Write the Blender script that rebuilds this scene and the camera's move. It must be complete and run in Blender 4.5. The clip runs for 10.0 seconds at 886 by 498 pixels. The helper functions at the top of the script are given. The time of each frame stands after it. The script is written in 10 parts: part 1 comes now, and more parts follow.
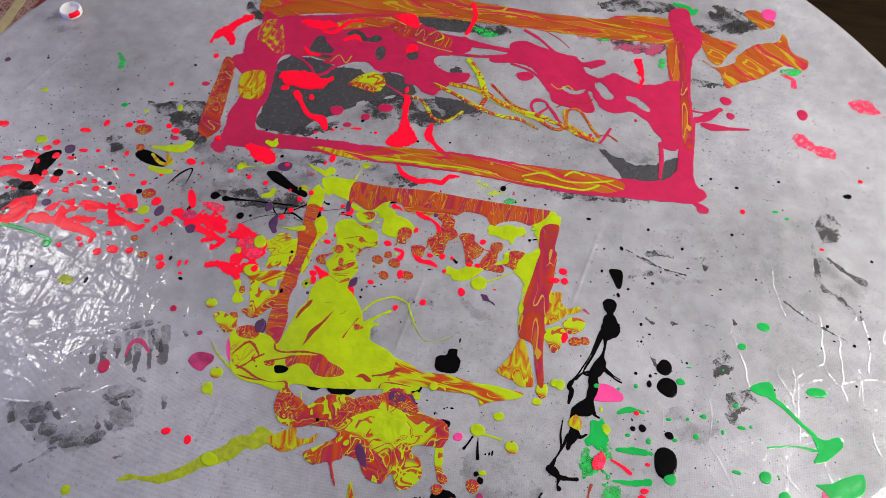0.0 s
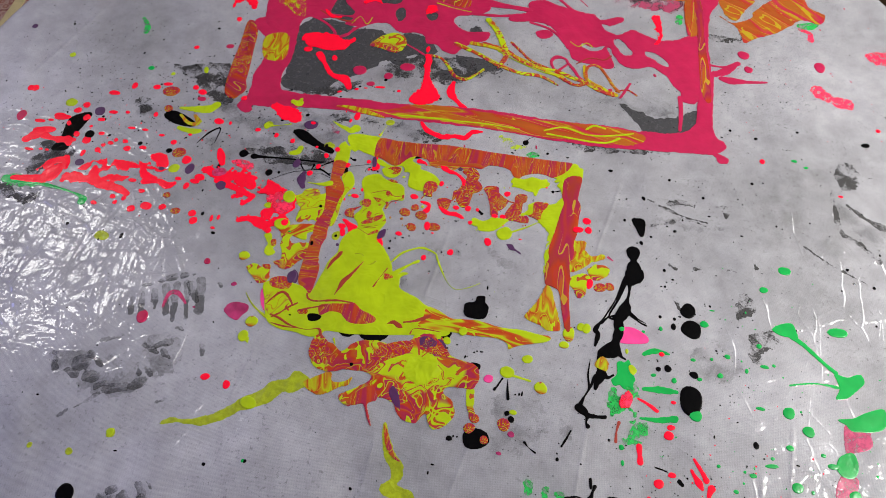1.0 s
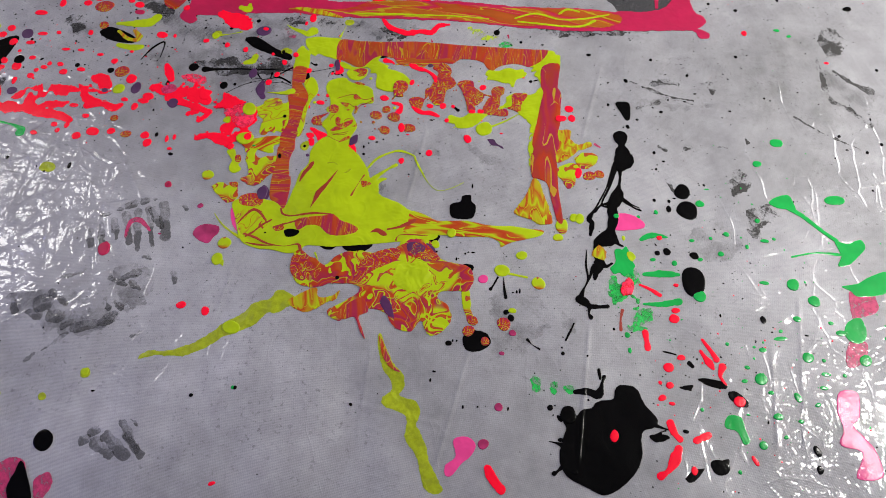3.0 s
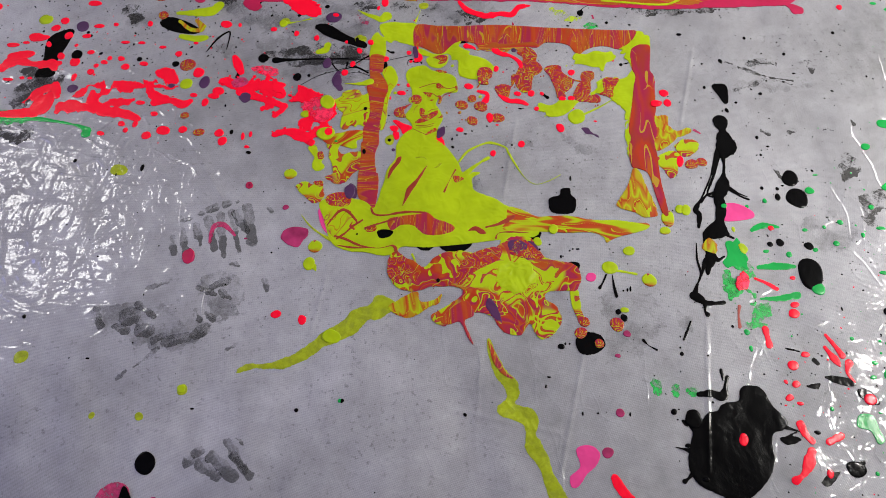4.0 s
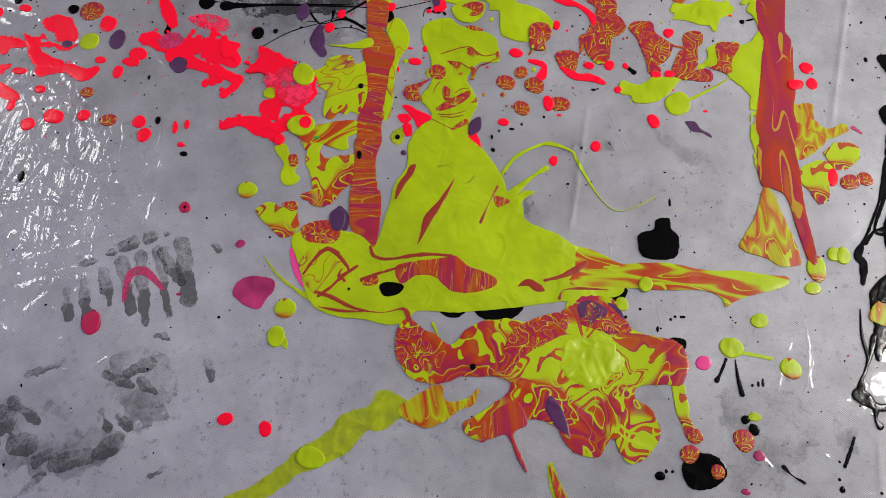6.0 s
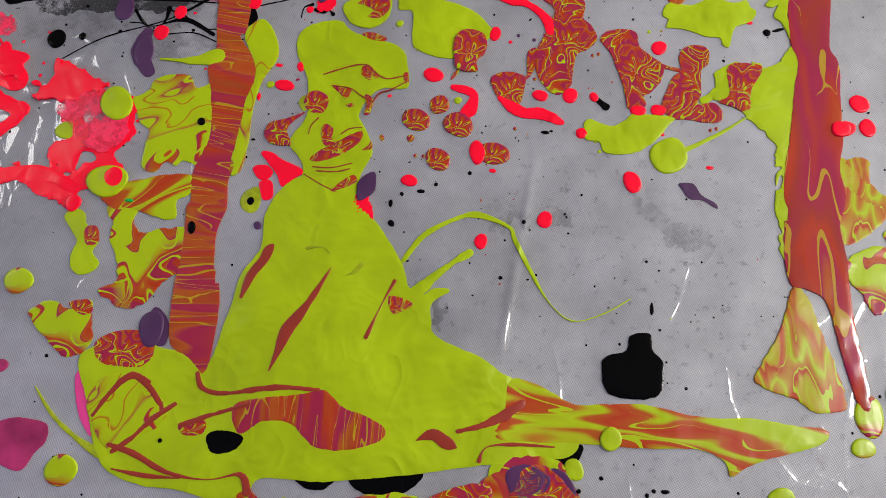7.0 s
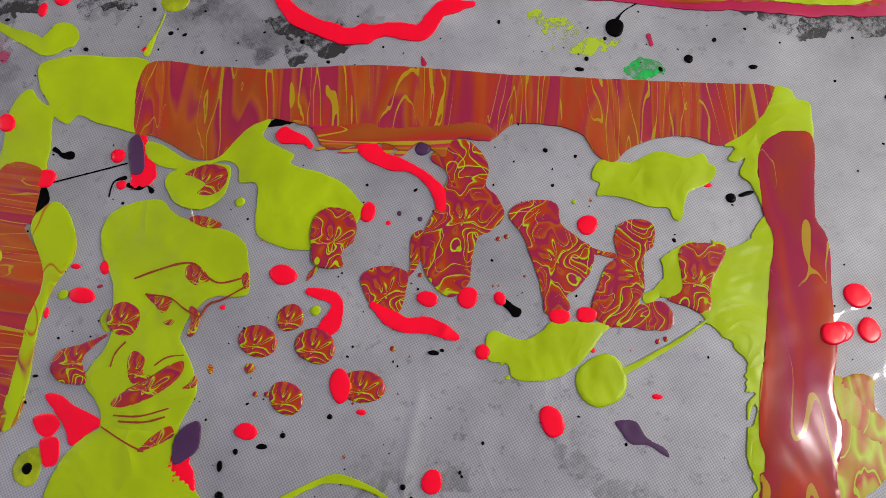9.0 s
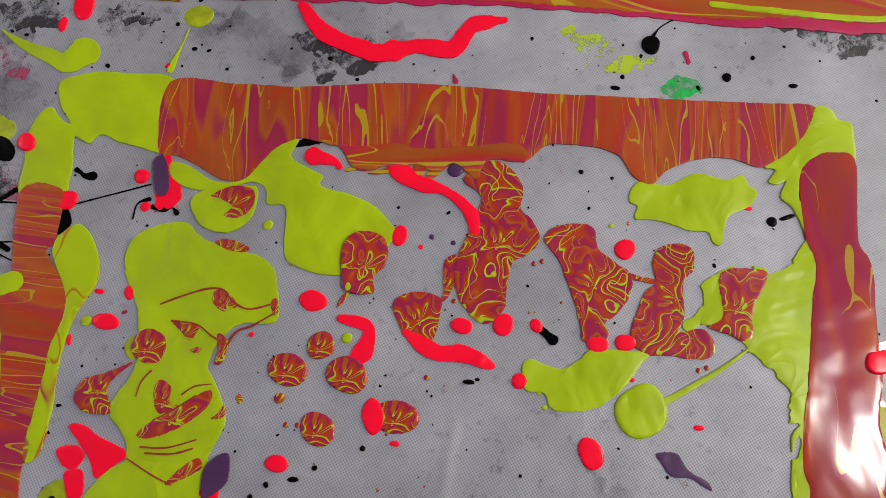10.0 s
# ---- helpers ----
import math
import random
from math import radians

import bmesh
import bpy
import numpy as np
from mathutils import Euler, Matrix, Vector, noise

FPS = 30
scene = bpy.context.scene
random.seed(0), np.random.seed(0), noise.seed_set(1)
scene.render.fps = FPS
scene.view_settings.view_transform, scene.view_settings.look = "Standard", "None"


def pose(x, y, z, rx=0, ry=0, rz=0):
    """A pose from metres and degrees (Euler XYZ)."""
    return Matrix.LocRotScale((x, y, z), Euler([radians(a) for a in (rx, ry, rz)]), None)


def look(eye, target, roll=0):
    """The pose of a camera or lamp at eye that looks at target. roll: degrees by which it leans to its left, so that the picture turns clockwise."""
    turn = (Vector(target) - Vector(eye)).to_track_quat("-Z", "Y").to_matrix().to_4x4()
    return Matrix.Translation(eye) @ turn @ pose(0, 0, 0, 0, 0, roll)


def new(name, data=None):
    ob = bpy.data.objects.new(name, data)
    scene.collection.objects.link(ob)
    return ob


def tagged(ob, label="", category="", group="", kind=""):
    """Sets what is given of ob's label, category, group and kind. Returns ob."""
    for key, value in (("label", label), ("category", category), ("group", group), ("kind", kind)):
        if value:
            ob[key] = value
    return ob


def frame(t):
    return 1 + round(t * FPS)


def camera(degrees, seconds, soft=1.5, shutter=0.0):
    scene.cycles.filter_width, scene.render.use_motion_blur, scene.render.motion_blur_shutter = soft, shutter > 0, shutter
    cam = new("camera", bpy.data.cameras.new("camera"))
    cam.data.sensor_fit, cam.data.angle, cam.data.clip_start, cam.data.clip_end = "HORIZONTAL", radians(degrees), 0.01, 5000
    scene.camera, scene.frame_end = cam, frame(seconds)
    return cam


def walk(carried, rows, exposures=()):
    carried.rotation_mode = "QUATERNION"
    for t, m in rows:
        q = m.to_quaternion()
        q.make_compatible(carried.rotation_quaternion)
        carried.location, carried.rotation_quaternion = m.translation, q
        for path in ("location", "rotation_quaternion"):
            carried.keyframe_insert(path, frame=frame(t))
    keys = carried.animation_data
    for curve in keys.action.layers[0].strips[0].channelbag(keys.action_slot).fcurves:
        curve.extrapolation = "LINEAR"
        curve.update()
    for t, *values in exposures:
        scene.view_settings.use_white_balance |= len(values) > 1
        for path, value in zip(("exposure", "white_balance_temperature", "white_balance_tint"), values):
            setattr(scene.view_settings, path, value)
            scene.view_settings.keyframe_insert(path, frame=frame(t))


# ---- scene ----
cam = camera(60.3, 10.0, soft=0.75)
PATH = [
    (0, (0.05, -0.041, 0.783), (-0.142, 1.023, -0.899), 0.3),
    (0.5, (0.049, -0.069, 0.78), (-0.158, 0.984, -0.908), -0.5),
    (1, (0.034, -0.091, 0.778), (-0.168, 0.94, -0.924), -1.2),
    (1.5, (0.005, -0.096, 0.774), (-0.179, 0.909, -0.945), -1.8),
    (2, (-0.007, -0.097, 0.75), (-0.154, 0.87, -0.995), -1.9),
    (2.5, (0.008, -0.101, 0.731), (-0.108, 0.815, -1.043), -2.0),
    (2.7, (0.013, -0.105, 0.723), (-0.083, 0.807, -1.054), -1.3),
    (3.8, (-0.085, -0.085, 0.699), (-0.124, 0.764, -1.111), -0.1),
    (4, (-0.112, -0.068, 0.693), (-0.153, 0.768, -1.124), -0.6),
    (4.5, (-0.154, -0.047, 0.694), (-0.173, 0.775, -1.13), -0.2),
    (5, (-0.18, -0.019, 0.681), (-0.185, 0.771, -1.156), 0.1),
    (5.2, (-0.181, 0.004, 0.661), (-0.185, 0.764, -1.189), 0.3),
    (6.3, (-0.137, 0.182, 0.431), (-0.133, 0.744, -1.488), 3.8),
    (6.5, (-0.126, 0.205, 0.401), (-0.12, 0.747, -1.524), 4.2),
    (7, (-0.097, 0.263, 0.347), (-0.095, 0.798, -1.58), 3.9),
    (7.5, (-0.07, 0.322, 0.314), (-0.07, 0.856, -1.614), 3.1),
    (8, (-0.058, 0.364, 0.298), (-0.056, 0.906, -1.627), 2.7),
    (8.5, (-0.053, 0.379, 0.284), (-0.044, 0.923, -1.641), 2.9),
    (9, (-0.049, 0.383, 0.278), (-0.041, 0.927, -1.647), 2.8),
    (9.5, (-0.053, 0.394, 0.276), (-0.041, 0.934, -1.65), 3.1),
    (10, (-0.063, 0.395, 0.273), (-0.047, 0.929, -1.654), 3.8),
]
walk(cam, [(t, look(eye, target, roll)) for t, eye, target, roll in PATH],
     [(0, -0.02), (2.5, -0.08), (4.5, -0.09), (6.5, -0.19), (8, -0.32), (10, -0.40)])

# ---- world, lights and exposure
def lamp_area(name, place, target, sx, sy, watts, colour):
    light = bpy.data.lights.new(name, "AREA")
    light.shape, light.size, light.size_y, light.energy, light.color = "RECTANGLE", sx, sy, watts, colour
    ob = new(name, light)
    ob.matrix_world = look(place, target)
    return ob


world = bpy.data.worlds.new("world")
world.use_nodes = True
world.node_tree.nodes["Background"].inputs[0].default_value = (0.75, 0.8, 0.9, 1)
world.node_tree.nodes["Background"].inputs[1].default_value = 0.25
scene.world = world
CEIL, FLOOR = 1.85, -0.75
# Unseen lamps, placed from their glints on the sheet; the second narrowed for falloff.
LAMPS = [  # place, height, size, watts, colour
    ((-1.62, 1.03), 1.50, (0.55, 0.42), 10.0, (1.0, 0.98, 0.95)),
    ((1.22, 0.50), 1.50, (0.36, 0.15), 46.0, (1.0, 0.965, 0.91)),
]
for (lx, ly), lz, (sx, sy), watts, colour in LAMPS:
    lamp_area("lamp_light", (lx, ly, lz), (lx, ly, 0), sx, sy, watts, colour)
# Side lights made up: blue to tint the west, white to light the east.
lamp_area("added_side_light", (-2.12, -0.2, 0.60), (-0.4, 0.1, 0.0), 1.1, 1.0, 20.0, (0.25, 0.27, 1.0))
lamp_area("added_side_light", (2.62, 1.45, 0.80), (0, 0.6, 0.0), 1.5, 1.2, 95.0, (1.0, 0.97, 0.94))


# ---- materials
def nodes_of(name):
    m = bpy.data.materials.new(name)
    m.use_nodes = True
    t = m.node_tree
    return m, t, t.nodes["Principled BSDF"]


def node(t, kind, **kw):
    n = t.nodes.new(kind)
    for k, v in kw.items():
        n.inputs[k].default_value = v
    return n


def ramp(t, source, stops, constant=False):
    r = t.nodes.new("ShaderNodeValToRGB")
    r.color_ramp.interpolation = "CONSTANT" if constant else "LINEAR"
    while len(r.color_ramp.elements) < len(stops):
        r.color_ramp.elements.new(0.5)
    for e, (p, c) in zip(r.color_ramp.elements, stops):
        e.position, e.color = p, (*c, 1)
    t.links.new(source, r.inputs[0])
    return r.outputs[0]


def coords(t, scale=(1, 1, 1), turn=0.0):
    c = t.nodes.new("ShaderNodeTexCoord")
    m = t.nodes.new("ShaderNodeMapping")
    m.inputs["Scale"].default_value = scale
    m.inputs["Rotation"].default_value = (0, 0, turn)
    t.links.new(c.outputs["Object"], m.inputs[0])
    return m.outputs[0]


def math_node(t, op, a, b=0.0):
    n = t.nodes.new("ShaderNodeMath")
    n.operation = op
    for k, v in enumerate((a, b)):
        if isinstance(v, (int, float)):
            n.inputs[k].default_value = v
        else:
            t.links.new(v, n.inputs[k])
    return n.outputs[0]


def noise_tex(t, vector, scale, detail=3.0, rough=0.5, distort=0.0):
    n = node(t, "ShaderNodeTexNoise", Scale=scale, Detail=detail, Roughness=rough, Distortion=distort)
    t.links.new(vector, n.inputs["Vector"])
    return n


def bump(t, shader, height, strength, distance, sockets=("Normal",)):
    b = node(t, "ShaderNodeBump", Strength=strength, Distance=distance)
    t.links.new(height, b.inputs["Height"])
    for s in sockets:
        t.links.new(b.outputs[0], shader.inputs[s])


def dark(c, k):
    return tuple(v * k for v in c)


YELLOW, ORANGE, CRIMSON = (0.375, 0.50, 0.004), (0.40, 0.085, 0.009), (0.31, 0.014, 0.055)
REDOR, PURPLE, MAGENTA = (0.40, 0.035, 0.008), (0.08, 0.022, 0.085), (0.45, 0.010, 0.066)


def paint(name, colour, rough=0.27, film=0.0, vary=0.12, gloss=0.28, relief=0.0024):
    """One plain acrylic paint, with a little uneven pigment and a soft skin. film: how much the sheet shows through."""
    m, t, b = nodes_of(name)
    v = coords(t)
    n = noise_tex(t, v, 55, 4)
    col = ramp(t, n.outputs[0], [(0.3, dark(colour, 1 - vary)), (0.7, dark(colour, 1 + vary * 0.5))])
    t.links.new(col, b.inputs["Base Color"])
    b.inputs["Roughness"].default_value = rough
    fine = noise_tex(t, v, 20, 3, 0.5, 0.8)
    crease = noise_tex(t, v, 46, 1, 0.5, 1.2)
    fold = math_node(t, "ABSOLUTE", math_node(t, "SUBTRACT", crease.outputs[0], 0.5))
    b.inputs["Specular IOR Level"].default_value = gloss
    bump(t, b, math_node(t, "SUBTRACT", fine.outputs[0], math_node(t, "MULTIPLY", fold, 0.35)), 0.55, relief)
    if film:
        a = noise_tex(t, v, 150, 5, 0.7)
        r = ramp(t, a.outputs[0], [(0.40, (1 - film,) * 3), (0.58, (1, 1, 1))])
        t.links.new(r, b.inputs["Alpha"])
    return m


def mix_colour(t, factor, a, b):
    n = t.nodes.new("ShaderNodeMix")
    n.data_type = "RGBA"
    t.links.new(factor, n.inputs[0])
    for k, c in ((6, a), (7, b)):
        if isinstance(c, tuple):
            n.inputs[k].default_value = (*c, 1)
        else:
            t.links.new(c, n.inputs[k])
    return n.outputs[2]


def warped(t, v, scale, amount, detail=1.0):
    """The place v, pushed about by a noise, so that what is drawn on it flows and folds."""
    n = noise_tex(t, v, scale, detail, 0.5)
    off = t.nodes.new("ShaderNodeVectorMath")
    off.operation = "SUBTRACT"
    off.inputs[1].default_value = (0.5, 0.5, 0.5)
    t.links.new(n.outputs["Color"], off.inputs[0])
    add = t.nodes.new("ShaderNodeVectorMath")
    add.operation = "MULTIPLY_ADD"
    add.inputs[1].default_value = (amount,) * 3
    t.links.new(off.outputs[0], add.inputs[0])
    t.links.new(v, add.inputs[2])
    return add.outputs[0]


def swirl(name, stops, scale, distort, bands, rough=0.3, stretch=(1, 1, 1), detail=1.0, other=None, line=YELLOW, lines=0.02, petals=0.0, gloss=0.3, hairs=0.8, relief=30):
    """Poured paint: folded bands of several colours drawn out by the flow, in patches of two
    palettes, with hair-fine lines of one colour; petals: how far the bands fan out from the middle."""
    m, t, b = nodes_of(name)
    v = coords(t, stretch)
    flow = warped(t, warped(t, v, scale * 0.7, 0.55 / scale), scale * 1.9, 0.30 / scale)
    n = noise_tex(t, flow, scale, detail, 0.4, distort)
    value = n.outputs[0]
    if petals:
        sep = t.nodes.new("ShaderNodeSeparateXYZ")
        t.links.new(flow, sep.inputs[0])
        angle = math_node(t, "ARCTAN2", sep.outputs[1], sep.outputs[0])
        value = math_node(t, "ADD", value, math_node(t, "MULTIPLY", math_node(t, "SINE", math_node(t, "MULTIPLY", angle, 5.0)), petals))
    f = math_node(t, "FRACT", math_node(t, "MULTIPLY", value, bands))
    col = ramp(t, f, stops)
    if other:
        where = noise_tex(t, warped(t, v, scale, 0.5 / scale), scale * 0.55, 1, 0.5, 0.6)
        col = mix_colour(t, ramp(t, where.outputs[0], [(0.47, (0, 0, 0)), (0.52, (1, 1, 1))]), col, ramp(t, f, other))
    if lines:
        fine = noise_tex(t, flow, scale * 1.25, detail, 0.4, distort)
        off = math_node(t, "ABSOLUTE", math_node(t, "SUBTRACT", math_node(t, "FRACT", math_node(t, "MULTIPLY", fine.outputs[0], bands * hairs)), 0.5))
        some = noise_tex(t, v, scale * 0.8, 1, 0.5)
        width = math_node(t, "MULTIPLY", ramp(t, some.outputs[0], [(0.40, (0, 0, 0)), (0.60, (1, 1, 1))]), lines)
        col = mix_colour(t, math_node(t, "LESS_THAN", off, width), col, line)
    t.links.new(col, b.inputs["Base Color"])
    b.inputs["Roughness"].default_value = rough
    slack = noise_tex(t, coords(t), relief, 3, 0.5, 0.6)
    b.inputs["Specular IOR Level"].default_value = gloss
    bump(t, b, math_node(t, "ADD", math_node(t, "MULTIPLY", f, 0.03), slack.outputs[0]), 0.5, 0.0026)
    return m


def smudge(name, colour, low, high, most, scale=70.0):
    """A worn, patchy stain: thin dry paint with the sheet showing between its grains."""
    m, t, b = nodes_of(name)
    v = coords(t)
    n = noise_tex(t, v, scale * 7, 4, 0.75)
    w = noise_tex(t, v, scale * 0.55, 5, 0.65)
    s = math_node(t, "ADD", math_node(t, "MULTIPLY", n.outputs[0], 0.32), math_node(t, "MULTIPLY", w.outputs[0], 0.68))
    a = ramp(t, s, [(low, (0, 0, 0)), (high, (most,) * 3)])
    t.links.new(a, b.inputs["Alpha"])
    b.inputs["Base Color"].default_value = (*colour, 1)
    b.inputs["Roughness"].default_value = 0.6
    return m


MARBLE = [(0.0, YELLOW), (0.34, YELLOW), (0.37, CRIMSON), (0.45, REDOR), (0.48, YELLOW), (0.60, YELLOW), (0.63, REDOR), (0.74, ORANGE), (0.80, CRIMSON), (0.82, YELLOW), (1.0, YELLOW)]
MARBLE_RED = [(0.0, CRIMSON), (0.16, CRIMSON), (0.24, REDOR), (0.36, REDOR), (0.44, ORANGE), (0.47, YELLOW), (0.495, YELLOW), (0.52, CRIMSON), (0.72, (0.33, 0.02, 0.04)), (0.84, REDOR), (0.94, ORANGE), (1.0, CRIMSON)]
STREAK = [(0.0, ORANGE), (0.2, REDOR), (0.38, (0.34, 0.02, 0.05)), (0.52, CRIMSON), (0.6, ORANGE), (0.7, (0.33, 0.06, 0.01)), (0.82, REDOR), (0.92, (0.36, 0.03, 0.04)), (1.0, ORANGE)]
STREAK_RED = [(0.0, REDOR), (0.22, CRIMSON), (0.45, (0.30, 0.03, 0.02)), (0.58, REDOR), (0.8, CRIMSON), (0.92, ORANGE), (1.0, REDOR)]
STREAK_LONG = [(0.0, ORANGE), (0.25, (0.33, 0.07, 0.009)), (0.33, REDOR), (0.42, MAGENTA), (0.5, ORANGE), (0.55, (0.40, 0.26, 0.008)), (0.58, ORANGE), (0.8, (0.36, 0.11, 0.01)), (1.0, ORANGE)]
STREAK_YEL = [(0.0, (0.38, 0.4, 0.008)), (0.2, (0.40, 0.30, 0.008)), (0.3, ORANGE), (0.42, (0.40, 0.22, 0.008)), (0.5, YELLOW), (0.58, (0.40, 0.24, 0.008)), (0.7, ORANGE), (0.78, REDOR), (0.86, (0.40, 0.3, 0.008)), (1.0, (0.38, 0.4, 0.008))]
STREAK_MIX = [(0.0, YELLOW), (0.16, YELLOW), (0.22, ORANGE), (0.36, REDOR), (0.44, ORANGE), (0.5, YELLOW), (0.6, (0.38, 0.4, 0.008)), (0.66, ORANGE), (0.8, REDOR), (0.88, (0.40, 0.24, 0.008)), (0.94, YELLOW), (1.0, YELLOW)]
FEATHER = [(0.0, YELLOW), (0.5, YELLOW), (0.54, ORANGE), (0.57, YELLOW), (0.72, (0.36, 0.42, 0.006)), (0.80, (0.38, 0.28, 0.008)), (0.85, CRIMSON), (0.9, YELLOW), (1.0, YELLOW)]
PURPLES = [(0.0, PURPLE), (0.3, PURPLE), (0.4, CRIMSON), (0.5, YELLOW), (0.6, CRIMSON), (0.8, PURPLE), (1.0, PURPLE)]
MATS = {
    "yellow": paint("yellow_paint", YELLOW, 0.36, gloss=0.22, relief=0.0055),
    "yellow_crumpled": paint("crumpled_yellow_paint", YELLOW, 0.34, gloss=0.25, relief=0.010),
    "film_yellow": paint("thin_yellow_paint", (0.36, 0.43, 0.01), 0.3, 0.22, relief=0.009),
    "red": paint("neon_red_paint", (1.0, 0.004, 0.03), 0.25, 0, 0.02, 0.2),
    "red_film": paint("thin_red_paint", (0.95, 0.03, 0.10), 0.4, 0.75),
    "pink": paint("pink_paint", (0.78, 0.06, 0.26), 0.25),
    "pink_dark": paint("dull_pink_paint", (0.42, 0.035, 0.13), 0.25, 0, 0.5),
    "pink_film": paint("thin_pink_paint", (0.55, 0.04, 0.14), 0.3, 0.5),
    "magenta": paint("crimson_paint", MAGENTA, 0.42),
    "purple": paint("purple_paint", (0.075, 0.028, 0.085), 0.35),
    "green": paint("green_paint", (0.008, 0.38, 0.065), 0.2),
    "green_film": paint("thin_green_paint", (0.02, 0.45, 0.08), 0.3, 0.75),
    "black": paint("black_paint", (0.0018, 0.0018, 0.002), 0.16, 0, 0.3, 0.09),
    "grey": paint("grey_paint_film", (0.05, 0.05, 0.053), 0.5, 0.3),
    "marble": swirl("marbled_paint", MARBLE, 32, 0.8, 4.6, 0.28, other=MARBLE_RED, lines=0.09, hairs=1.2, gloss=0.25),
    "marble_red": swirl("marbled_crimson_paint", MARBLE_RED, 52, 0.7, 5.2, 0.26, lines=0.07, petals=0.03, hairs=2.2),
    "marble_purple": swirl("marbled_purple_paint", PURPLES, 30, 0.6, 2.2),
    "streak": swirl("streaked_paint", STREAK, 36, 0.5, 3.2, 0.32, (1.7, 0.24, 1), 2.0, line=(0.41, 0.26, 0.008), lines=0.09, hairs=3.0),
    "streak_red": swirl("streaked_crimson_paint", STREAK_RED, 24, 0.5, 2.8, 0.14, (1.5, 0.34, 1), 2.0, line=(0.42, 0.25, 0.02), lines=0.09, hairs=2.0, gloss=0.4, relief=13),
    "streak_long": swirl("streaked_orange_paint", STREAK_LONG, 22, 0.5, 3.0, 0.32, (0.3, 1.7, 1), 2.0, line=(0.42, 0.30, 0.01), lines=0.09, hairs=1.8),
    "streak_yellow": swirl("streaked_yellow_paint", STREAK_YEL, 34, 0.5, 3.2, 0.36, (1.7, 0.4, 1), 2.0, lines=0.06, hairs=2.0, gloss=0.2),
    "streak_mix": swirl("streaked_yellow_orange_paint", STREAK_MIX, 26, 0.6, 3.0, 0.34, (0.35, 1.5, 1), 2.0, lines=0.07, hairs=2.0, gloss=0.22),
    "brick": paint("brick_red_paint", (0.30, 0.035, 0.02), 0.32),
    "feather": swirl("feathered_yellow_paint", FEATHER, 32, 0.7, 3.6, 0.3, (0.6, 1.3, 1), 1.5, other=MARBLE, lines=0.09, hairs=1.5, gloss=0.22),
    "smudge": smudge("dark_smudge", (0.025, 0.024, 0.024), 0.455, 0.535, 0.88),
    "tread": smudge("rubbed_grey_print", (0.07, 0.07, 0.068), 0.40, 0.55, 0.62, 60),
    "tread_soft": smudge("faint_grey_print", (0.08, 0.08, 0.08), 0.45, 0.62, 0.5, 50),
    "smudge_soft": smudge("pale_smudge", (0.05, 0.05, 0.053), 0.46, 0.66, 0.42, 60),
    "smudge_pink": smudge("pink_smudge", (0.45, 0.05, 0.13), 0.47, 0.56, 0.8, 60),
    "smudge_yellow": smudge("flaked_yellow", YELLOW, 0.5, 0.53, 1.0, 60),
}


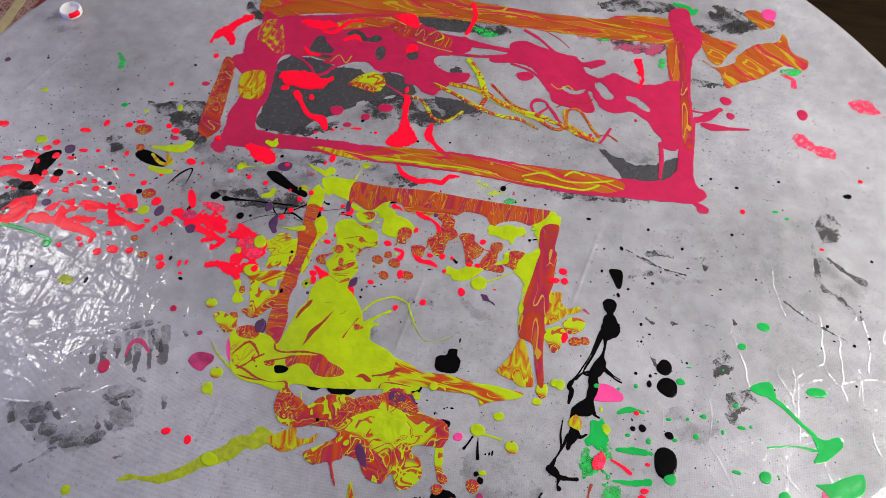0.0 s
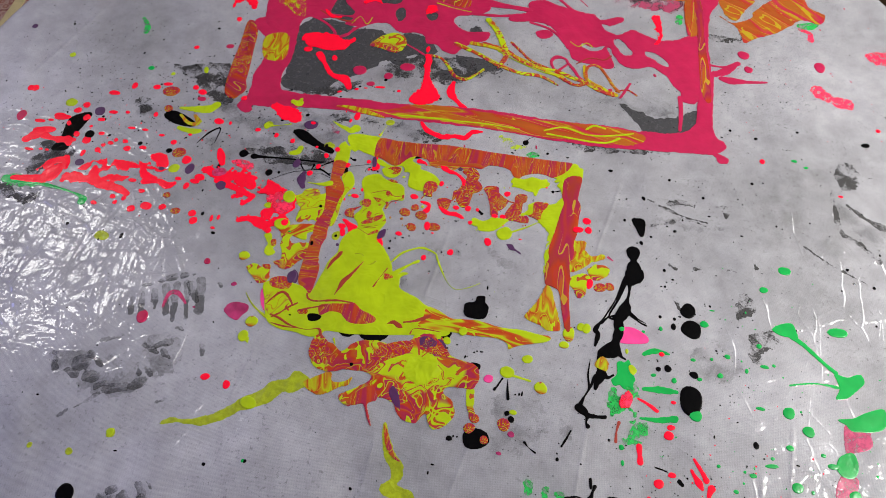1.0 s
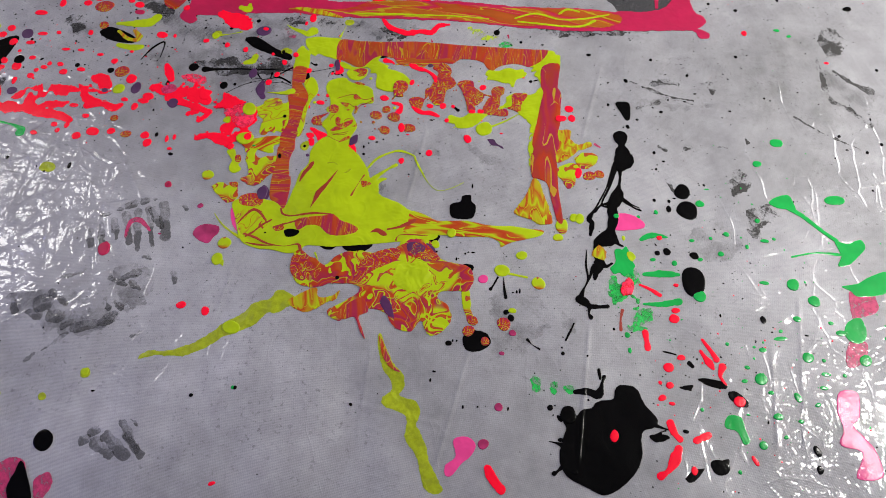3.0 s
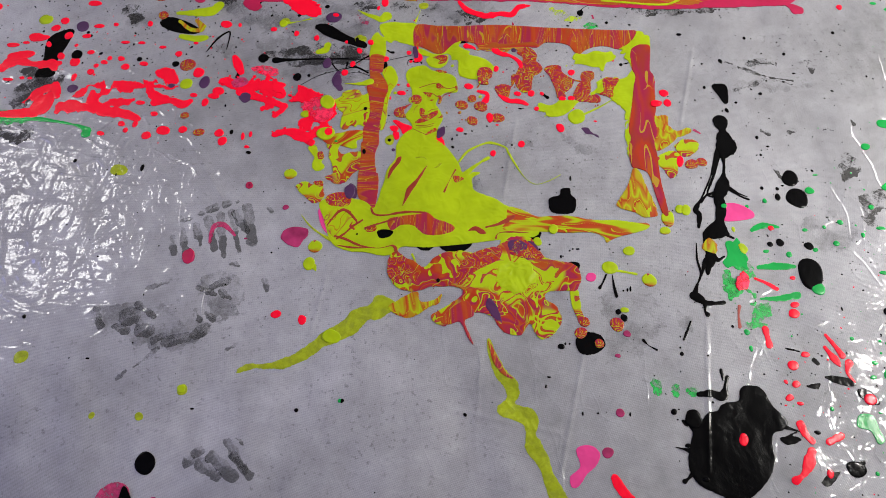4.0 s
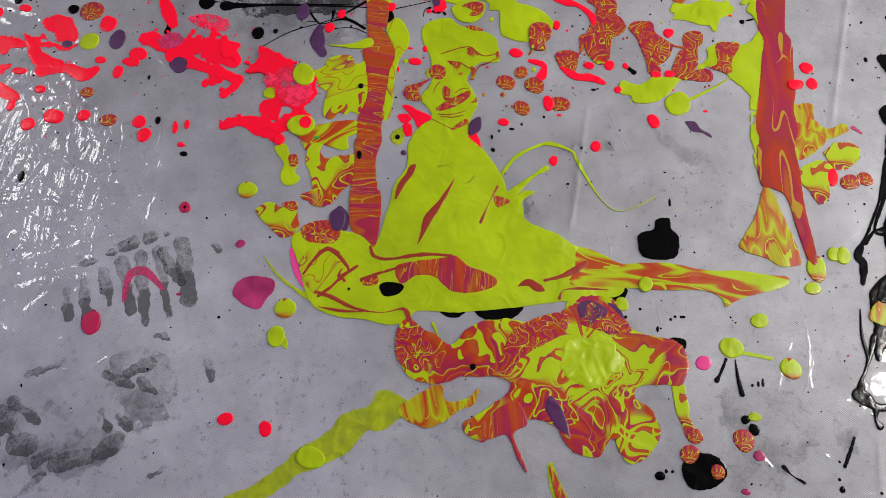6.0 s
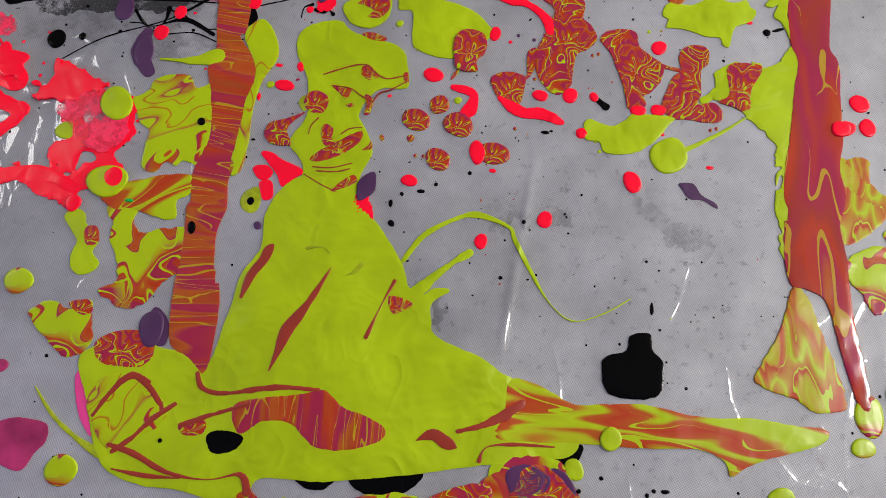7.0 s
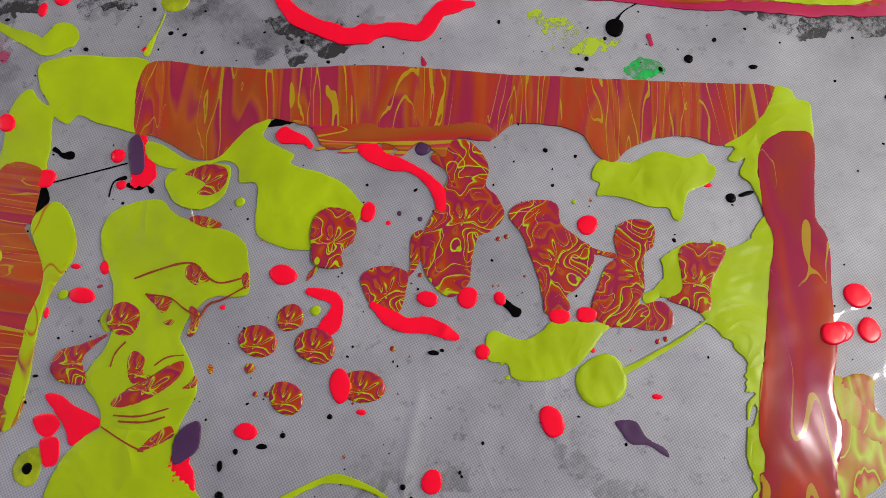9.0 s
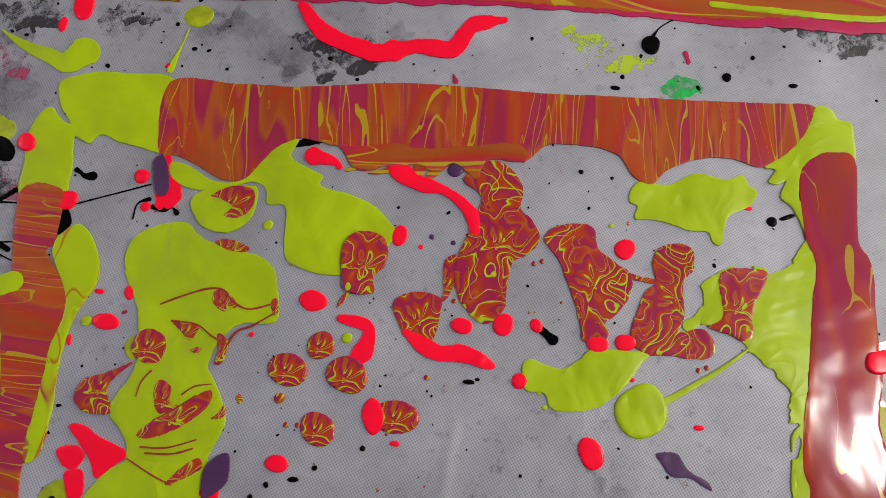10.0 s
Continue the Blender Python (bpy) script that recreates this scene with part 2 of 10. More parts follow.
def sheet_material():
    """Clear plastic film over a knitted white backing, creased, with a hard gloss."""
    m, t, b = nodes_of("plastic_sheet")
    v = coords(t)
    stain = noise_tex(t, v, 3.2, 8, 0.66)
    fine = noise_tex(t, v, 38, 4, 0.6)
    mixed = math_node(t, "ADD", math_node(t, "MULTIPLY", stain.outputs[0], 0.75), math_node(t, "MULTIPLY", fine.outputs[0], 0.25))
    sep = t.nodes.new("ShaderNodeSeparateXYZ")
    t.links.new(coords(t, (1, 1, 1), 0.25), sep.inputs[0])
    wx = math_node(t, "SINE", math_node(t, "MULTIPLY", sep.outputs[0], 4900.0))
    wy = math_node(t, "SINE", math_node(t, "MULTIPLY", sep.outputs[1], 4900.0))
    knit = math_node(t, "MULTIPLY", wx, wy)
    base = ramp(t, mixed, [(0.33, (0.17, 0.17, 0.175)), (0.44, (0.265, 0.265, 0.28)), (0.56, (0.37, 0.37, 0.39)), (0.66, (0.48, 0.48, 0.505))])
    weave = ramp(t, math_node(t, "ADD", math_node(t, "MULTIPLY", knit, 0.5), 0.5), [(0.1, (0.70, 0.70, 0.71)), (0.65, (1.10, 1.10, 1.10))])
    mul = t.nodes.new("ShaderNodeMix")
    mul.data_type, mul.blend_type = "RGBA", "MULTIPLY"
    mul.inputs[0].default_value = 1.0
    t.links.new(base, mul.inputs[6])
    t.links.new(weave, mul.inputs[7])
    # fine grey dirt rubbed into the film
    dirt = ramp(t, noise_tex(t, v, 190, 3, 0.7).outputs[0], [(0.30, (0.55, 0.55, 0.55)), (0.42, (1, 1, 1))])
    grime = t.nodes.new("ShaderNodeMix")
    grime.data_type, grime.blend_type = "RGBA", "MULTIPLY"
    t.links.new(ramp(t, noise_tex(t, v, 4.5, 3, 0.6).outputs[0], [(0.42, (0.1,) * 3), (0.6, (1, 1, 1))]), grime.inputs[0])
    t.links.new(mul.outputs[2], grime.inputs[6])
    t.links.new(dirt, grime.inputs[7])
    t.links.new(grime.outputs[2], b.inputs["Base Color"])
    b.inputs["Roughness"].default_value = 0.45
    b.inputs["Coat Weight"].default_value = 1.0
    b.inputs["Coat Roughness"].default_value = 0.06
    # folds of the film: narrow sharp creases between flat facets, in patches, over slow slack
    wv = noise_tex(t, v, 6, 3, 0.6)
    wmix = t.nodes.new("ShaderNodeMix")
    wmix.data_type = "VECTOR"
    wmix.inputs[0].default_value = 0.05
    t.links.new(v, wmix.inputs[4])
    t.links.new(wv.outputs["Color"], wmix.inputs[5])
    total = None
    layers = ((4.0, 0.012, 0.4, (1.3, 0.8, 1), 0.6), (9.0, 0.026, 0.4, (1.4, 0.7, 1), -0.9), (18.0, 0.055, 0.85, (1.5, 0.7, 1), 0.25), (30.0, 0.10, 0.7, (0.8, 1.3, 1), 1.1))
    for scale, width, depth, stretch, turn in layers:
        crumple = node(t, "ShaderNodeTexVoronoi", Scale=scale)
        crumple.feature = "DISTANCE_TO_EDGE"
        lay = t.nodes.new("ShaderNodeMapping")
        lay.inputs["Scale"].default_value, lay.inputs["Rotation"].default_value = stretch, (0, 0, turn)
        t.links.new(wmix.outputs[1], lay.inputs[0])
        t.links.new(lay.outputs[0], crumple.inputs["Vector"])
        near = math_node(t, "MAXIMUM", math_node(t, "SUBTRACT", 1.0, math_node(t, "DIVIDE", crumple.outputs["Distance"], width)), 0.0)
        some = ramp(t, noise_tex(t, lay.outputs[0], scale * 1.3, 1, 0.5).outputs[0], [(0.46, (0, 0, 0)), (0.58, (1, 1, 1))])
        ridge = math_node(t, "MULTIPLY", math_node(t, "MULTIPLY", math_node(t, "POWER", near, 2.0), depth), some)
        total = ridge if total is None else math_node(t, "ADD", total, ridge)
    soft = noise_tex(t, v, 9, 4, 0.55, 0.5)
    # two crumpled areas, at the table's west side and its south-east rim
    here = t.nodes.new("ShaderNodeSeparateXYZ")
    t.links.new(wmix.outputs[1], here.inputs[0])
    patch = None
    for px, py, rx, ry in ((-0.56, 0.33, 0.30, 0.20), (0.40, 0.20, 0.18, 0.36)):
        dx = math_node(t, "DIVIDE", math_node(t, "SUBTRACT", here.outputs[0], px), rx)
        dy = math_node(t, "DIVIDE", math_node(t, "SUBTRACT", here.outputs[1], py), ry)
        near = math_node(t, "ADD", math_node(t, "MULTIPLY", dx, dx), math_node(t, "MULTIPLY", dy, dy))
        near = ramp(t, near, [(0.25, (1, 1, 1) if px < 0 else (0.6, 0.6, 0.6)), (1.0, (0, 0, 0))])
        patch = near if patch is None else math_node(t, "MAXIMUM", patch, near)
    crush = None
    for scale, amp, stretch, turn in ((15, 0.9, (1.7, 0.6, 1), 0.35), (31, 0.62, (1.7, 0.45, 1), -0.5), (64, 0.36, (1.6, 0.5, 1), 0.2), (48, 0.40, (0.5, 1.6, 1), 0.3)):
        lay = t.nodes.new("ShaderNodeMapping")
        lay.inputs["Scale"].default_value, lay.inputs["Rotation"].default_value = stretch, (0, 0, turn)
        t.links.new(wmix.outputs[1], lay.inputs[0])
        c = noise_tex(t, lay.outputs[0], scale, 2, 0.5, 0.5)
        slope = math_node(t, "SUBTRACT", c.outputs[0], 0.5)
        ridge = math_node(t, "MULTIPLY", slope if scale < 20 else math_node(t, "ABSOLUTE", slope), amp * 2.0)
        crush = ridge if crush is None else math_node(t, "ADD", crush, ridge)
    slack = math_node(t, "ADD", math_node(t, "MULTIPLY", patch, 0.80), 0.20)
    height = math_node(t, "ADD", math_node(t, "MULTIPLY", math_node(t, "ADD", total, crush), slack), math_node(t, "MULTIPLY", soft.outputs[0], 2.2))
    bump(t, b, height, 1.0, 0.0014, ("Coat Normal",))
    rough = math_node(t, "ADD", math_node(t, "MULTIPLY", soft.outputs[0], 3.0), math_node(t, "MULTIPLY", knit, 0.08))
    bump(t, b, math_node(t, "ADD", rough, math_node(t, "MULTIPLY", total, 0.25)), 0.4, 0.0012)
    return m


def wood_like(name, a, c, scale, rough=0.5, gloss=0.4):
    m, t, b = nodes_of(name)
    n = noise_tex(t, coords(t, (1, 6, 1)), scale, 6, 0.6, 0.5)
    t.links.new(ramp(t, n.outputs[0], [(0.3, a), (0.7, c)]), b.inputs["Base Color"])
    b.inputs["Roughness"].default_value = rough
    b.inputs["Specular IOR Level"].default_value = gloss
    bump(t, b, n.outputs[0], 0.1, 0.002)
    return m


def plaster(name, colour):
    m, t, b = nodes_of(name)
    n = noise_tex(t, coords(t), 9, 6, 0.6)
    t.links.new(ramp(t, n.outputs[0], [(0.3, dark(colour, 0.93)), (0.7, colour)]), b.inputs["Base Color"])
    b.inputs["Roughness"].default_value = 0.85
    return m


def carpet_material():
    m, t, b = nodes_of("patterned_carpet")
    v = coords(t)
    spots = node(t, "ShaderNodeTexVoronoi", Scale=55.0)
    t.links.new(v, spots.inputs["Vector"])
    n = noise_tex(t, v, 240, 4, 0.7)
    f = math_node(t, "ADD", math_node(t, "MULTIPLY", spots.outputs["Distance"], 0.7), math_node(t, "MULTIPLY", n.outputs[0], 0.35))
    t.links.new(ramp(t, f, [(0.3, (0.34, 0.22, 0.17)), (0.42, (0.20, 0.045, 0.035)), (0.6, (0.38, 0.27, 0.22)), (0.8, (0.16, 0.04, 0.03))]), b.inputs["Base Color"])
    b.inputs["Roughness"].default_value = 0.95
    bump(t, b, n.outputs[0], 0.6, 0.004)
    return m


SHEET = sheet_material()
BROWN = wood_like("brown_floor", (0.010, 0.005, 0.0015), (0.022, 0.012, 0.004), 5, 0.9, 0.1)
WOOD = wood_like("table_wood", (0.10, 0.05, 0.025), (0.2, 0.11, 0.05), 7)
WHITEWASH, CREAM = plaster("white_ceiling", (0.6, 0.6, 0.6)), plaster("cream_wall", (0.42, 0.38, 0.33))
CARPET = carpet_material()
BAND_RED, BAND_CREAM = paint("carpet_red_band", (0.17, 0.03, 0.022), 0.95), paint("carpet_cream_band", (0.45, 0.38, 0.2), 0.95)
LID = paint("white_plastic", (0.72, 0.70, 0.70), 0.35)
FRAME = paint("lamp_frame_white", (0.8, 0.8, 0.8), 0.4)
LIGHT_CUTOFF = paint("light_cutoff_grey", (0.05, 0.05, 0.05), 0.6)


# ---- shapes
def mesh_object(name, verts, faces, material, parent=None, smooth=True):
    me = bpy.data.meshes.new(name)
    me.from_pydata(verts, [], faces)
    me.materials.append(material)
    if smooth:
        me.polygons.foreach_set("use_smooth", [True] * len(me.polygons))
    me.update()
    ob = new(name, me)
    if parent:
        ob.parent = parent
    return ob


def box_object(name, lo, hi, material, parent=None, bevel=0.0):
    bm = bmesh.new()
    bmesh.ops.create_cube(bm, size=1)
    for v in bm.verts:
        v.co = [lo[k] + (v.co[k] + 0.5) * (hi[k] - lo[k]) for k in range(3)]
    if bevel:
        bmesh.ops.bevel(bm, geom=bm.edges[:], offset=bevel, segments=2, affect="EDGES")
    me = bpy.data.meshes.new(name)
    bm.to_mesh(me)
    bm.free()
    me.materials.append(material)
    ob = new(name, me)
    if parent:
        ob.parent = parent
    return ob


def lathe(name, profile, material, parent=None, segs=48, place=(0, 0, 0)):
    verts, faces = [], []
    for r, z in profile:
        for k in range(segs):
            a = 2 * math.pi * k / segs
            verts.append((place[0] + r * math.cos(a), place[1] + r * math.sin(a), place[2] + z))
    for i in range(len(profile) - 1):
        for k in range(segs):
            j = (k + 1) % segs
            faces.append((i * segs + k, i * segs + j, (i + 1) * segs + j, (i + 1) * segs + k))
    faces.append(tuple(range(len(verts) - segs, len(verts))))
    return mesh_object(name, verts, faces, material, parent)


LATTICE = np.random.default_rng(5).random((4, 128, 128))


def value_noise(x, y, scale, layer=0):
    u, v = np.asarray(x) * scale + 31.7, np.asarray(y) * scale + 17.3
    i, j = np.floor(u).astype(int), np.floor(v).astype(int)
    f, g = u - i, v - j
    f, g = f * f * (3 - 2 * f), g * g * (3 - 2 * g)
    L = LATTICE[layer]
    a, b, c, d = L[i % 128, j % 128], L[(i + 1) % 128, j % 128], L[i % 128, (j + 1) % 128], L[(i + 1) % 128, (j + 1) % 128]
    return (a * (1 - f) + b * f) * (1 - g) + (c * (1 - f) + d * f) * g - 0.5


TABLE_X, TABLE_Y, TABLE_R = -0.073, 0.5045, 0.716
# long fold lines pressed into the sheet: from, to, height, half width
FOLDS = [
    (-0.0540, 0.4130, -0.0680, 0.3090, 0.00061, 0.0013),
    (-0.0520, 0.4180, -0.0420, 0.4390, 0.00038, 0.0013),
    (0.1470, 0.5170, 0.1210, 0.4000, 0.00061, 0.0015),
    (0.1280, 0.1880, 0.1150, 0.0410, 0.00061, 0.00135),
    (-0.1720, 0.2380, 0.0150, 0.1530, 0.0003, 0.00188),
    (0.0100, 0.1530, -0.0180, 0.0240, 0.00053, 0.0013),
    (-0.2410, 0.2190, -0.2510, 0.1540, 0.00053, 0.0013),
    (-0.1130, 0.0900, -0.0120, 0.0720, 0.00038, 0.00225),
    (-0.6800, 0.5620, -0.6250, 0.7330, 0.00057, 0.00225),
    (0.4040, 0.9640, 0.3790, 0.8040, 0.00038, 0.0015),
    (0.3400, 0.2310, 0.3240, 0.0610, 0.00061, 0.0015),
    (0.3060, 0.1740, 0.3000, 0.0690, 0.00061, 0.0015),
    (-0.5220, 0.3300, -0.4940, 0.3040, 0.00061, 0.0013),
    (-0.4660, 0.3790, -0.4960, 0.2850, 0.00061, 0.0013),
    (-0.3890, 0.3460, -0.3540, 0.2940, 0.00057, 0.0013),
    (-0.5170, 0.4890, -0.4700, 0.4700, 0.00046, 0.0013),
    (-0.0870, 0.1520, -0.0920, 0.0500, 0.00038, 0.0013),
]


def sheet_z(x, y):
    """Height of the sheet: flat on the round table, with folds and slack, falling over the table's edge."""
    x, y = np.asarray(x, float), np.asarray(y, float)
    z = 0.0012 * value_noise(x, y, 7, 0) + 0.0006 * value_noise(x + 0.4 * y, y, 19, 1) + 0.00025 * value_noise(x - 0.3 * y, 0.5 * y, 60, 2)
    z = z + 0.0030 * value_noise(x - 0.25 * y, 0.22 * y, 16, 3) + 0.0012 * value_noise(x + 0.3 * y, 0.25 * y, 34, 0)
    for ax, ay, bx, by, h, w in FOLDS:
        dx, dy = bx - ax, by - ay
        s = np.clip(((x - ax) * dx + (y - ay) * dy) / (dx * dx + dy * dy), 0, 1)
        d = np.hypot(x - ax - s * dx, y - ay - s * dy)
        z = z + h * np.exp(-((d / w) ** 2)) * np.minimum(1, 12 * np.minimum(s, 1 - s) + 0.05)
    r = np.hypot(x - TABLE_X, y - TABLE_Y)
    over = np.maximum(0, r - TABLE_R + 0.012)
    return z - np.minimum(over * over * 30, 0.02 + over * 2.2)


def closed_curve(points, steps=5):
    """A smooth closed line through the corner points of a shape."""
    p = np.array(points)
    out = []
    for k in range(len(p)):
        a, b, c, d = p[k - 1], p[k], p[(k + 1) % len(p)], p[(k + 2) % len(p)]
        for s in np.arange(steps) / steps:
            out.append(0.5 * (2 * b + (c - a) * s + (2 * a - 5 * b + 4 * c - d) * s * s + (3 * b - a - 3 * c + d) * s**3))
    return np.array(out)


def inside_distance(gx, gy, poly):
    """Signed distance to a closed line, positive within."""
    best, within = np.full(gx.shape, 9.0), np.zeros(gx.shape, bool)
    for (ax, ay), (bx, by) in zip(poly, np.roll(poly, -1, 0)):
        dx, dy = bx - ax, by - ay
        s = np.clip(((gx - ax) * dx + (gy - ay) * dy) / (dx * dx + dy * dy + 1e-12), 0, 1)
        best = np.minimum(best, np.hypot(gx - ax - s * dx, gy - ay - s * dy))
        if ay != by:
            within ^= ((ay > gy) != (by > gy)) & (gx < dx * (gy - ay) / dy + ax)
    return np.where(within, best, -best)


def chain_distance(gx, gy, beads):
    """Signed distance to a run of paint: beads of given radius, drawn out from one to the next."""
    best = np.full(gx.shape, -9.0)
    for (ax, ay, ar), (bx, by, br) in zip(beads, beads[1:]):
        dx, dy = bx - ax, by - ay
        s = np.clip(((gx - ax) * dx + (gy - ay) * dy) / (dx * dx + dy * dy + 1e-12), 0, 1)
        best = np.maximum(best, ar + s * (br - ar) - np.hypot(gx - ax - s * dx, gy - ay - s * dy))
    return best


def puddle(name, material, field, lo, hi, h, cell, turn, parent=None, lift=0.0, ragged=0.0):
    """Paint lying on the sheet where field > 0: a rounded rim, an uneven top, skirt down to the sheet."""
    nx, ny = int((hi[0] - lo[0]) / cell) + 2, int((hi[1] - lo[1]) / cell) + 2
    gx, gy = np.meshgrid(lo[0] + cell * np.arange(nx), lo[1] + cell * np.arange(ny), indexing="ij")
    d = field(gx, gy)
    if ragged:
        d = d + ragged * (value_noise(gx, gy, 330, 2) + 0.6 * value_noise(gx, gy, 800, 3))
        if "ragged" in name or name.startswith("wide"):
            d = np.minimum(d, 0.011 * (value_noise(gx, gy, 88, 2) + 0.5 * value_noise(gx, gy, 210, 1) + 0.06))
        if ragged > 0.001:
            d = d + 1.6 * ragged * value_noise(gx, gy, 120, 0)
    edge = min(1.6 * h, 0.003)
    k = 1 - np.clip(d / edge, 0, 1)
    body = 1.0 + 0.22 * value_noise(gx, gy, 120, 1) + 0.16 * value_noise(gx, gy, 45, 3)
    z = sheet_z(gx, gy) + lift + h * (0.85 + 0.15 * np.sqrt(np.maximum(0, 1 - k * k))) * (1 + (body - 1) * (1 - k))
    verts, faces, at, foot, skirt = [], [], {}, {}, {}
    cos, sin = math.cos(-turn), math.sin(-turn)
    ox, oy = (lo[0] + hi[0]) / 2, (lo[1] + hi[1]) / 2

    def add(x, y, zz):
        x, y = x - ox, y - oy
        verts.append((x * cos - y * sin, x * sin + y * cos, zz))
        return len(verts) - 1

    def corner(i, j):
        if (i, j) not in at:
            at[i, j] = add(gx[i, j], gy[i, j], z[i, j])
        return at[i, j]

    def cut(i, j, m, n):
        key = (min((i, j), (m, n)), max((i, j), (m, n)))
        if key not in at:
            s = d[i, j] / (d[i, j] - d[m, n])
            x, y = gx[i, j] + s * (gx[m, n] - gx[i, j]), gy[i, j] + s * (gy[m, n] - gy[i, j])
            low = float(sheet_z(x, y)) + lift
            at[key] = add(x, y, low + h * 0.85)
            foot[at[key]] = (x, y, low + h * 0.25 if h > 0.0003 else low, low - 0.0002 - lift)
        return at[key]

    pos, rims = d > 0, []
    some = pos[:-1, :-1] | pos[1:, :-1] | pos[1:, 1:] | pos[:-1, 1:]
    for i, j in zip(*np.nonzero(some)):
        ring, face = ((i, j), (i + 1, j), (i + 1, j + 1), (i, j + 1)), []
        for a, b in zip(ring, ring[1:] + ring[:1]):
            if pos[a]:
                face.append(corner(*a))
            if pos[a] != pos[b]:
                face.append(cut(*a, *b))
        if len(face) > 2:
            faces.append(face)
            for a, b in zip(face, face[1:] + face[:1]):
                if a in foot and b in foot:
                    rims.append((a, b))
    if h > 0.0003:  # the cut edge of the skin, down to what it lies on
        for a, b in rims:
            for c in (a, b):
                if c not in skirt:
                    x, y, mid, low = foot[c]
                    skirt[c] = (add(x, y, verts[c][2]), add(x, y, mid), add(x, y, low))
            faces.append((skirt[b][0], skirt[a][0], skirt[a][1], skirt[b][1]))
            faces.append((skirt[b][1], skirt[a][1], skirt[a][2], skirt[b][2]))
    ob = mesh_object(name, verts, faces, MATS[material], parent)
    ob.location, ob.rotation_euler = (ox, oy, 0), (0, 0, turn)
    return ob


RAGGED = {"smudge_pink": 0.006, "smudge": 0.004, "smudge_soft": 0.006, "smudge_yellow": 0.004, "tread_soft": 0.006, "yellow_crumpled": 0.003, "red": 0.0028, "marble": 0.0012, "magenta": 0.0011, "black": 0.0006, "film_yellow": 0.0012, "red_film": 0.002, "green_film": 0.002, "pink_film": 0.001, "grey": 0.003, "streak_long": 0.0012, "streak_yellow": 0.001}


def spill(name, material, h, turn, corners, label="", category="", parent=None, lift=0.0, holes=(), ragged=None):
    poly = closed_curve(corners)
    gaps = [closed_curve(g) for g in holes]

    def field(x, y):
        d = inside_distance(x, y, poly)
        for g in gaps:
            d = np.minimum(d, -inside_distance(x, y, g))
        return d

    lo, hi = poly.min(0) - 0.004, poly.max(0) + 0.004
    cell = min(0.0016, max(0.0007, (hi - lo).max() / 90))
    ob = puddle(name, material, field, lo, hi, h / 2100, cell, radians(turn), parent, lift / 1400, ragged if ragged is not None else 0.0022 if name == "strip" else RAGGED.get(material, 0.0004))
    return tagged(ob, label, category)


def smooth_run(beads, steps=5):
    """The beads of a run of paint, drawn into a smooth line that swells and thins a little."""
    p = np.array([beads[0], *beads, beads[-1]])
    out = []
    for k in range(1, len(p) - 2):
        a, b, c, d = p[k - 1], p[k], p[k + 1], p[k + 2]
        for s in np.arange(steps) / steps:
            out.append(0.5 * (2 * b + (c - a) * s + (2 * a - 5 * b + 4 * c - d) * s * s + (3 * b - a - 3 * c + d) * s**3))
    out = np.array([*out, p[-1]])
    swell = 1 + 0.5 * value_noise(out[:, 0], out[:, 1], 190, 1)
    out[:, 2] = np.maximum(out[:, 2] * swell, 0.00022)
    return out


def run(name, material, h, beads, label="", category="", parent=None, lift=0.0):
    b = smooth_run(beads)
    far = b[:, 2].max() + 0.003
    lo, hi = b[:, :2].min(0) - far, b[:, :2].max(0) + far
    cell = min(0.0012, max(0.00028, b[:, 2].min() * 0.75))
    ob = puddle(name, material, lambda x, y: chain_distance(x, y, b), lo, hi, h / 1800, cell, 0.0, parent, lift / 1000, min(0.0005, b[:, 2].min() * 0.5) if material not in ("smudge", "smudge_soft", "tread") else 0.002)
    return tagged(ob, label, category)


DROP_WORDS = {
    "red": "neon red", "marble_red": "marbled crimson and yellow", "marble": "marbled yellow and orange", "yellow": "yellow-green", "film_yellow": "thin translucent yellow",
    "green": "bright green", "black": "glossy black", "purple": "dull purple", "magenta": "crimson", "pink": "bright pink", "pink_dark": "dull pink",
}


DROP_NAMES = {
    "red": "red", "marble_red": "marbled_crimson", "marble": "marbled_yellow", "yellow": "yellow", "film_yellow": "thin_yellow",
    "green": "green", "black": "black", "purple": "purple", "magenta": "crimson", "pink": "pink", "pink_dark": "dull_pink",
}


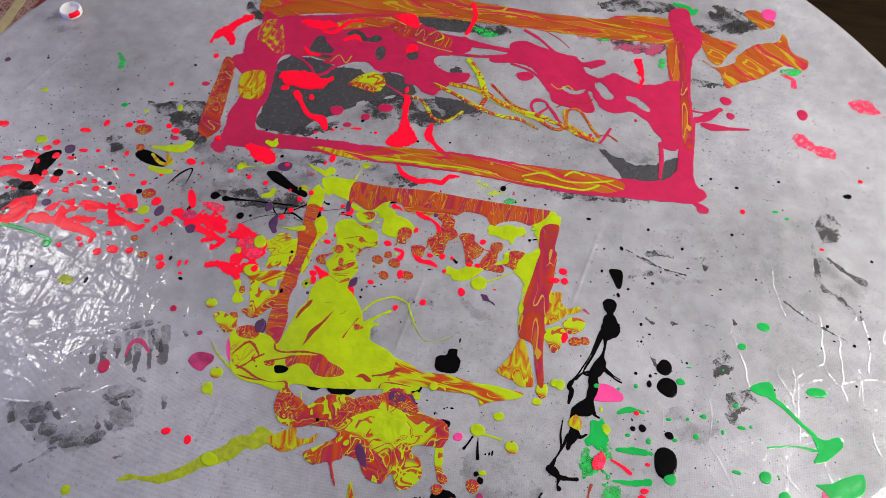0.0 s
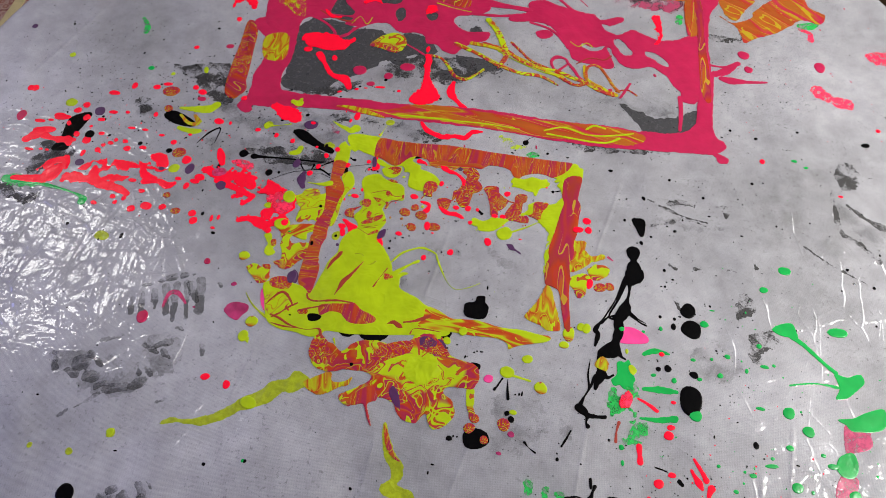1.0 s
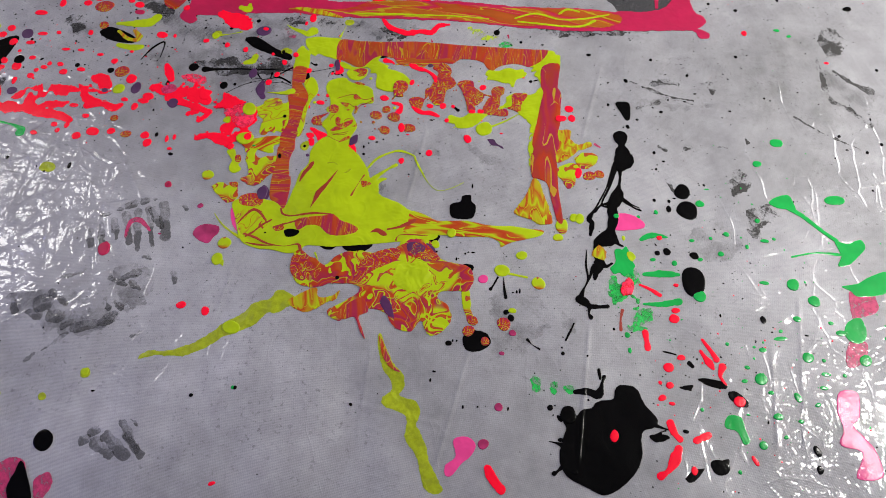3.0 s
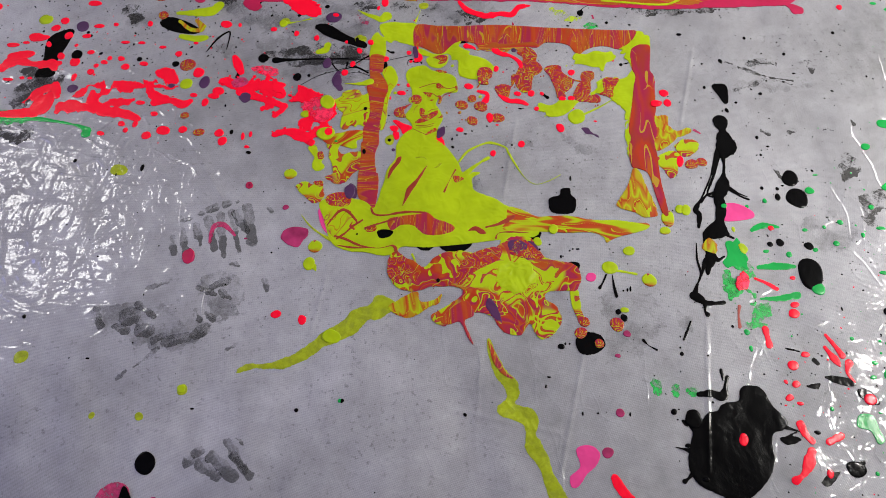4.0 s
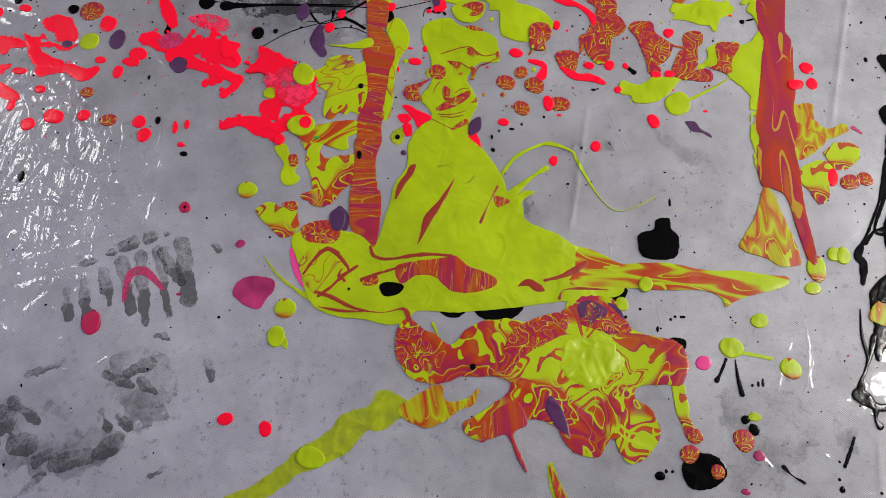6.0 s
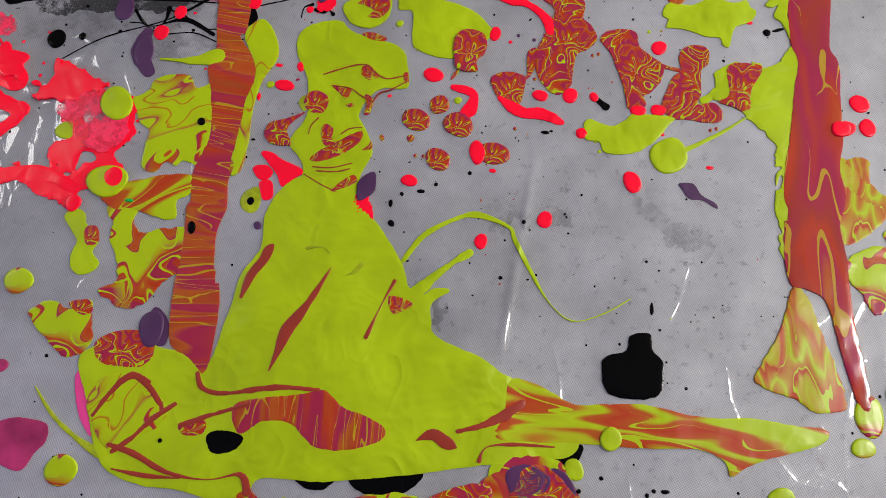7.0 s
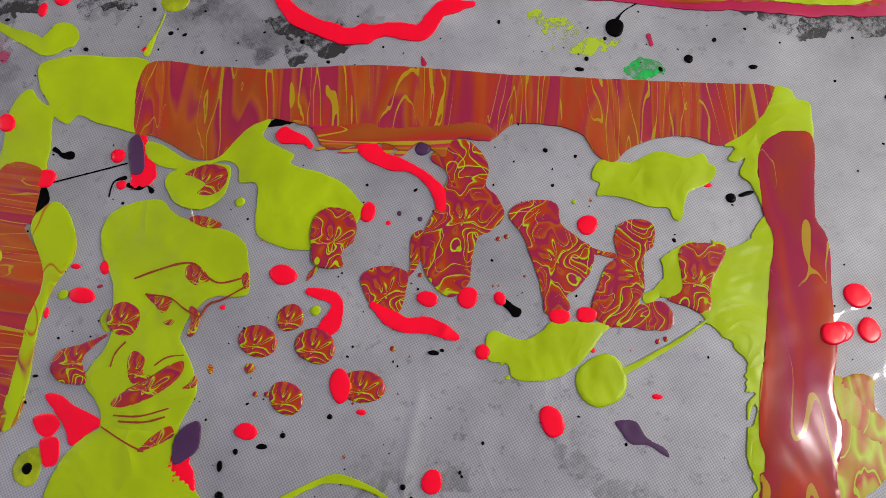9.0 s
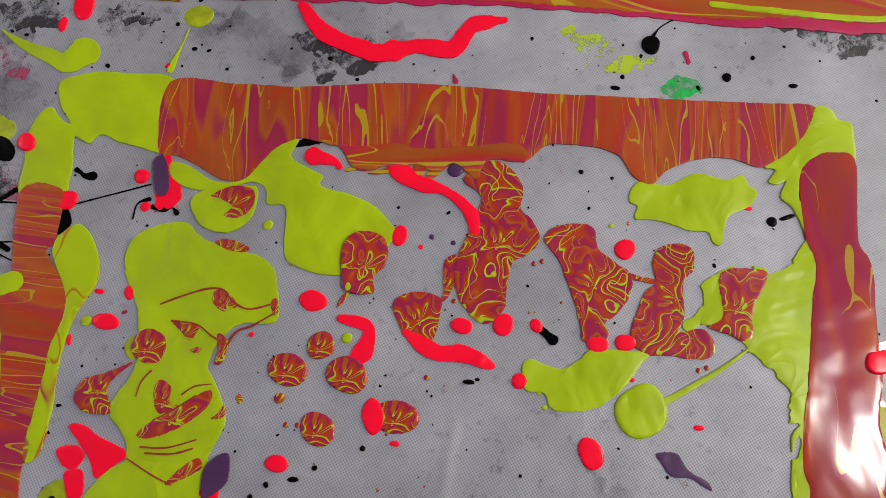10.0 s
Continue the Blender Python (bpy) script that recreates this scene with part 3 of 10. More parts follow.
def drop(material, x, y, rx, ry, turn=0.0, lift=0.0):
    """One drop of paint: a low dome with an uneven outline."""
    rnd = random.Random(int(x * 1e5) * 7919 + int(y * 1e5))
    segs = 20 if max(rx, ry) > 0.003 else 12
    h = min(0.0008, 0.22 * min(rx, ry) + 0.0002) * (0.45 if "film" in material else 1.0)
    wob = [rnd.uniform(0, 6.28) for _ in range(3)]
    amp = [rnd.uniform(0.02, 0.09), rnd.uniform(0.01, 0.05), rnd.uniform(0.0, 0.03)]
    base = float(sheet_z(x, y)) + lift / 1400
    c, s = math.cos(radians(turn)), math.sin(radians(turn))
    verts, faces = [], []
    flat = max(rx, ry) > 0.0035
    rings = ((1.0, -0.0003), (0.985, 0.55 * h), (0.93, 0.88 * h), (0.8, 0.98 * h), (0.3, h)) if flat else ((1.0, -0.0003), (0.97, 0.35 * h), (0.86, 0.74 * h), (0.6, 0.95 * h), (0.25, h))
    for f, up in rings:
        for k in range(segs):
            a = 2 * math.pi * k / segs
            r = f * (1 + sum(m * math.sin((n + 2) * a + w) for n, (m, w) in enumerate(zip(amp, wob))))
            u, v = rx * r * math.cos(a), ry * r * math.sin(a)
            verts.append((u * c - v * s, u * s + v * c, up))
    for i in range(4):
        for k in range(segs):
            j = (k + 1) % segs
            faces.append((i * segs + k, i * segs + j, (i + 1) * segs + j, (i + 1) * segs + k))
    faces.append(tuple(range(4 * segs, 5 * segs)))
    ob = mesh_object(DROP_NAMES[material] + "_paint_drop", verts, faces, MATS[material])
    ob.location = (x, y, base)
    size = "large" if max(rx, ry) > 0.008 else "small" if max(rx, ry) > 0.0025 else "tiny"
    words = DROP_WORDS[material]
    return tagged(ob, f"{size} {words} paint drop dried on the plastic sheet", "paint drop", words + " paint drops")


def thing(name, label, category):
    return tagged(new(name), label, category)


# ---- room
tagged(box_object("floor", (-2.1, -2.2, FLOOR - 0.1), (2.6, 3.2, FLOOR), BROWN), "dark brown floor round the table", "floor", kind="structure")
tagged(box_object("ceiling", (-2.1, -2.2, CEIL), (2.6, 3.2, CEIL + 0.1), WHITEWASH), "plain white ceiling", "ceiling", kind="structure")
# The window openings and frames are unseen, added to hold the two side lights.
for n, (name, side, y0, y1, z0, z1) in enumerate((("wall_west", -2.1, -0.8, 0.4, 0.05, 1.15), ("wall_east", 2.6, 0.65, 2.25, 0.15, 1.45))):
    wall = tagged(new(name), "plain cream wall with an opening added for a side light", "wall", kind="structure")
    near, far = sorted((side, side + math.copysign(0.1, side)))
    for lo, hi in (((-2.2, FLOOR), (y0, CEIL)), ((y1, FLOOR), (3.2, CEIL)), ((y0, FLOOR), (y1, z0)), ((y0, z1), (y1, CEIL))):
        box_object("masonry", (near, *lo), (far, *hi), CREAM, wall)
    window = tagged(new(f"window_{n + 1}"), "white window frame added round an unseen side light", "window", kind="structure")
    near, far = sorted((side + math.copysign(0.04, side), side + math.copysign(0.09, side)))
    mid = (y0 + y1) / 2
    for lo, hi in (((y0, z0), (y1, z0 + 0.05)), ((y0, z1 - 0.05), (y1, z1)), ((y0, z0 + 0.05), (y0 + 0.05, z1 - 0.05)), ((y1 - 0.05, z0 + 0.05), (y1, z1 - 0.05)), ((mid - 0.02, z0 + 0.05), (mid + 0.02, z1 - 0.05))):
        box_object("added_window_frame", (near, *lo), (far, *hi), FRAME, window, 0.004)
tagged(box_object("wall_south", (-2.1, -2.3, FLOOR), (2.6, -2.2, CEIL), CREAM), "plain cream wall", "wall", kind="structure")
tagged(box_object("wall_north", (-2.1, 3.2, FLOOR), (2.6, 3.3, CEIL), CREAM), "plain cream wall", "wall", kind="structure")

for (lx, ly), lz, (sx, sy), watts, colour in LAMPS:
    fix = thing("hanging_light", "flat white light panel hanging under the ceiling, lit, for an unseen lamp", "ceiling light")
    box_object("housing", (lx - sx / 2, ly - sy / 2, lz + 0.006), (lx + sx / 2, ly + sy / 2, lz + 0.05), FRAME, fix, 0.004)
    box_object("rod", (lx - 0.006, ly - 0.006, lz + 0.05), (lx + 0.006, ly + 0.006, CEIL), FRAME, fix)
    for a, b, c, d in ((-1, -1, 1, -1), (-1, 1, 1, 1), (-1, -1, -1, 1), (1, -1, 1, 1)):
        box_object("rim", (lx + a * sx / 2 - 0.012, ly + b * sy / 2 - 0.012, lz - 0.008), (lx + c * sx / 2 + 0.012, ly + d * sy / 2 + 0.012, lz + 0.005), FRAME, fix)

    if sy < 0.2:  # grey sides round the narrow lamp, made up to dim the sheet's near side
        for name, x0, x1, y0, y1, deep in (("light_cutoff_side", -0.5, 0.5, -0.5, -0.5, 0.36), ("light_cutoff_side", -0.5, 0.5, 0.5, 0.5, 0.20), ("light_cutoff_side", 0.5, 0.5, -0.5, 0.5, 0.15), ("light_cutoff_side", -0.5, -0.5, -0.5, 0.5, 0.05)):
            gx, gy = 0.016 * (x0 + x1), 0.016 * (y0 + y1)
            box_object(name, (lx + x0 * sx + gx - 0.003, ly + y0 * sy + gy - 0.003, lz - deep), (lx + x1 * sx + gx + 0.003, ly + y1 * sy + gy + 0.003, lz - 0.009), LIGHT_CUTOFF, fix)

# ---- carpet, with woven border bands
rug = thing("carpet", "red and beige patterned carpet with striped border, on the floor", "carpet")
box_object("pile", (-2.08, 0.2, FLOOR), (-1.02, 2.9, FLOOR + 0.012), CARPET, rug)
for k, (w, mat) in enumerate(((0.05, BAND_RED), (0.03, BAND_CREAM), (0.02, BAND_RED), (0.04, BAND_CREAM))):
    box_object("border", (-1.42 - 0.09 * k - w, 0.2, FLOOR + 0.012), (-1.42 - 0.09 * k, 2.9, FLOOR + 0.0145), mat, rug)

# ---- table
table = thing("round_table", "round wooden table under a plastic sheet", "table")
lathe("tabletop", [(0.02, -0.034), (TABLE_R - 0.03, -0.034), (TABLE_R - 0.02, -0.028), (TABLE_R - 0.018, -0.012), (TABLE_R - 0.03, -0.006), (0.02, -0.006)], WOOD, table, 72, (TABLE_X, TABLE_Y, 0))
for ax, ay in ((1, 1), (1, -1), (-1, 1), (-1, -1)):
    px, py = TABLE_X + ax * 0.36, TABLE_Y + ay * 0.36
    lathe("leg", [(0.022, FLOOR), (0.026, FLOOR + 0.02), (0.03, -0.3), (0.036, -0.05), (0.036, -0.034)], WOOD, table, 16, (px, py, 0))


# ---- sheet
def plastic_sheet():
    step, half = 0.0019, TABLE_R + 0.075
    n = int(2 * half / step)
    ax = np.linspace(-half, half, n)
    gx, gy = np.meshgrid(TABLE_X + ax, TABLE_Y + ax, indexing="ij")
    r = np.hypot(gx - TABLE_X, gy - TABLE_Y)
    ang = np.arctan2(gy - TABLE_Y, gx - TABLE_X)
    gz = sheet_z(gx, gy)
    # the hem hangs in soft pleats
    hang = np.clip((r - TABLE_R) / 0.06, 0, 1)
    push = hang * 0.008 * np.sin(ang * 23 + 2 * np.sin(ang * 5))
    gx, gy = gx + push * np.cos(ang) - hang * 0.03 * np.cos(ang), gy + push * np.sin(ang) - hang * 0.03 * np.sin(ang)
    keep = r < half - 0.01
    index = np.cumsum(keep).reshape(keep.shape) - 1
    q = keep[:-1, :-1] & keep[1:, :-1] & keep[1:, 1:] & keep[:-1, 1:]
    faces = np.stack([index[:-1, :-1][q], index[1:, :-1][q], index[1:, 1:][q], index[:-1, 1:][q]], 1)
    verts = np.stack([gx[keep], gy[keep], gz[keep]], 1)
    ob = mesh_object("plastic_sheet", verts.tolist(), faces.tolist(), SHEET)
    return tagged(ob, "creased grey-white plastic sheet covering a round table, stained with paint", "plastic sheet")


plastic_sheet()

# ---- paint
# stains
run("paint_smear", "pink_film", 0.4, [(-0.362, 0.249, 0.00141), (-0.361, 0.266, 0.00266), (-0.351, 0.269, 0.00266), (-0.338, 0.258, 0.00141)], "dark pink smear over a finger smear", "paint smear")
spill("paint_smear", "pink_dark", 0.5, 0, [(-0.384, 0.232), (-0.381, 0.242), (-0.375, 0.235), (-0.375, 0.228), (-0.381, 0.226)], "dark pink paint drop on the plastic sheet", "paint drop")
spill("paint_stain", "smudge_soft", 0.1, 0, [(0.026, 0.203), (0.058, 0.216), (0.084, 0.202), (0.088, 0.178), (0.066, 0.152), (0.041, 0.144), (0.029, 0.155), (0.034, 0.179)], "grey speckled smudge on the plastic sheet", "paint stain")
spill("paint_stain", "smudge", 0.1, 0, [(-0.485, 0.618), (-0.458, 0.623), (-0.416, 0.633), (-0.393, 0.615), (-0.396, 0.589), (-0.422, 0.594), (-0.447, 0.595), (-0.466, 0.602)], "dark grey smudge beside the crimson skin", "paint stain")
spill("paint_stain", "smudge_soft", 0.1, 0, [(-0.42, 0.589), (-0.352, 0.556), (-0.293, 0.543), (-0.222, 0.537), (-0.229, 0.508), (-0.299, 0.513), (-0.359, 0.531), (-0.398, 0.553)], "grey smudge on the plastic sheet", "paint stain")
spill("paint_stain", "smudge_soft", 0.1, 0, [(-0.203, 0.565), (-0.184, 0.568), (-0.178, 0.561), (-0.186, 0.555), (-0.198, 0.557)], "grey smudge between the skins on the plastic sheet", "paint stain")
spill("paint_stain", "smudge", 0.1, 0, [(-0.124, 0.556), (-0.114, 0.561), (-0.105, 0.559), (-0.107, 0.551), (-0.118, 0.551)], "dark smudge under a red splash", "paint stain")
spill("paint_stain", "smudge", 0.1, 0, [(-0.107, 0.55), (-0.094, 0.556), (-0.085, 0.554), (-0.091, 0.542), (-0.099, 0.539), (-0.104, 0.544)], "dark smudge under a red splash", "paint stain")
spill("paint_stain", "smudge", 0.1, 0, [(0.096, 0.564), (0.106, 0.568), (0.111, 0.564), (0.105, 0.558), (0.098, 0.558)], "dark smudge between the paint skins", "paint stain")
spill("paint_stain", "smudge_yellow", 0.2, 0, [(-0.014, 0.563), (-0.001, 0.562), (0.011, 0.554), (0.029, 0.565), (0.03, 0.557), (0.015, 0.548), (0.004, 0.544), (-0.005, 0.548), (-0.01, 0.556)], "flaked yellow paint residue on the plastic sheet", "paint stain")
spill("paint_stain", "smudge_soft", 0.1, 0, [(-0.075, 0.387), (-0.065, 0.391), (-0.057, 0.381), (-0.059, 0.373), (-0.069, 0.371), (-0.076, 0.377)], "grey smudge inside the yellow skin", "paint stain")
spill("paint_stain", "smudge_soft", 0.1, 0, [(-0.111, 0.348), (-0.105, 0.359), (-0.097, 0.342), (-0.093, 0.324), (-0.099, 0.319), (-0.103, 0.337)], "grey smudge beside the yellow pool", "paint stain")
spill("paint_stain", "smudge_soft", 0.1, 0, [(0.238, 0.294), (0.266, 0.31), (0.283, 0.298), (0.287, 0.278), (0.263, 0.263), (0.24, 0.271)], "faint brown smudge on the plastic sheet", "paint stain")
spill("paint_stain", "smudge", 0.1, 0, [(0.301, 0.327), (0.32, 0.336), (0.33, 0.323), (0.314, 0.307), (0.309, 0.293), (0.298, 0.303)], "dark brown smudge on the plastic sheet", "paint stain")
spill("paint_stain", "smudge", 0.1, 0, [(0.284, 0.361), (0.296, 0.373), (0.305, 0.371), (0.297, 0.352), (0.286, 0.347)], "dark smudge on the plastic sheet", "paint stain")
spill("paint_stain", "smudge", 0.1, 0, [(0.416, 0.588), (0.431, 0.595), (0.44, 0.579), (0.434, 0.556), (0.42, 0.551), (0.413, 0.565)], "brown smudge on the plastic sheet", "paint stain")
spill("paint_stain", "smudge_soft", 0.1, 0, [(0.411, 0.531), (0.425, 0.525), (0.456, 0.507), (0.477, 0.495), (0.46, 0.484), (0.477, 0.468), (0.458, 0.468), (0.434, 0.487), (0.413, 0.499)], "grey drag mark on the plastic sheet", "paint stain")
spill("paint_stain", "smudge_soft", 0.1, 0, [(0.273, 0.94), (0.294, 0.954), (0.328, 0.95), (0.344, 0.928), (0.327, 0.909), (0.294, 0.912)], "dark smudge above the crimson skin", "paint stain")
spill("paint_stain", "smudge", 0.1, 0, [(0.279, 0.954), (0.303, 0.948), (0.336, 0.945), (0.34, 0.92), (0.319, 0.91), (0.294, 0.918)], "black smeared paint residue above the crimson skin", "paint stain")
spill("paint_stain", "smudge_soft", 0.1, 0, [(-0.704, 0.756), (-0.666, 0.763), (-0.643, 0.742), (-0.666, 0.725), (-0.686, 0.728)], "grey smudge on the plastic sheet", "paint stain")
spill("paint_stain", "smudge_soft", 0.1, 0, [(0.177, 0.459), (0.21, 0.471), (0.243, 0.466), (0.27, 0.466), (0.237, 0.458), (0.21, 0.463)], "grey drag mark on the plastic sheet", "paint stain")
spill("paint_stain", "smudge_soft", 0.1, 0, [(0.209, 0.497), (0.236, 0.505), (0.243, 0.496), (0.216, 0.488)], "grey drag mark on the plastic sheet", "paint stain")
spill("paint_stain", "smudge", 0.1, 0, [(-0.61, 0.426), (-0.596, 0.445), (-0.572, 0.449), (-0.573, 0.427), (-0.588, 0.412), (-0.598, 0.401), (-0.612, 0.408)], "dark stain under the black stroke", "paint stain")
spill("paint_stain", "smudge_soft", 0.1, 0, [(-0.349, 0.516), (-0.284, 0.505), (-0.219, 0.495), (-0.221, 0.456), (-0.28, 0.455), (-0.318, 0.462), (-0.345, 0.484)], "grey smudge behind the black lines", "paint stain")
spill("paint_stain", "smudge", 0.1, 0, [(-0.242, 0.566), (-0.229, 0.569), (-0.215, 0.564), (-0.216, 0.557), (-0.226, 0.554), (-0.238, 0.556)], "dark grey smudge at the crimson skin", "paint stain")
# rubbed tread prints
run("tread_mark", "tread", 0.12, [(-0.4010, 0.2540, 0.0030), (-0.3960, 0.2370, 0.0030)], "pale grey tread mark rubbed onto the plastic sheet", "paint stain")
run("tread_mark", "tread", 0.12, [(-0.3920, 0.2620, 0.0030), (-0.3850, 0.2380, 0.0040)], "pale grey tread mark rubbed onto the plastic sheet", "paint stain")
run("tread_mark", "tread", 0.12, [(-0.3790, 0.2680, 0.0030), (-0.3710, 0.2460, 0.0030)], "pale grey tread mark rubbed onto the plastic sheet", "paint stain")
run("tread_mark", "tread", 0.12, [(-0.3680, 0.2750, 0.0040), (-0.3570, 0.2430, 0.0030)], "pale grey tread mark rubbed onto the plastic sheet", "paint stain")
run("tread_mark", "tread", 0.12, [(-0.3560, 0.2800, 0.0040), (-0.3460, 0.2350, 0.0030)], "pale grey tread mark rubbed onto the plastic sheet", "paint stain")
run("tread_mark", "tread", 0.12, [(-0.3460, 0.2850, 0.0040), (-0.3310, 0.2410, 0.0030)], "pale grey tread mark rubbed onto the plastic sheet", "paint stain")
run("tread_mark", "tread", 0.12, [(-0.3300, 0.2900, 0.0050), (-0.3200, 0.2530, 0.0050)], "pale grey tread mark rubbed onto the plastic sheet", "paint stain")
run("tread_mark", "tread", 0.12, [(-0.3420, 0.2830, 0.0040), (-0.3270, 0.2630, 0.0030)], "pale grey tread mark rubbed onto the plastic sheet", "paint stain")
run("tread_mark", "tread", 0.12, [(-0.3950, 0.2720, 0.0020), (-0.3820, 0.2760, 0.0020)], "pale grey tread mark rubbed onto the plastic sheet", "paint stain")
run("tread_mark", "tread", 0.12, [(-0.3800, 0.2800, 0.0020), (-0.3760, 0.2820, 0.0030)], "pale grey tread mark rubbed onto the plastic sheet", "paint stain")
run("tread_mark", "tread", 0.12, [(-0.3680, 0.2870, 0.0050), (-0.3630, 0.2890, 0.0050)], "pale grey tread mark rubbed onto the plastic sheet", "paint stain")
run("tread_mark", "tread", 0.12, [(-0.3530, 0.2920, 0.0040), (-0.3500, 0.2940, 0.0040)], "pale grey tread mark rubbed onto the plastic sheet", "paint stain")
run("tread_mark", "tread", 0.12, [(-0.3420, 0.2960, 0.0020), (-0.3400, 0.2970, 0.0020)], "pale grey tread mark rubbed onto the plastic sheet", "paint stain")
run("tread_mark", "tread", 0.12, [(-0.4290, 0.1670, 0.0080), (-0.4230, 0.1680, 0.0080)], "pale grey tread mark rubbed onto the plastic sheet", "paint stain")
run("tread_mark", "tread", 0.12, [(-0.4190, 0.1800, 0.0040), (-0.4110, 0.1740, 0.0030), (-0.4030, 0.1690, 0.0030)], "pale grey tread mark rubbed onto the plastic sheet", "paint stain")
run("tread_mark", "tread", 0.12, [(-0.4370, 0.1580, 0.0040), (-0.4260, 0.1540, 0.0050)], "pale grey tread mark rubbed onto the plastic sheet", "paint stain")
run("tread_mark", "tread", 0.12, [(-0.4130, 0.1550, 0.0060), (-0.4060, 0.1540, 0.0070)], "pale grey tread mark rubbed onto the plastic sheet", "paint stain")
run("tread_mark", "tread", 0.12, [(-0.3990, 0.1450, 0.0050), (-0.3910, 0.1500, 0.0040)], "pale grey tread mark rubbed onto the plastic sheet", "paint stain")
run("tread_mark", "tread", 0.12, [(-0.3870, 0.1440, 0.0050), (-0.3670, 0.1500, 0.0050)], "pale grey tread mark rubbed onto the plastic sheet", "paint stain")
run("tread_mark", "tread", 0.12, [(-0.3610, 0.1520, 0.0050), (-0.3510, 0.1580, 0.0050)], "pale grey tread mark rubbed onto the plastic sheet", "paint stain")
run("tread_mark", "tread", 0.12, [(-0.3930, 0.1370, 0.0020), (-0.4060, 0.1240, 0.0020), (-0.4190, 0.1130, 0.0020), (-0.4250, 0.1070, 0.0020)], "pale grey tread mark rubbed onto the plastic sheet", "paint stain")
run("tread_mark", "tread", 0.12, [(-0.3650, 0.2000, 0.0030), (-0.3470, 0.1940, 0.0030)], "pale grey tread mark rubbed onto the plastic sheet", "paint stain")
run("tread_mark", "tread", 0.12, [(-0.3510, 0.2020, 0.0030), (-0.3390, 0.2090, 0.0040)], "pale grey tread mark rubbed onto the plastic sheet", "paint stain")
run("tread_mark", "tread", 0.12, [(-0.3430, 0.1960, 0.0030), (-0.3320, 0.1900, 0.0020)], "pale grey tread mark rubbed onto the plastic sheet", "paint stain")
run("tread_mark", "tread", 0.12, [(-0.3640, 0.1770, 0.0030), (-0.3590, 0.1680, 0.0030)], "pale grey tread mark rubbed onto the plastic sheet", "paint stain")
run("tread_mark", "tread", 0.12, [(-0.3530, 0.1740, 0.0030), (-0.3460, 0.1690, 0.0030)], "pale grey tread mark rubbed onto the plastic sheet", "paint stain")
run("tread_mark", "tread", 0.12, [(-0.4140, 0.1980, 0.0030), (-0.3980, 0.2040, 0.0020), (-0.3910, 0.2080, 0.0020)], "pale grey tread mark rubbed onto the plastic sheet", "paint stain")
run("tread_mark", "tread", 0.12, [(-0.4590, 0.1750, 0.0030), (-0.4520, 0.1580, 0.0030)], "pale grey tread mark rubbed onto the plastic sheet", "paint stain")
run("tread_mark", "tread", 0.12, [(-0.3280, 0.1390, 0.0020), (-0.3210, 0.1430, 0.0020)], "pale grey tread mark rubbed onto the plastic sheet", "paint stain")
run("tread_mark", "tread", 0.12, [(-0.3370, 0.2270, 0.0030), (-0.3280, 0.2240, 0.0020)], "pale grey tread mark rubbed onto the plastic sheet", "paint stain")
run("tread_mark", "tread", 0.12, [(-0.3090, 0.2900, 0.0020), (-0.3040, 0.2860, 0.0020)], "pale grey tread mark rubbed onto the plastic sheet", "paint stain")
run("tread_mark", "tread", 0.12, [(-0.3020, 0.2100, 0.0030), (-0.2980, 0.2010, 0.0020)], "pale grey tread mark rubbed onto the plastic sheet", "paint stain")
run("tread_mark", "tread", 0.12, [(-0.3410, 0.0430, 0.0050), (-0.3370, 0.0450, 0.0050)], "pale grey tread mark rubbed onto the plastic sheet", "paint stain")
run("tread_mark", "tread", 0.12, [(-0.3480, 0.0340, 0.0040), (-0.3450, 0.0360, 0.0050)], "pale grey tread mark rubbed onto the plastic sheet", "paint stain")
run("tread_mark", "tread", 0.12, [(-0.3350, 0.0330, 0.0050), (-0.3190, 0.0230, 0.0040)], "pale grey tread mark rubbed onto the plastic sheet", "paint stain")
run("tread_mark", "tread", 0.12, [(-0.3250, 0.0400, 0.0050), (-0.3040, 0.0240, 0.0050)], "pale grey tread mark rubbed onto the plastic sheet", "paint stain")
run("tread_mark", "tread", 0.12, [(-0.3130, 0.0520, 0.0050), (-0.2950, 0.0300, 0.0050)], "pale grey tread mark rubbed onto the plastic sheet", "paint stain")
run("tread_mark", "tread", 0.12, [(-0.3060, 0.0420, 0.0040), (-0.2890, 0.0250, 0.0030)], "pale grey tread mark rubbed onto the plastic sheet", "paint stain")
run("tread_mark", "tread", 0.12, [(-0.3060, 0.0570, 0.0020), (-0.2990, 0.0510, 0.0020)], "pale grey tread mark rubbed onto the plastic sheet", "paint stain")
spill("paint_stain", "tread_soft", 0.1, 0, [(-0.461, 0.177), (-0.421, 0.180), (-0.392, 0.178), (-0.364, 0.168), (-0.350, 0.160), (-0.362, 0.144), (-0.392, 0.137), (-0.431, 0.144), (-0.456, 0.160)], "faint grey rubbed tread print on the plastic sheet", "paint stain")
spill("paint_stain", "tread_soft", 0.1, 0, [(-0.366, 0.214), (-0.339, 0.219), (-0.321, 0.203), (-0.328, 0.169), (-0.344, 0.169), (-0.360, 0.191)], "faint grey rubbed tread print on the plastic sheet", "paint stain")
run("drag_mark", "smudge", 0.1, [(0.183, 0.455, 0.00141), (0.203, 0.461, 0.00245), (0.223, 0.473, 0.00141), (0.252, 0.465, 0.001)], "dark drag mark rubbed into the plastic sheet", "paint stain")
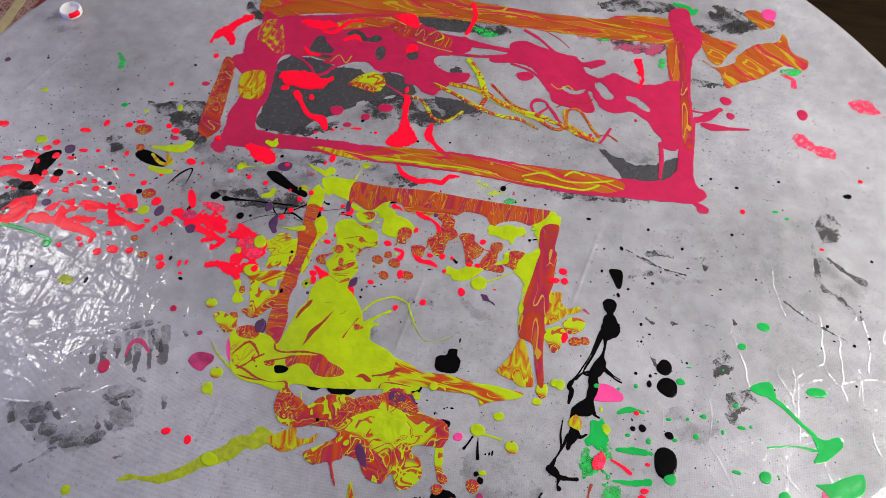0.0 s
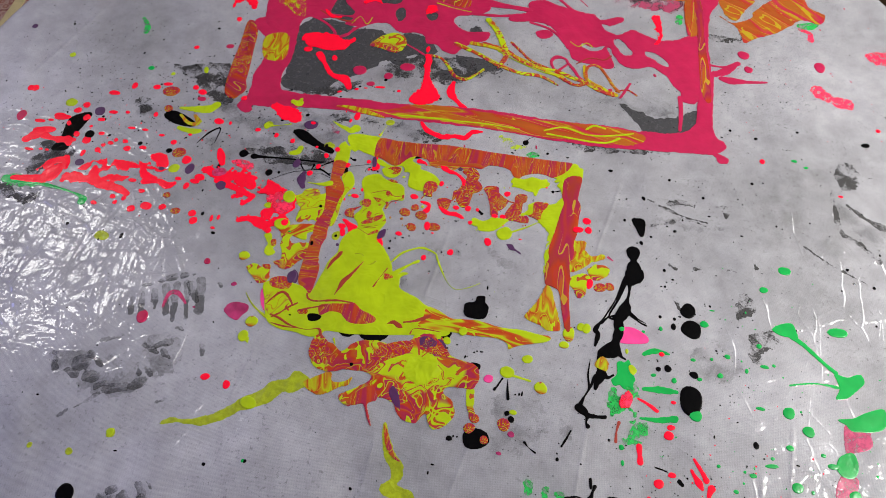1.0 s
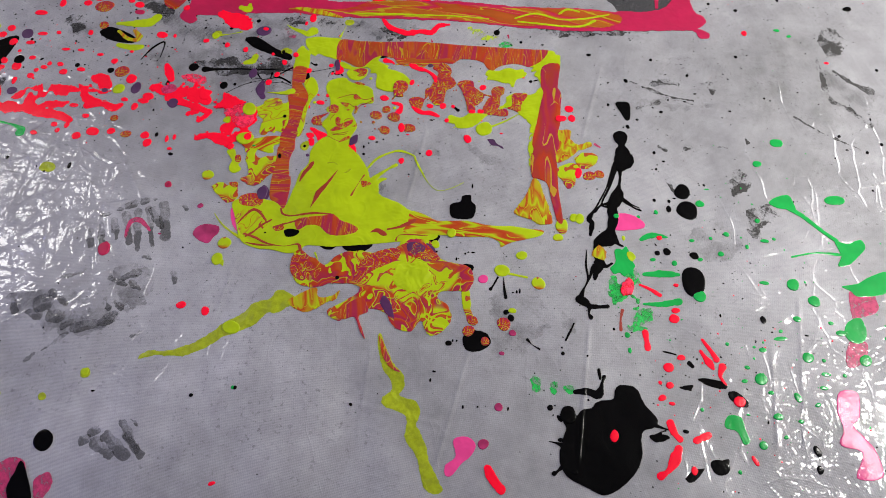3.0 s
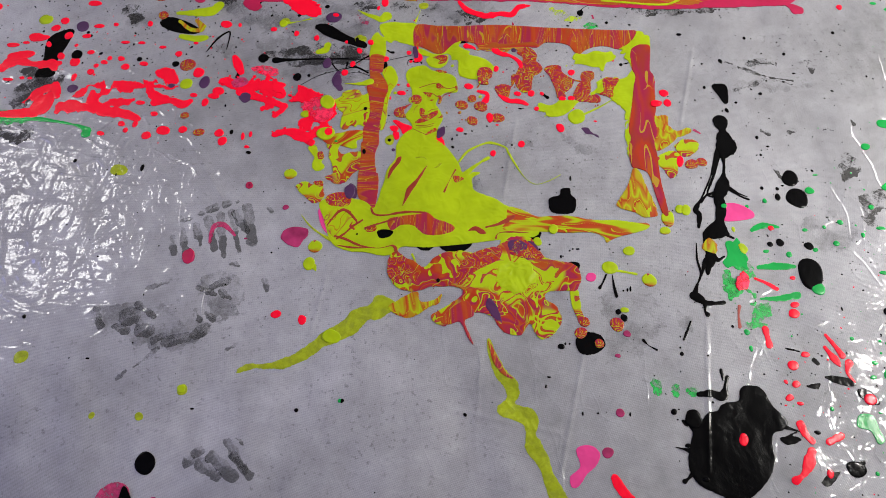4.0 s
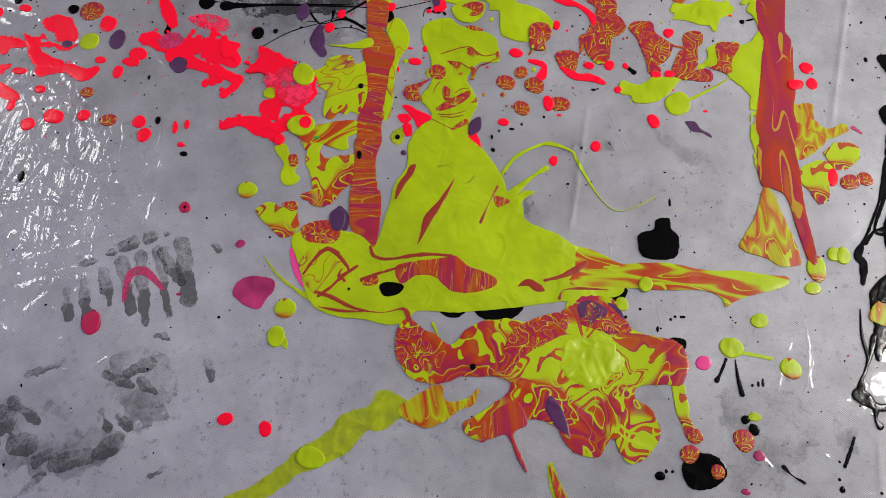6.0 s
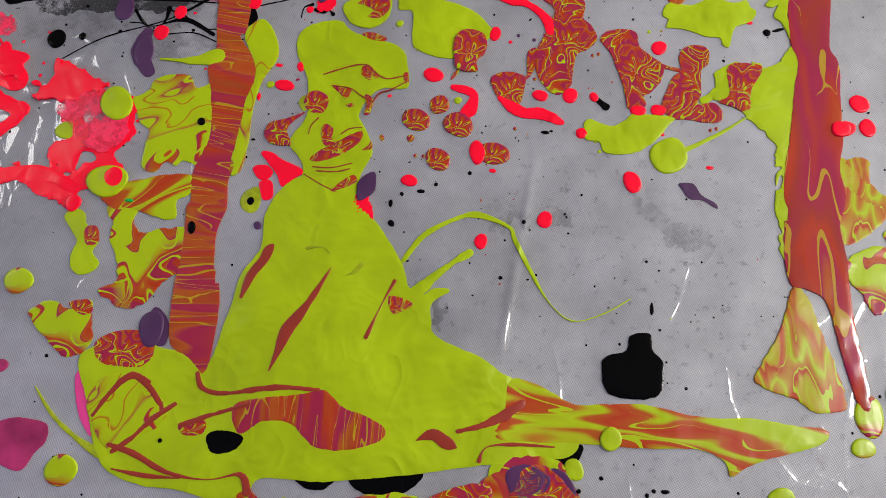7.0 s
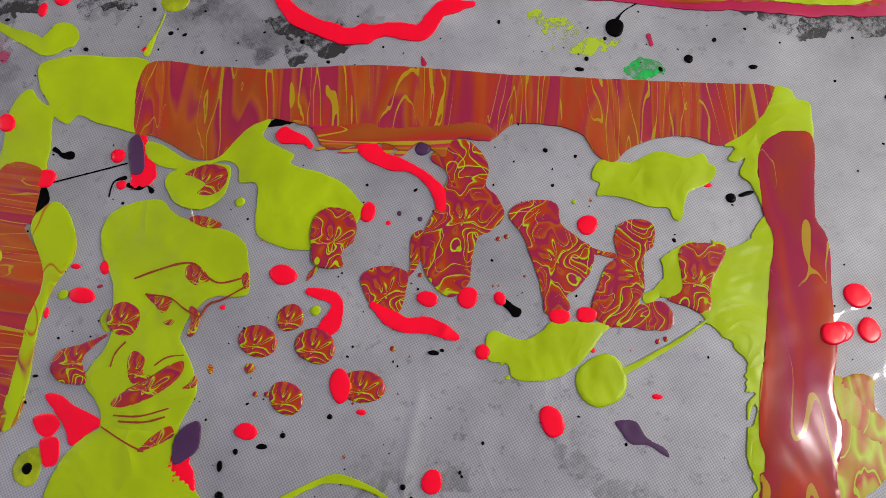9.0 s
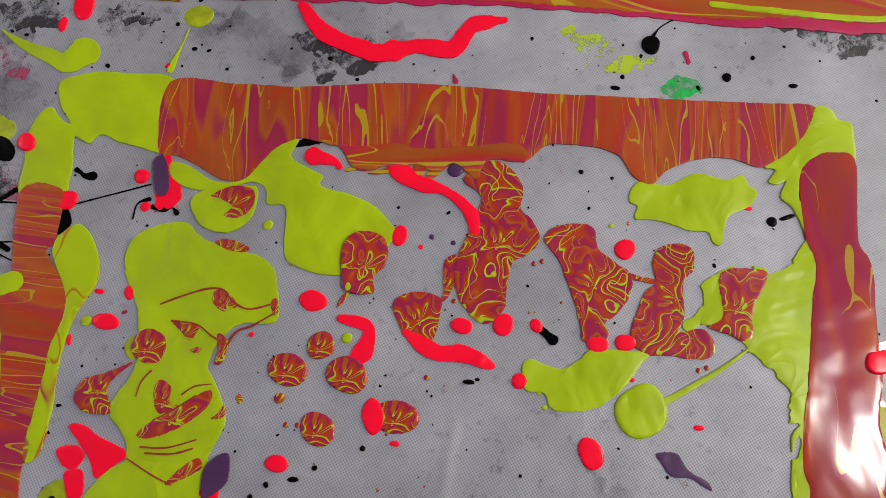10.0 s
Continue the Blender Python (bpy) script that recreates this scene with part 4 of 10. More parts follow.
run("drag_mark", "smudge", 0.1, [(0.204, 0.492, 0.002), (0.221, 0.497, 0.00447), (0.237, 0.495, 0.00346)], "dark drag mark rubbed into the plastic sheet", "paint stain")
run("drag_mark", "smudge", 0.1, [(0.406, 0.547, 0.00141), (0.407, 0.513, 0.00308), (0.413, 0.484, 0.00361), (0.433, 0.47, 0.00308), (0.452, 0.45, 0.00352)], "dark drag mark rubbed into the plastic sheet", "paint stain")
run("drag_mark", "smudge", 0.1, [(0.422, 0.527, 0.00245), (0.446, 0.509, 0.00266), (0.461, 0.501, 0.00452)], "dark drag mark rubbed into the plastic sheet", "paint stain")
run("drag_mark", "smudge", 0.1, [(0.367, 0.456, 0.00025), (0.396, 0.435, 0.001), (0.434, 0.417, 0.00025)], "dark drag mark rubbed into the plastic sheet", "paint stain")
run("drag_mark", "smudge", 0.1, [(0.215, 0.361, 0.00266), (0.221, 0.347, 0.00308)], "dark drag mark rubbed into the plastic sheet", "paint stain")
run("drag_mark", "smudge", 0.1, [(0.294, 0.373, 0.00548), (0.301, 0.361, 0.00656), (0.289, 0.349, 0.00391)], "dark drag mark rubbed into the plastic sheet", "paint stain")
run("drag_mark", "smudge", 0.1, [(0.264, 0.497, 0.003), (0.274, 0.495, 0.00361), (0.276, 0.481, 0.002)], "dark drag mark rubbed into the plastic sheet", "paint stain")
run("drag_mark", "smudge", 0.1, [(0.181, 0.494, 0.00119), (0.22, 0.477, 0.001), (0.252, 0.471, 0.001)], "dark drag mark rubbed into the plastic sheet", "paint stain")
run("drag_mark", "smudge", 0.1, [(0.273, 0.405, 0.00025), (0.28, 0.409, 0.00141), (0.286, 0.406, 0.00119)], "dark drag mark rubbed into the plastic sheet", "paint stain")
run("drag_mark", "smudge", 0.1, [(0.304, 0.427, 0.001), (0.309, 0.415, 0.00245)], "dark drag mark rubbed into the plastic sheet", "paint stain")
run("drag_mark", "smudge", 0.1, [(0.21, 0.404, 0.002), (0.216, 0.399, 0.002)], "dark drag mark rubbed into the plastic sheet", "paint stain")
run("drag_mark", "smudge", 0.1, [(0.239, 0.402, 0.00178), (0.244, 0.406, 0.002)], "dark drag mark rubbed into the plastic sheet", "paint stain")
# skins, pools, splashes and runs
skin_a = thing("paint_skin", "yellow-green paint skin dried round a canvas, marbled with orange and crimson", "paint skin")
spill("corner", "yellow", 1.2, 0, [(-0.212, 0.53), (-0.208, 0.534), (-0.197, 0.537), (-0.186, 0.537), (-0.168, 0.535), (-0.165, 0.506), (-0.172, 0.505), (-0.179, 0.507), (-0.185, 0.508), (-0.193, 0.511), (-0.197, 0.507), (-0.2, 0.508), (-0.203, 0.509), (-0.202, 0.499), (-0.202, 0.492), (-0.204, 0.485), (-0.219, 0.485), (-0.22, 0.498), (-0.22, 0.511), (-0.217, 0.518), (-0.213, 0.521), (-0.21, 0.517), (-0.205, 0.514), (-0.207, 0.518), (-0.21, 0.522)], parent=skin_a)
spill("bar", "streak", 1.5, 0, [(-0.17, 0.535), (-0.143, 0.535), (-0.117, 0.534), (-0.086, 0.537), (-0.061, 0.537), (-0.023, 0.535), (0.008, 0.535), (0.041, 0.535), (0.064, 0.535), (0.084, 0.534), (0.081, 0.524), (0.073, 0.515), (0.066, 0.51), (0.059, 0.508), (0.049, 0.511), (0.036, 0.51), (0.024, 0.505), (0.018, 0.499), (0.012, 0.501), (0.009, 0.505), (0.006, 0.51), (-0.002, 0.513), (-0.015, 0.514), (-0.023, 0.513), (-0.029, 0.507), (-0.036, 0.506), (-0.046, 0.507), (-0.049, 0.5), (-0.054, 0.503), (-0.058, 0.505), (-0.064, 0.5), (-0.07, 0.505), (-0.075, 0.503), (-0.082, 0.504), (-0.09, 0.5), (-0.096, 0.501), (-0.102, 0.509), (-0.111, 0.511), (-0.117, 0.512), (-0.126, 0.508), (-0.131, 0.502), (-0.137, 0.495), (-0.146, 0.495), (-0.155, 0.5), (-0.164, 0.504), (-0.171, 0.506)], parent=skin_a)
spill("corner", "yellow", 1.6, 0, [(0.084, 0.534), (0.09, 0.533), (0.092, 0.529), (0.097, 0.528), (0.098, 0.521), (0.097, 0.511), (0.093, 0.515), (0.084, 0.513), (0.077, 0.506), (0.074, 0.497), (0.077, 0.488), (0.077, 0.479), (0.074, 0.485), (0.071, 0.492), (0.067, 0.496), (0.07, 0.503), (0.067, 0.501), (0.063, 0.502), (0.066, 0.507), (0.062, 0.508), (0.071, 0.514), (0.079, 0.523)], parent=skin_a)
spill("bar", "streak_red", 1.9, 0, [(0.075, 0.505), (0.082, 0.513), (0.089, 0.515), (0.097, 0.513), (0.096, 0.495), (0.095, 0.479), (0.099, 0.469), (0.098, 0.444), (0.098, 0.429), (0.095, 0.413), (0.097, 0.399), (0.093, 0.383), (0.095, 0.366), (0.096, 0.339), (0.101, 0.301), (0.096, 0.298), (0.09, 0.319), (0.084, 0.345), (0.075, 0.351), (0.067, 0.354), (0.065, 0.378), (0.069, 0.399), (0.066, 0.378), (0.067, 0.407), (0.071, 0.427), (0.075, 0.454), (0.078, 0.47), (0.075, 0.481)], parent=skin_a)
spill("strip", "yellow", 1.4, 0, [(0.035, 0.462), (0.039, 0.464), (0.057, 0.468), (0.06, 0.465), (0.069, 0.47), (0.073, 0.476), (0.079, 0.481), (0.075, 0.442), (0.072, 0.422), (0.069, 0.403), (0.072, 0.402), (0.068, 0.369), (0.064, 0.364), (0.064, 0.373), (0.062, 0.387), (0.065, 0.402), (0.064, 0.417), (0.066, 0.41), (0.063, 0.412), (0.064, 0.418), (0.062, 0.426), (0.058, 0.429), (0.052, 0.436), (0.048, 0.439), (0.034, 0.447), (0.034, 0.456)], parent=skin_a)
spill("patch", "marble_red", 1.8, 0, [(0.042, 0.465), (0.057, 0.467), (0.059, 0.463), (0.053, 0.452), (0.052, 0.442), (0.048, 0.44), (0.044, 0.442), (0.036, 0.445), (0.042, 0.449)], parent=skin_a)
spill("fringe", "streak_long", 1.9, 0, [(-0.111, 0.512), (-0.093, 0.51), (-0.08, 0.511), (-0.067, 0.51), (-0.045, 0.512), (-0.032, 0.512), (-0.029, 0.507), (-0.036, 0.506), (-0.046, 0.506), (-0.049, 0.499), (-0.058, 0.504), (-0.064, 0.5), (-0.071, 0.503), (-0.082, 0.503), (-0.09, 0.5), (-0.097, 0.501), (-0.102, 0.508)], parent=skin_a)
spill("flap", "yellow", 1.3, 0, [(0.01, 0.497), (0.014, 0.5), (0.024, 0.499), (0.035, 0.504), (0.046, 0.502), (0.053, 0.504), (0.055, 0.5), (0.058, 0.498), (0.055, 0.492), (0.047, 0.488), (0.045, 0.484), (0.043, 0.476), (0.04, 0.477), (0.038, 0.481), (0.031, 0.481), (0.023, 0.484), (0.015, 0.485), (0.011, 0.485), (0.012, 0.49), (0.009, 0.492)], parent=skin_a)
spill("lobe", "yellow", 1.3, 0, [(-0.166, 0.501), (-0.159, 0.5), (-0.148, 0.494), (-0.137, 0.495), (-0.128, 0.507), (-0.117, 0.512), (-0.12, 0.505), (-0.113, 0.5), (-0.107, 0.497), (-0.108, 0.493), (-0.096, 0.49), (-0.087, 0.486), (-0.081, 0.48), (-0.078, 0.476), (-0.08, 0.472), (-0.088, 0.462), (-0.098, 0.459), (-0.106, 0.459), (-0.115, 0.462), (-0.119, 0.467), (-0.12, 0.484), (-0.127, 0.485), (-0.128, 0.491), (-0.134, 0.494), (-0.147, 0.49), (-0.158, 0.491), (-0.165, 0.495)], parent=skin_a)
spill("lobe", "yellow", 1.6, 0, [(-0.156, 0.485), (-0.152, 0.49), (-0.141, 0.492), (-0.132, 0.492), (-0.131, 0.486), (-0.133, 0.479), (-0.139, 0.474), (-0.145, 0.474), (-0.152, 0.477)], parent=skin_a)
spill("patch", "marble_red", 1.9, 0, [(-0.149, 0.488), (-0.141, 0.492), (-0.133, 0.491), (-0.132, 0.485), (-0.136, 0.48), (-0.143, 0.48), (-0.14, 0.484), (-0.146, 0.487)], parent=skin_a)
spill("head", "yellow", 1.3, 0, [(-0.177, 0.459), (-0.177, 0.467), (-0.173, 0.473), (-0.163, 0.477), (-0.156, 0.477), (-0.152, 0.473), (-0.147, 0.47), (-0.136, 0.467), (-0.128, 0.465), (-0.122, 0.46), (-0.12, 0.452), (-0.119, 0.442), (-0.123, 0.44), (-0.131, 0.44), (-0.136, 0.437), (-0.14, 0.432), (-0.142, 0.426), (-0.142, 0.423), (-0.138, 0.417), (-0.134, 0.407), (-0.135, 0.401), (-0.138, 0.395), (-0.14, 0.388), (-0.15, 0.382), (-0.166, 0.383), (-0.167, 0.397), (-0.175, 0.407), (-0.174, 0.412), (-0.168, 0.423), (-0.169, 0.438), (-0.171, 0.446), (-0.174, 0.452)], parent=skin_a)
spill("patch", "marble_red", 1.6, 0, [(-0.145, 0.47), (-0.139, 0.471), (-0.132, 0.468), (-0.134, 0.466), (-0.14, 0.467)], parent=skin_a)
spill("patch", "marble_red", 1.75, 0, [(-0.157, 0.440), (-0.152, 0.439), (-0.147, 0.439), (-0.148, 0.435), (-0.150, 0.433), (-0.153, 0.436)], parent=skin_a)
spill("patch", "marble_red", 1.75, 0, [(-0.143, 0.451), (-0.140, 0.452), (-0.137, 0.450), (-0.134, 0.446), (-0.139, 0.444), (-0.143, 0.447)], parent=skin_a)
spill("patch", "marble_red", 1.75, 0, [(-0.169, 0.435), (-0.164, 0.437), (-0.159, 0.434), (-0.158, 0.430), (-0.160, 0.425), (-0.166, 0.425), (-0.170, 0.429)], parent=skin_a)
spill("patch", "marble_red", 1.75, 0, [(-0.188, 0.412), (-0.186, 0.418), (-0.181, 0.420), (-0.175, 0.422), (-0.169, 0.425), (-0.174, 0.420), (-0.177, 0.415), (-0.174, 0.407), (-0.183, 0.407), (-0.186, 0.409)], parent=skin_a)
spill("patch", "marble_red", 1.75, 0, [(-0.164, 0.400), (-0.159, 0.405), (-0.153, 0.408), (-0.145, 0.414), (-0.140, 0.416), (-0.140, 0.411), (-0.146, 0.405), (-0.153, 0.401), (-0.160, 0.399)], parent=skin_a)
spill("patch", "marble_red", 1.75, 0, [(-0.160, 0.417), (-0.158, 0.419), (-0.154, 0.416), (-0.154, 0.411), (-0.150, 0.410), (-0.156, 0.407), (-0.159, 0.410)], parent=skin_a)
spill("patch", "marble_red", 1.75, 0, [(-0.137, 0.408), (-0.135, 0.411), (-0.134, 0.408), (-0.136, 0.406), (-0.140, 0.406)], parent=skin_a)
spill("patch", "marble_red", 1.75, 0, [(-0.152, 0.384), (-0.148, 0.389), (-0.142, 0.393), (-0.140, 0.390), (-0.144, 0.387), (-0.148, 0.385)], parent=skin_a)
spill("patch", "marble_red", 1.75, 0, [(-0.140, 0.436), (-0.136, 0.433), (-0.137, 0.426), (-0.140, 0.425), (-0.139, 0.430)], parent=skin_a)
spill("patch", "marble_red", 1.75, 0, [(-0.122, 0.448), (-0.120, 0.449), (-0.119, 0.444), (-0.121, 0.443)], parent=skin_a)
spill("patch", "marble_red", 1.75, 0, [(-0.149, 0.430), (-0.145, 0.431), (-0.146, 0.429), (-0.148, 0.429)], parent=skin_a)
spill("pool", "yellow", 1.5, 0, [(-0.141, 0.389), (-0.138, 0.381), (-0.125, 0.365), (-0.115, 0.35), (-0.111, 0.339), (-0.105, 0.336), (-0.099, 0.34), (-0.092, 0.339), (-0.1, 0.333), (-0.1, 0.325), (-0.098, 0.318), (-0.087, 0.313), (-0.076, 0.309), (-0.067, 0.303), (-0.06, 0.299), (-0.057, 0.285), (-0.036, 0.277), (-0.031, 0.274), (-0.036, 0.268), (-0.051, 0.266), (-0.069, 0.263), (-0.086, 0.26), (-0.107, 0.256), (-0.128, 0.253), (-0.145, 0.251), (-0.169, 0.251), (-0.174, 0.245), (-0.186, 0.241), (-0.204, 0.244), (-0.221, 0.245), (-0.237, 0.251), (-0.245, 0.264), (-0.25, 0.279), (-0.257, 0.297), (-0.248, 0.305), (-0.233, 0.311), (-0.223, 0.305), (-0.211, 0.303), (-0.201, 0.297), (-0.197, 0.304), (-0.195, 0.314), (-0.192, 0.327), (-0.19, 0.34), (-0.182, 0.354), (-0.182, 0.371), (-0.175, 0.385), (-0.163, 0.392)], parent=skin_a)
spill("patch", "streak", 1.9, 5, [(-0.185, 0.281), (-0.172, 0.285), (-0.154, 0.288), (-0.145, 0.29), (-0.136, 0.283), (-0.126, 0.28), (-0.117, 0.275), (-0.12, 0.269), (-0.134, 0.265), (-0.146, 0.265), (-0.153, 0.27), (-0.159, 0.275), (-0.171, 0.275), (-0.181, 0.269)], parent=skin_a)
spill("patch", "marble_red", 1.8, 0, [(-0.12, 0.335), (-0.109, 0.332), (-0.115, 0.327), (-0.119, 0.328)], parent=skin_a)
spill("patch", "marble_red", 1.8, 0, [(-0.251, 0.305), (-0.242, 0.311), (-0.23, 0.311), (-0.224, 0.304), (-0.228, 0.296), (-0.24, 0.295), (-0.248, 0.297)], parent=skin_a)
spill("patch", "feather", 1.9, 60, [(-0.25, 0.279), (-0.244, 0.29), (-0.231, 0.292), (-0.224, 0.287), (-0.214, 0.278), (-0.218, 0.269), (-0.227, 0.265), (-0.232, 0.258), (-0.24, 0.261), (-0.245, 0.268)], parent=skin_a)
spill("patch", "marble_red", 1.8, 0, [(-0.208, 0.271), (-0.201, 0.274), (-0.196, 0.273), (-0.197, 0.268), (-0.205, 0.267)], parent=skin_a)
spill("tongue", "streak_mix", 1.7, -5, [(-0.063, 0.3), (-0.051, 0.299), (-0.042, 0.295), (-0.033, 0.291), (-0.021, 0.292), (-0.002, 0.293), (0.016, 0.29), (0.031, 0.289), (0.046, 0.29), (0.065, 0.288), (0.08, 0.287), (0.078, 0.281), (0.064, 0.276), (0.051, 0.272), (0.042, 0.268), (0.036, 0.264), (0.033, 0.271), (0.021, 0.275), (0.003, 0.274), (-0.015, 0.274), (-0.033, 0.274), (-0.057, 0.273), (-0.069, 0.275), (-0.065, 0.284)], parent=skin_a)
spill("fan", "streak_yellow", 1.5, 10, [(0.069, 0.352), (0.061, 0.33), (0.049, 0.309), (0.053, 0.304), (0.068, 0.299), (0.074, 0.295), (0.086, 0.295), (0.09, 0.299), (0.085, 0.319), (0.08, 0.332), (0.076, 0.345)], parent=skin_a)
spill("bar", "streak", 1.6, 88, [(-0.219, 0.487), (-0.204, 0.488), (-0.203, 0.478), (-0.204, 0.466), (-0.207, 0.465), (-0.196, 0.448), (-0.197, 0.428), (-0.199, 0.4), (-0.202, 0.387), (-0.201, 0.373), (-0.204, 0.36), (-0.203, 0.345), (-0.2, 0.332), (-0.201, 0.346), (-0.198, 0.326), (-0.198, 0.313), (-0.2, 0.294), (-0.209, 0.301), (-0.218, 0.308), (-0.22, 0.331), (-0.219, 0.348), (-0.22, 0.372), (-0.221, 0.391), (-0.218, 0.372), (-0.219, 0.391), (-0.214, 0.411), (-0.217, 0.432), (-0.22, 0.445), (-0.217, 0.454)], parent=skin_a)
spill("leaf", "feather", 1.8, 80, [(-0.204, 0.465), (-0.196, 0.475), (-0.189, 0.467), (-0.186, 0.455), (-0.192, 0.441), (-0.195, 0.426), (-0.195, 0.407), (-0.197, 0.392), (-0.202, 0.39), (-0.202, 0.402), (-0.2, 0.417), (-0.199, 0.43), (-0.196, 0.446)], parent=skin_a)
spill("fan", "feather", 1.4, 25, [(-0.255, 0.425), (-0.247, 0.430), (-0.245, 0.436), (-0.237, 0.440), (-0.228, 0.440), (-0.224, 0.434), (-0.218, 0.437), (-0.214, 0.444), (-0.203, 0.440), (-0.199, 0.427), (-0.198, 0.412), (-0.199, 0.400), (-0.207, 0.394), (-0.216, 0.393), (-0.225, 0.395), (-0.228, 0.392), (-0.233, 0.394), (-0.238, 0.388), (-0.244, 0.391), (-0.244, 0.402), (-0.243, 0.409), (-0.249, 0.414), (-0.252, 0.421)], parent=skin_a)
run("spike", "yellow", 1.5, [(-0.2440, 0.4480, 0.0004), (-0.2340, 0.4480, 0.0011), (-0.2240, 0.4490, 0.0028), (-0.2160, 0.4520, 0.0039)], "", "", parent=skin_a)
spill("lobe", "streak_mix", 1.5, 35, [(-0.250, 0.382), (-0.243, 0.384), (-0.233, 0.387), (-0.220, 0.388), (-0.219, 0.379), (-0.225, 0.375), (-0.224, 0.367), (-0.229, 0.365), (-0.237, 0.367), (-0.246, 0.369), (-0.252, 0.368), (-0.258, 0.371), (-0.261, 0.376)], parent=skin_a)
spill("lobe", "marble", 1.3, 60, [(-0.255, 0.371), (-0.247, 0.373), (-0.242, 0.370), (-0.243, 0.363), (-0.238, 0.358), (-0.227, 0.361), (-0.217, 0.363), (-0.212, 0.355), (-0.212, 0.345), (-0.221, 0.339), (-0.226, 0.334), (-0.231, 0.326), (-0.238, 0.321), (-0.245, 0.322), (-0.249, 0.325), (-0.253, 0.327), (-0.254, 0.330), (-0.247, 0.332), (-0.246, 0.338), (-0.250, 0.346), (-0.253, 0.353), (-0.253, 0.361), (-0.256, 0.366)], parent=skin_a)
spill("lobe", "yellow", 1.2, 0, [(-0.276, 0.363), (-0.272, 0.367), (-0.267, 0.366), (-0.265, 0.360), (-0.260, 0.357), (-0.258, 0.352), (-0.260, 0.347), (-0.256, 0.342), (-0.259, 0.337), (-0.265, 0.336), (-0.269, 0.340), (-0.269, 0.346), (-0.268, 0.352), (-0.271, 0.356)], parent=skin_a)
spill("patch", "marble_red", 1.5, 0, [(-0.265, 0.358), (-0.260, 0.359), (-0.258, 0.352), (-0.263, 0.350)], parent=skin_a)
spill("lobe", "marble", 1.2, 0, [(-0.284, 0.316), (-0.278, 0.321), (-0.272, 0.322), (-0.267, 0.319), (-0.262, 0.321), (-0.257, 0.324), (-0.255, 0.318), (-0.253, 0.308), (-0.256, 0.300), (-0.263, 0.298), (-0.270, 0.302), (-0.277, 0.308)], parent=skin_a)
spill("patch", "marble_red", 1.4, 0, [(-0.266, 0.322), (-0.261, 0.324), (-0.257, 0.324), (-0.255, 0.319), (-0.260, 0.317)], parent=skin_a)
skin_b = thing("paint_skin", "thick marbled yellow, orange and crimson paint skin with purple veins", "paint skin")
spill("body", "marble", 1.7, 0, [(-0.182, 0.236), (-0.174, 0.245), (-0.157, 0.236), (-0.145, 0.23), (-0.133, 0.243), (-0.113, 0.249), (-0.091, 0.246), (-0.068, 0.259), (-0.059, 0.267), (-0.04, 0.266), (-0.024, 0.245), (0.003, 0.239), (0.009, 0.226), (0.004, 0.212), (-0.01, 0.21), (-0.023, 0.209), (-0.026, 0.202), (-0.013, 0.191), (-0.012, 0.176), (-0.021, 0.164), (-0.034, 0.161), (-0.041, 0.175), (-0.05, 0.164), (-0.066, 0.166), (-0.076, 0.179), (-0.092, 0.185), (-0.108, 0.178), (-0.124, 0.169), (-0.136, 0.179), (-0.114, 0.195), (-0.108, 0.208), (-0.13, 0.21), (-0.146, 0.206), (-0.157, 0.204), (-0.173, 0.209), (-0.18, 0.223)], parent=skin_b)
spill("fold", "streak_yellow", 1.4, 0, [(-0.068, 0.238), (-0.053, 0.24), (-0.039, 0.237), (-0.024, 0.232), (-0.03, 0.225), (-0.038, 0.213), (-0.053, 0.207), (-0.064, 0.209), (-0.072, 0.217)], parent=skin_b)
spill("crumpled_fold", "yellow_crumpled", 2.15, 0, [(-0.073, 0.236), (-0.061, 0.241), (-0.051, 0.240), (-0.040, 0.238), (-0.036, 0.231), (-0.033, 0.223), (-0.039, 0.216), (-0.048, 0.210), (-0.059, 0.206), (-0.069, 0.211), (-0.074, 0.219), (-0.072, 0.228)], parent=skin_b)
spill("patch", "marble_purple", 2.2, 0, [(-0.063, 0.260), (-0.054, 0.264), (-0.046, 0.260), (-0.048, 0.252), (-0.054, 0.246), (-0.060, 0.250)], parent=skin_b)
spill("patch", "marble_purple", 2.2, 0, [(-0.057, 0.256), (-0.048, 0.261), (-0.043, 0.258), (-0.046, 0.251), (-0.053, 0.25)], parent=skin_b)
spill("patch", "marble_red", 2.2, 0, [(-0.057, 0.261), (-0.046, 0.264), (-0.036, 0.256), (-0.027, 0.245), (-0.039, 0.243), (-0.053, 0.245), (-0.061, 0.249)], parent=skin_b)
spill("patch", "marble_red", 2.2, 0, [(-0.106, 0.24), (-0.086, 0.252), (-0.07, 0.254), (-0.071, 0.242), (-0.085, 0.233), (-0.1, 0.223), (-0.108, 0.212), (-0.114, 0.217)], parent=skin_b)
spill("patch", "marble_red", 2.2, 40, [(-0.181, 0.235), (-0.174, 0.239), (-0.161, 0.232), (-0.158, 0.223), (-0.165, 0.211), (-0.174, 0.213), (-0.181, 0.221)], parent=skin_b)
spill("patch", "streak", 2.2, 10, [(-0.118, 0.187), (-0.103, 0.196), (-0.095, 0.182), (-0.104, 0.175), (-0.098, 0.16), (-0.095, 0.152), (-0.101, 0.16), (-0.108, 0.174), (-0.119, 0.171), (-0.127, 0.174)], parent=skin_b)
spill("patch", "marble_purple", 2.1, 0, [(-0.049, 0.259), (-0.04, 0.263), (-0.032, 0.254), (-0.037, 0.242), (-0.046, 0.244)], parent=skin_b)
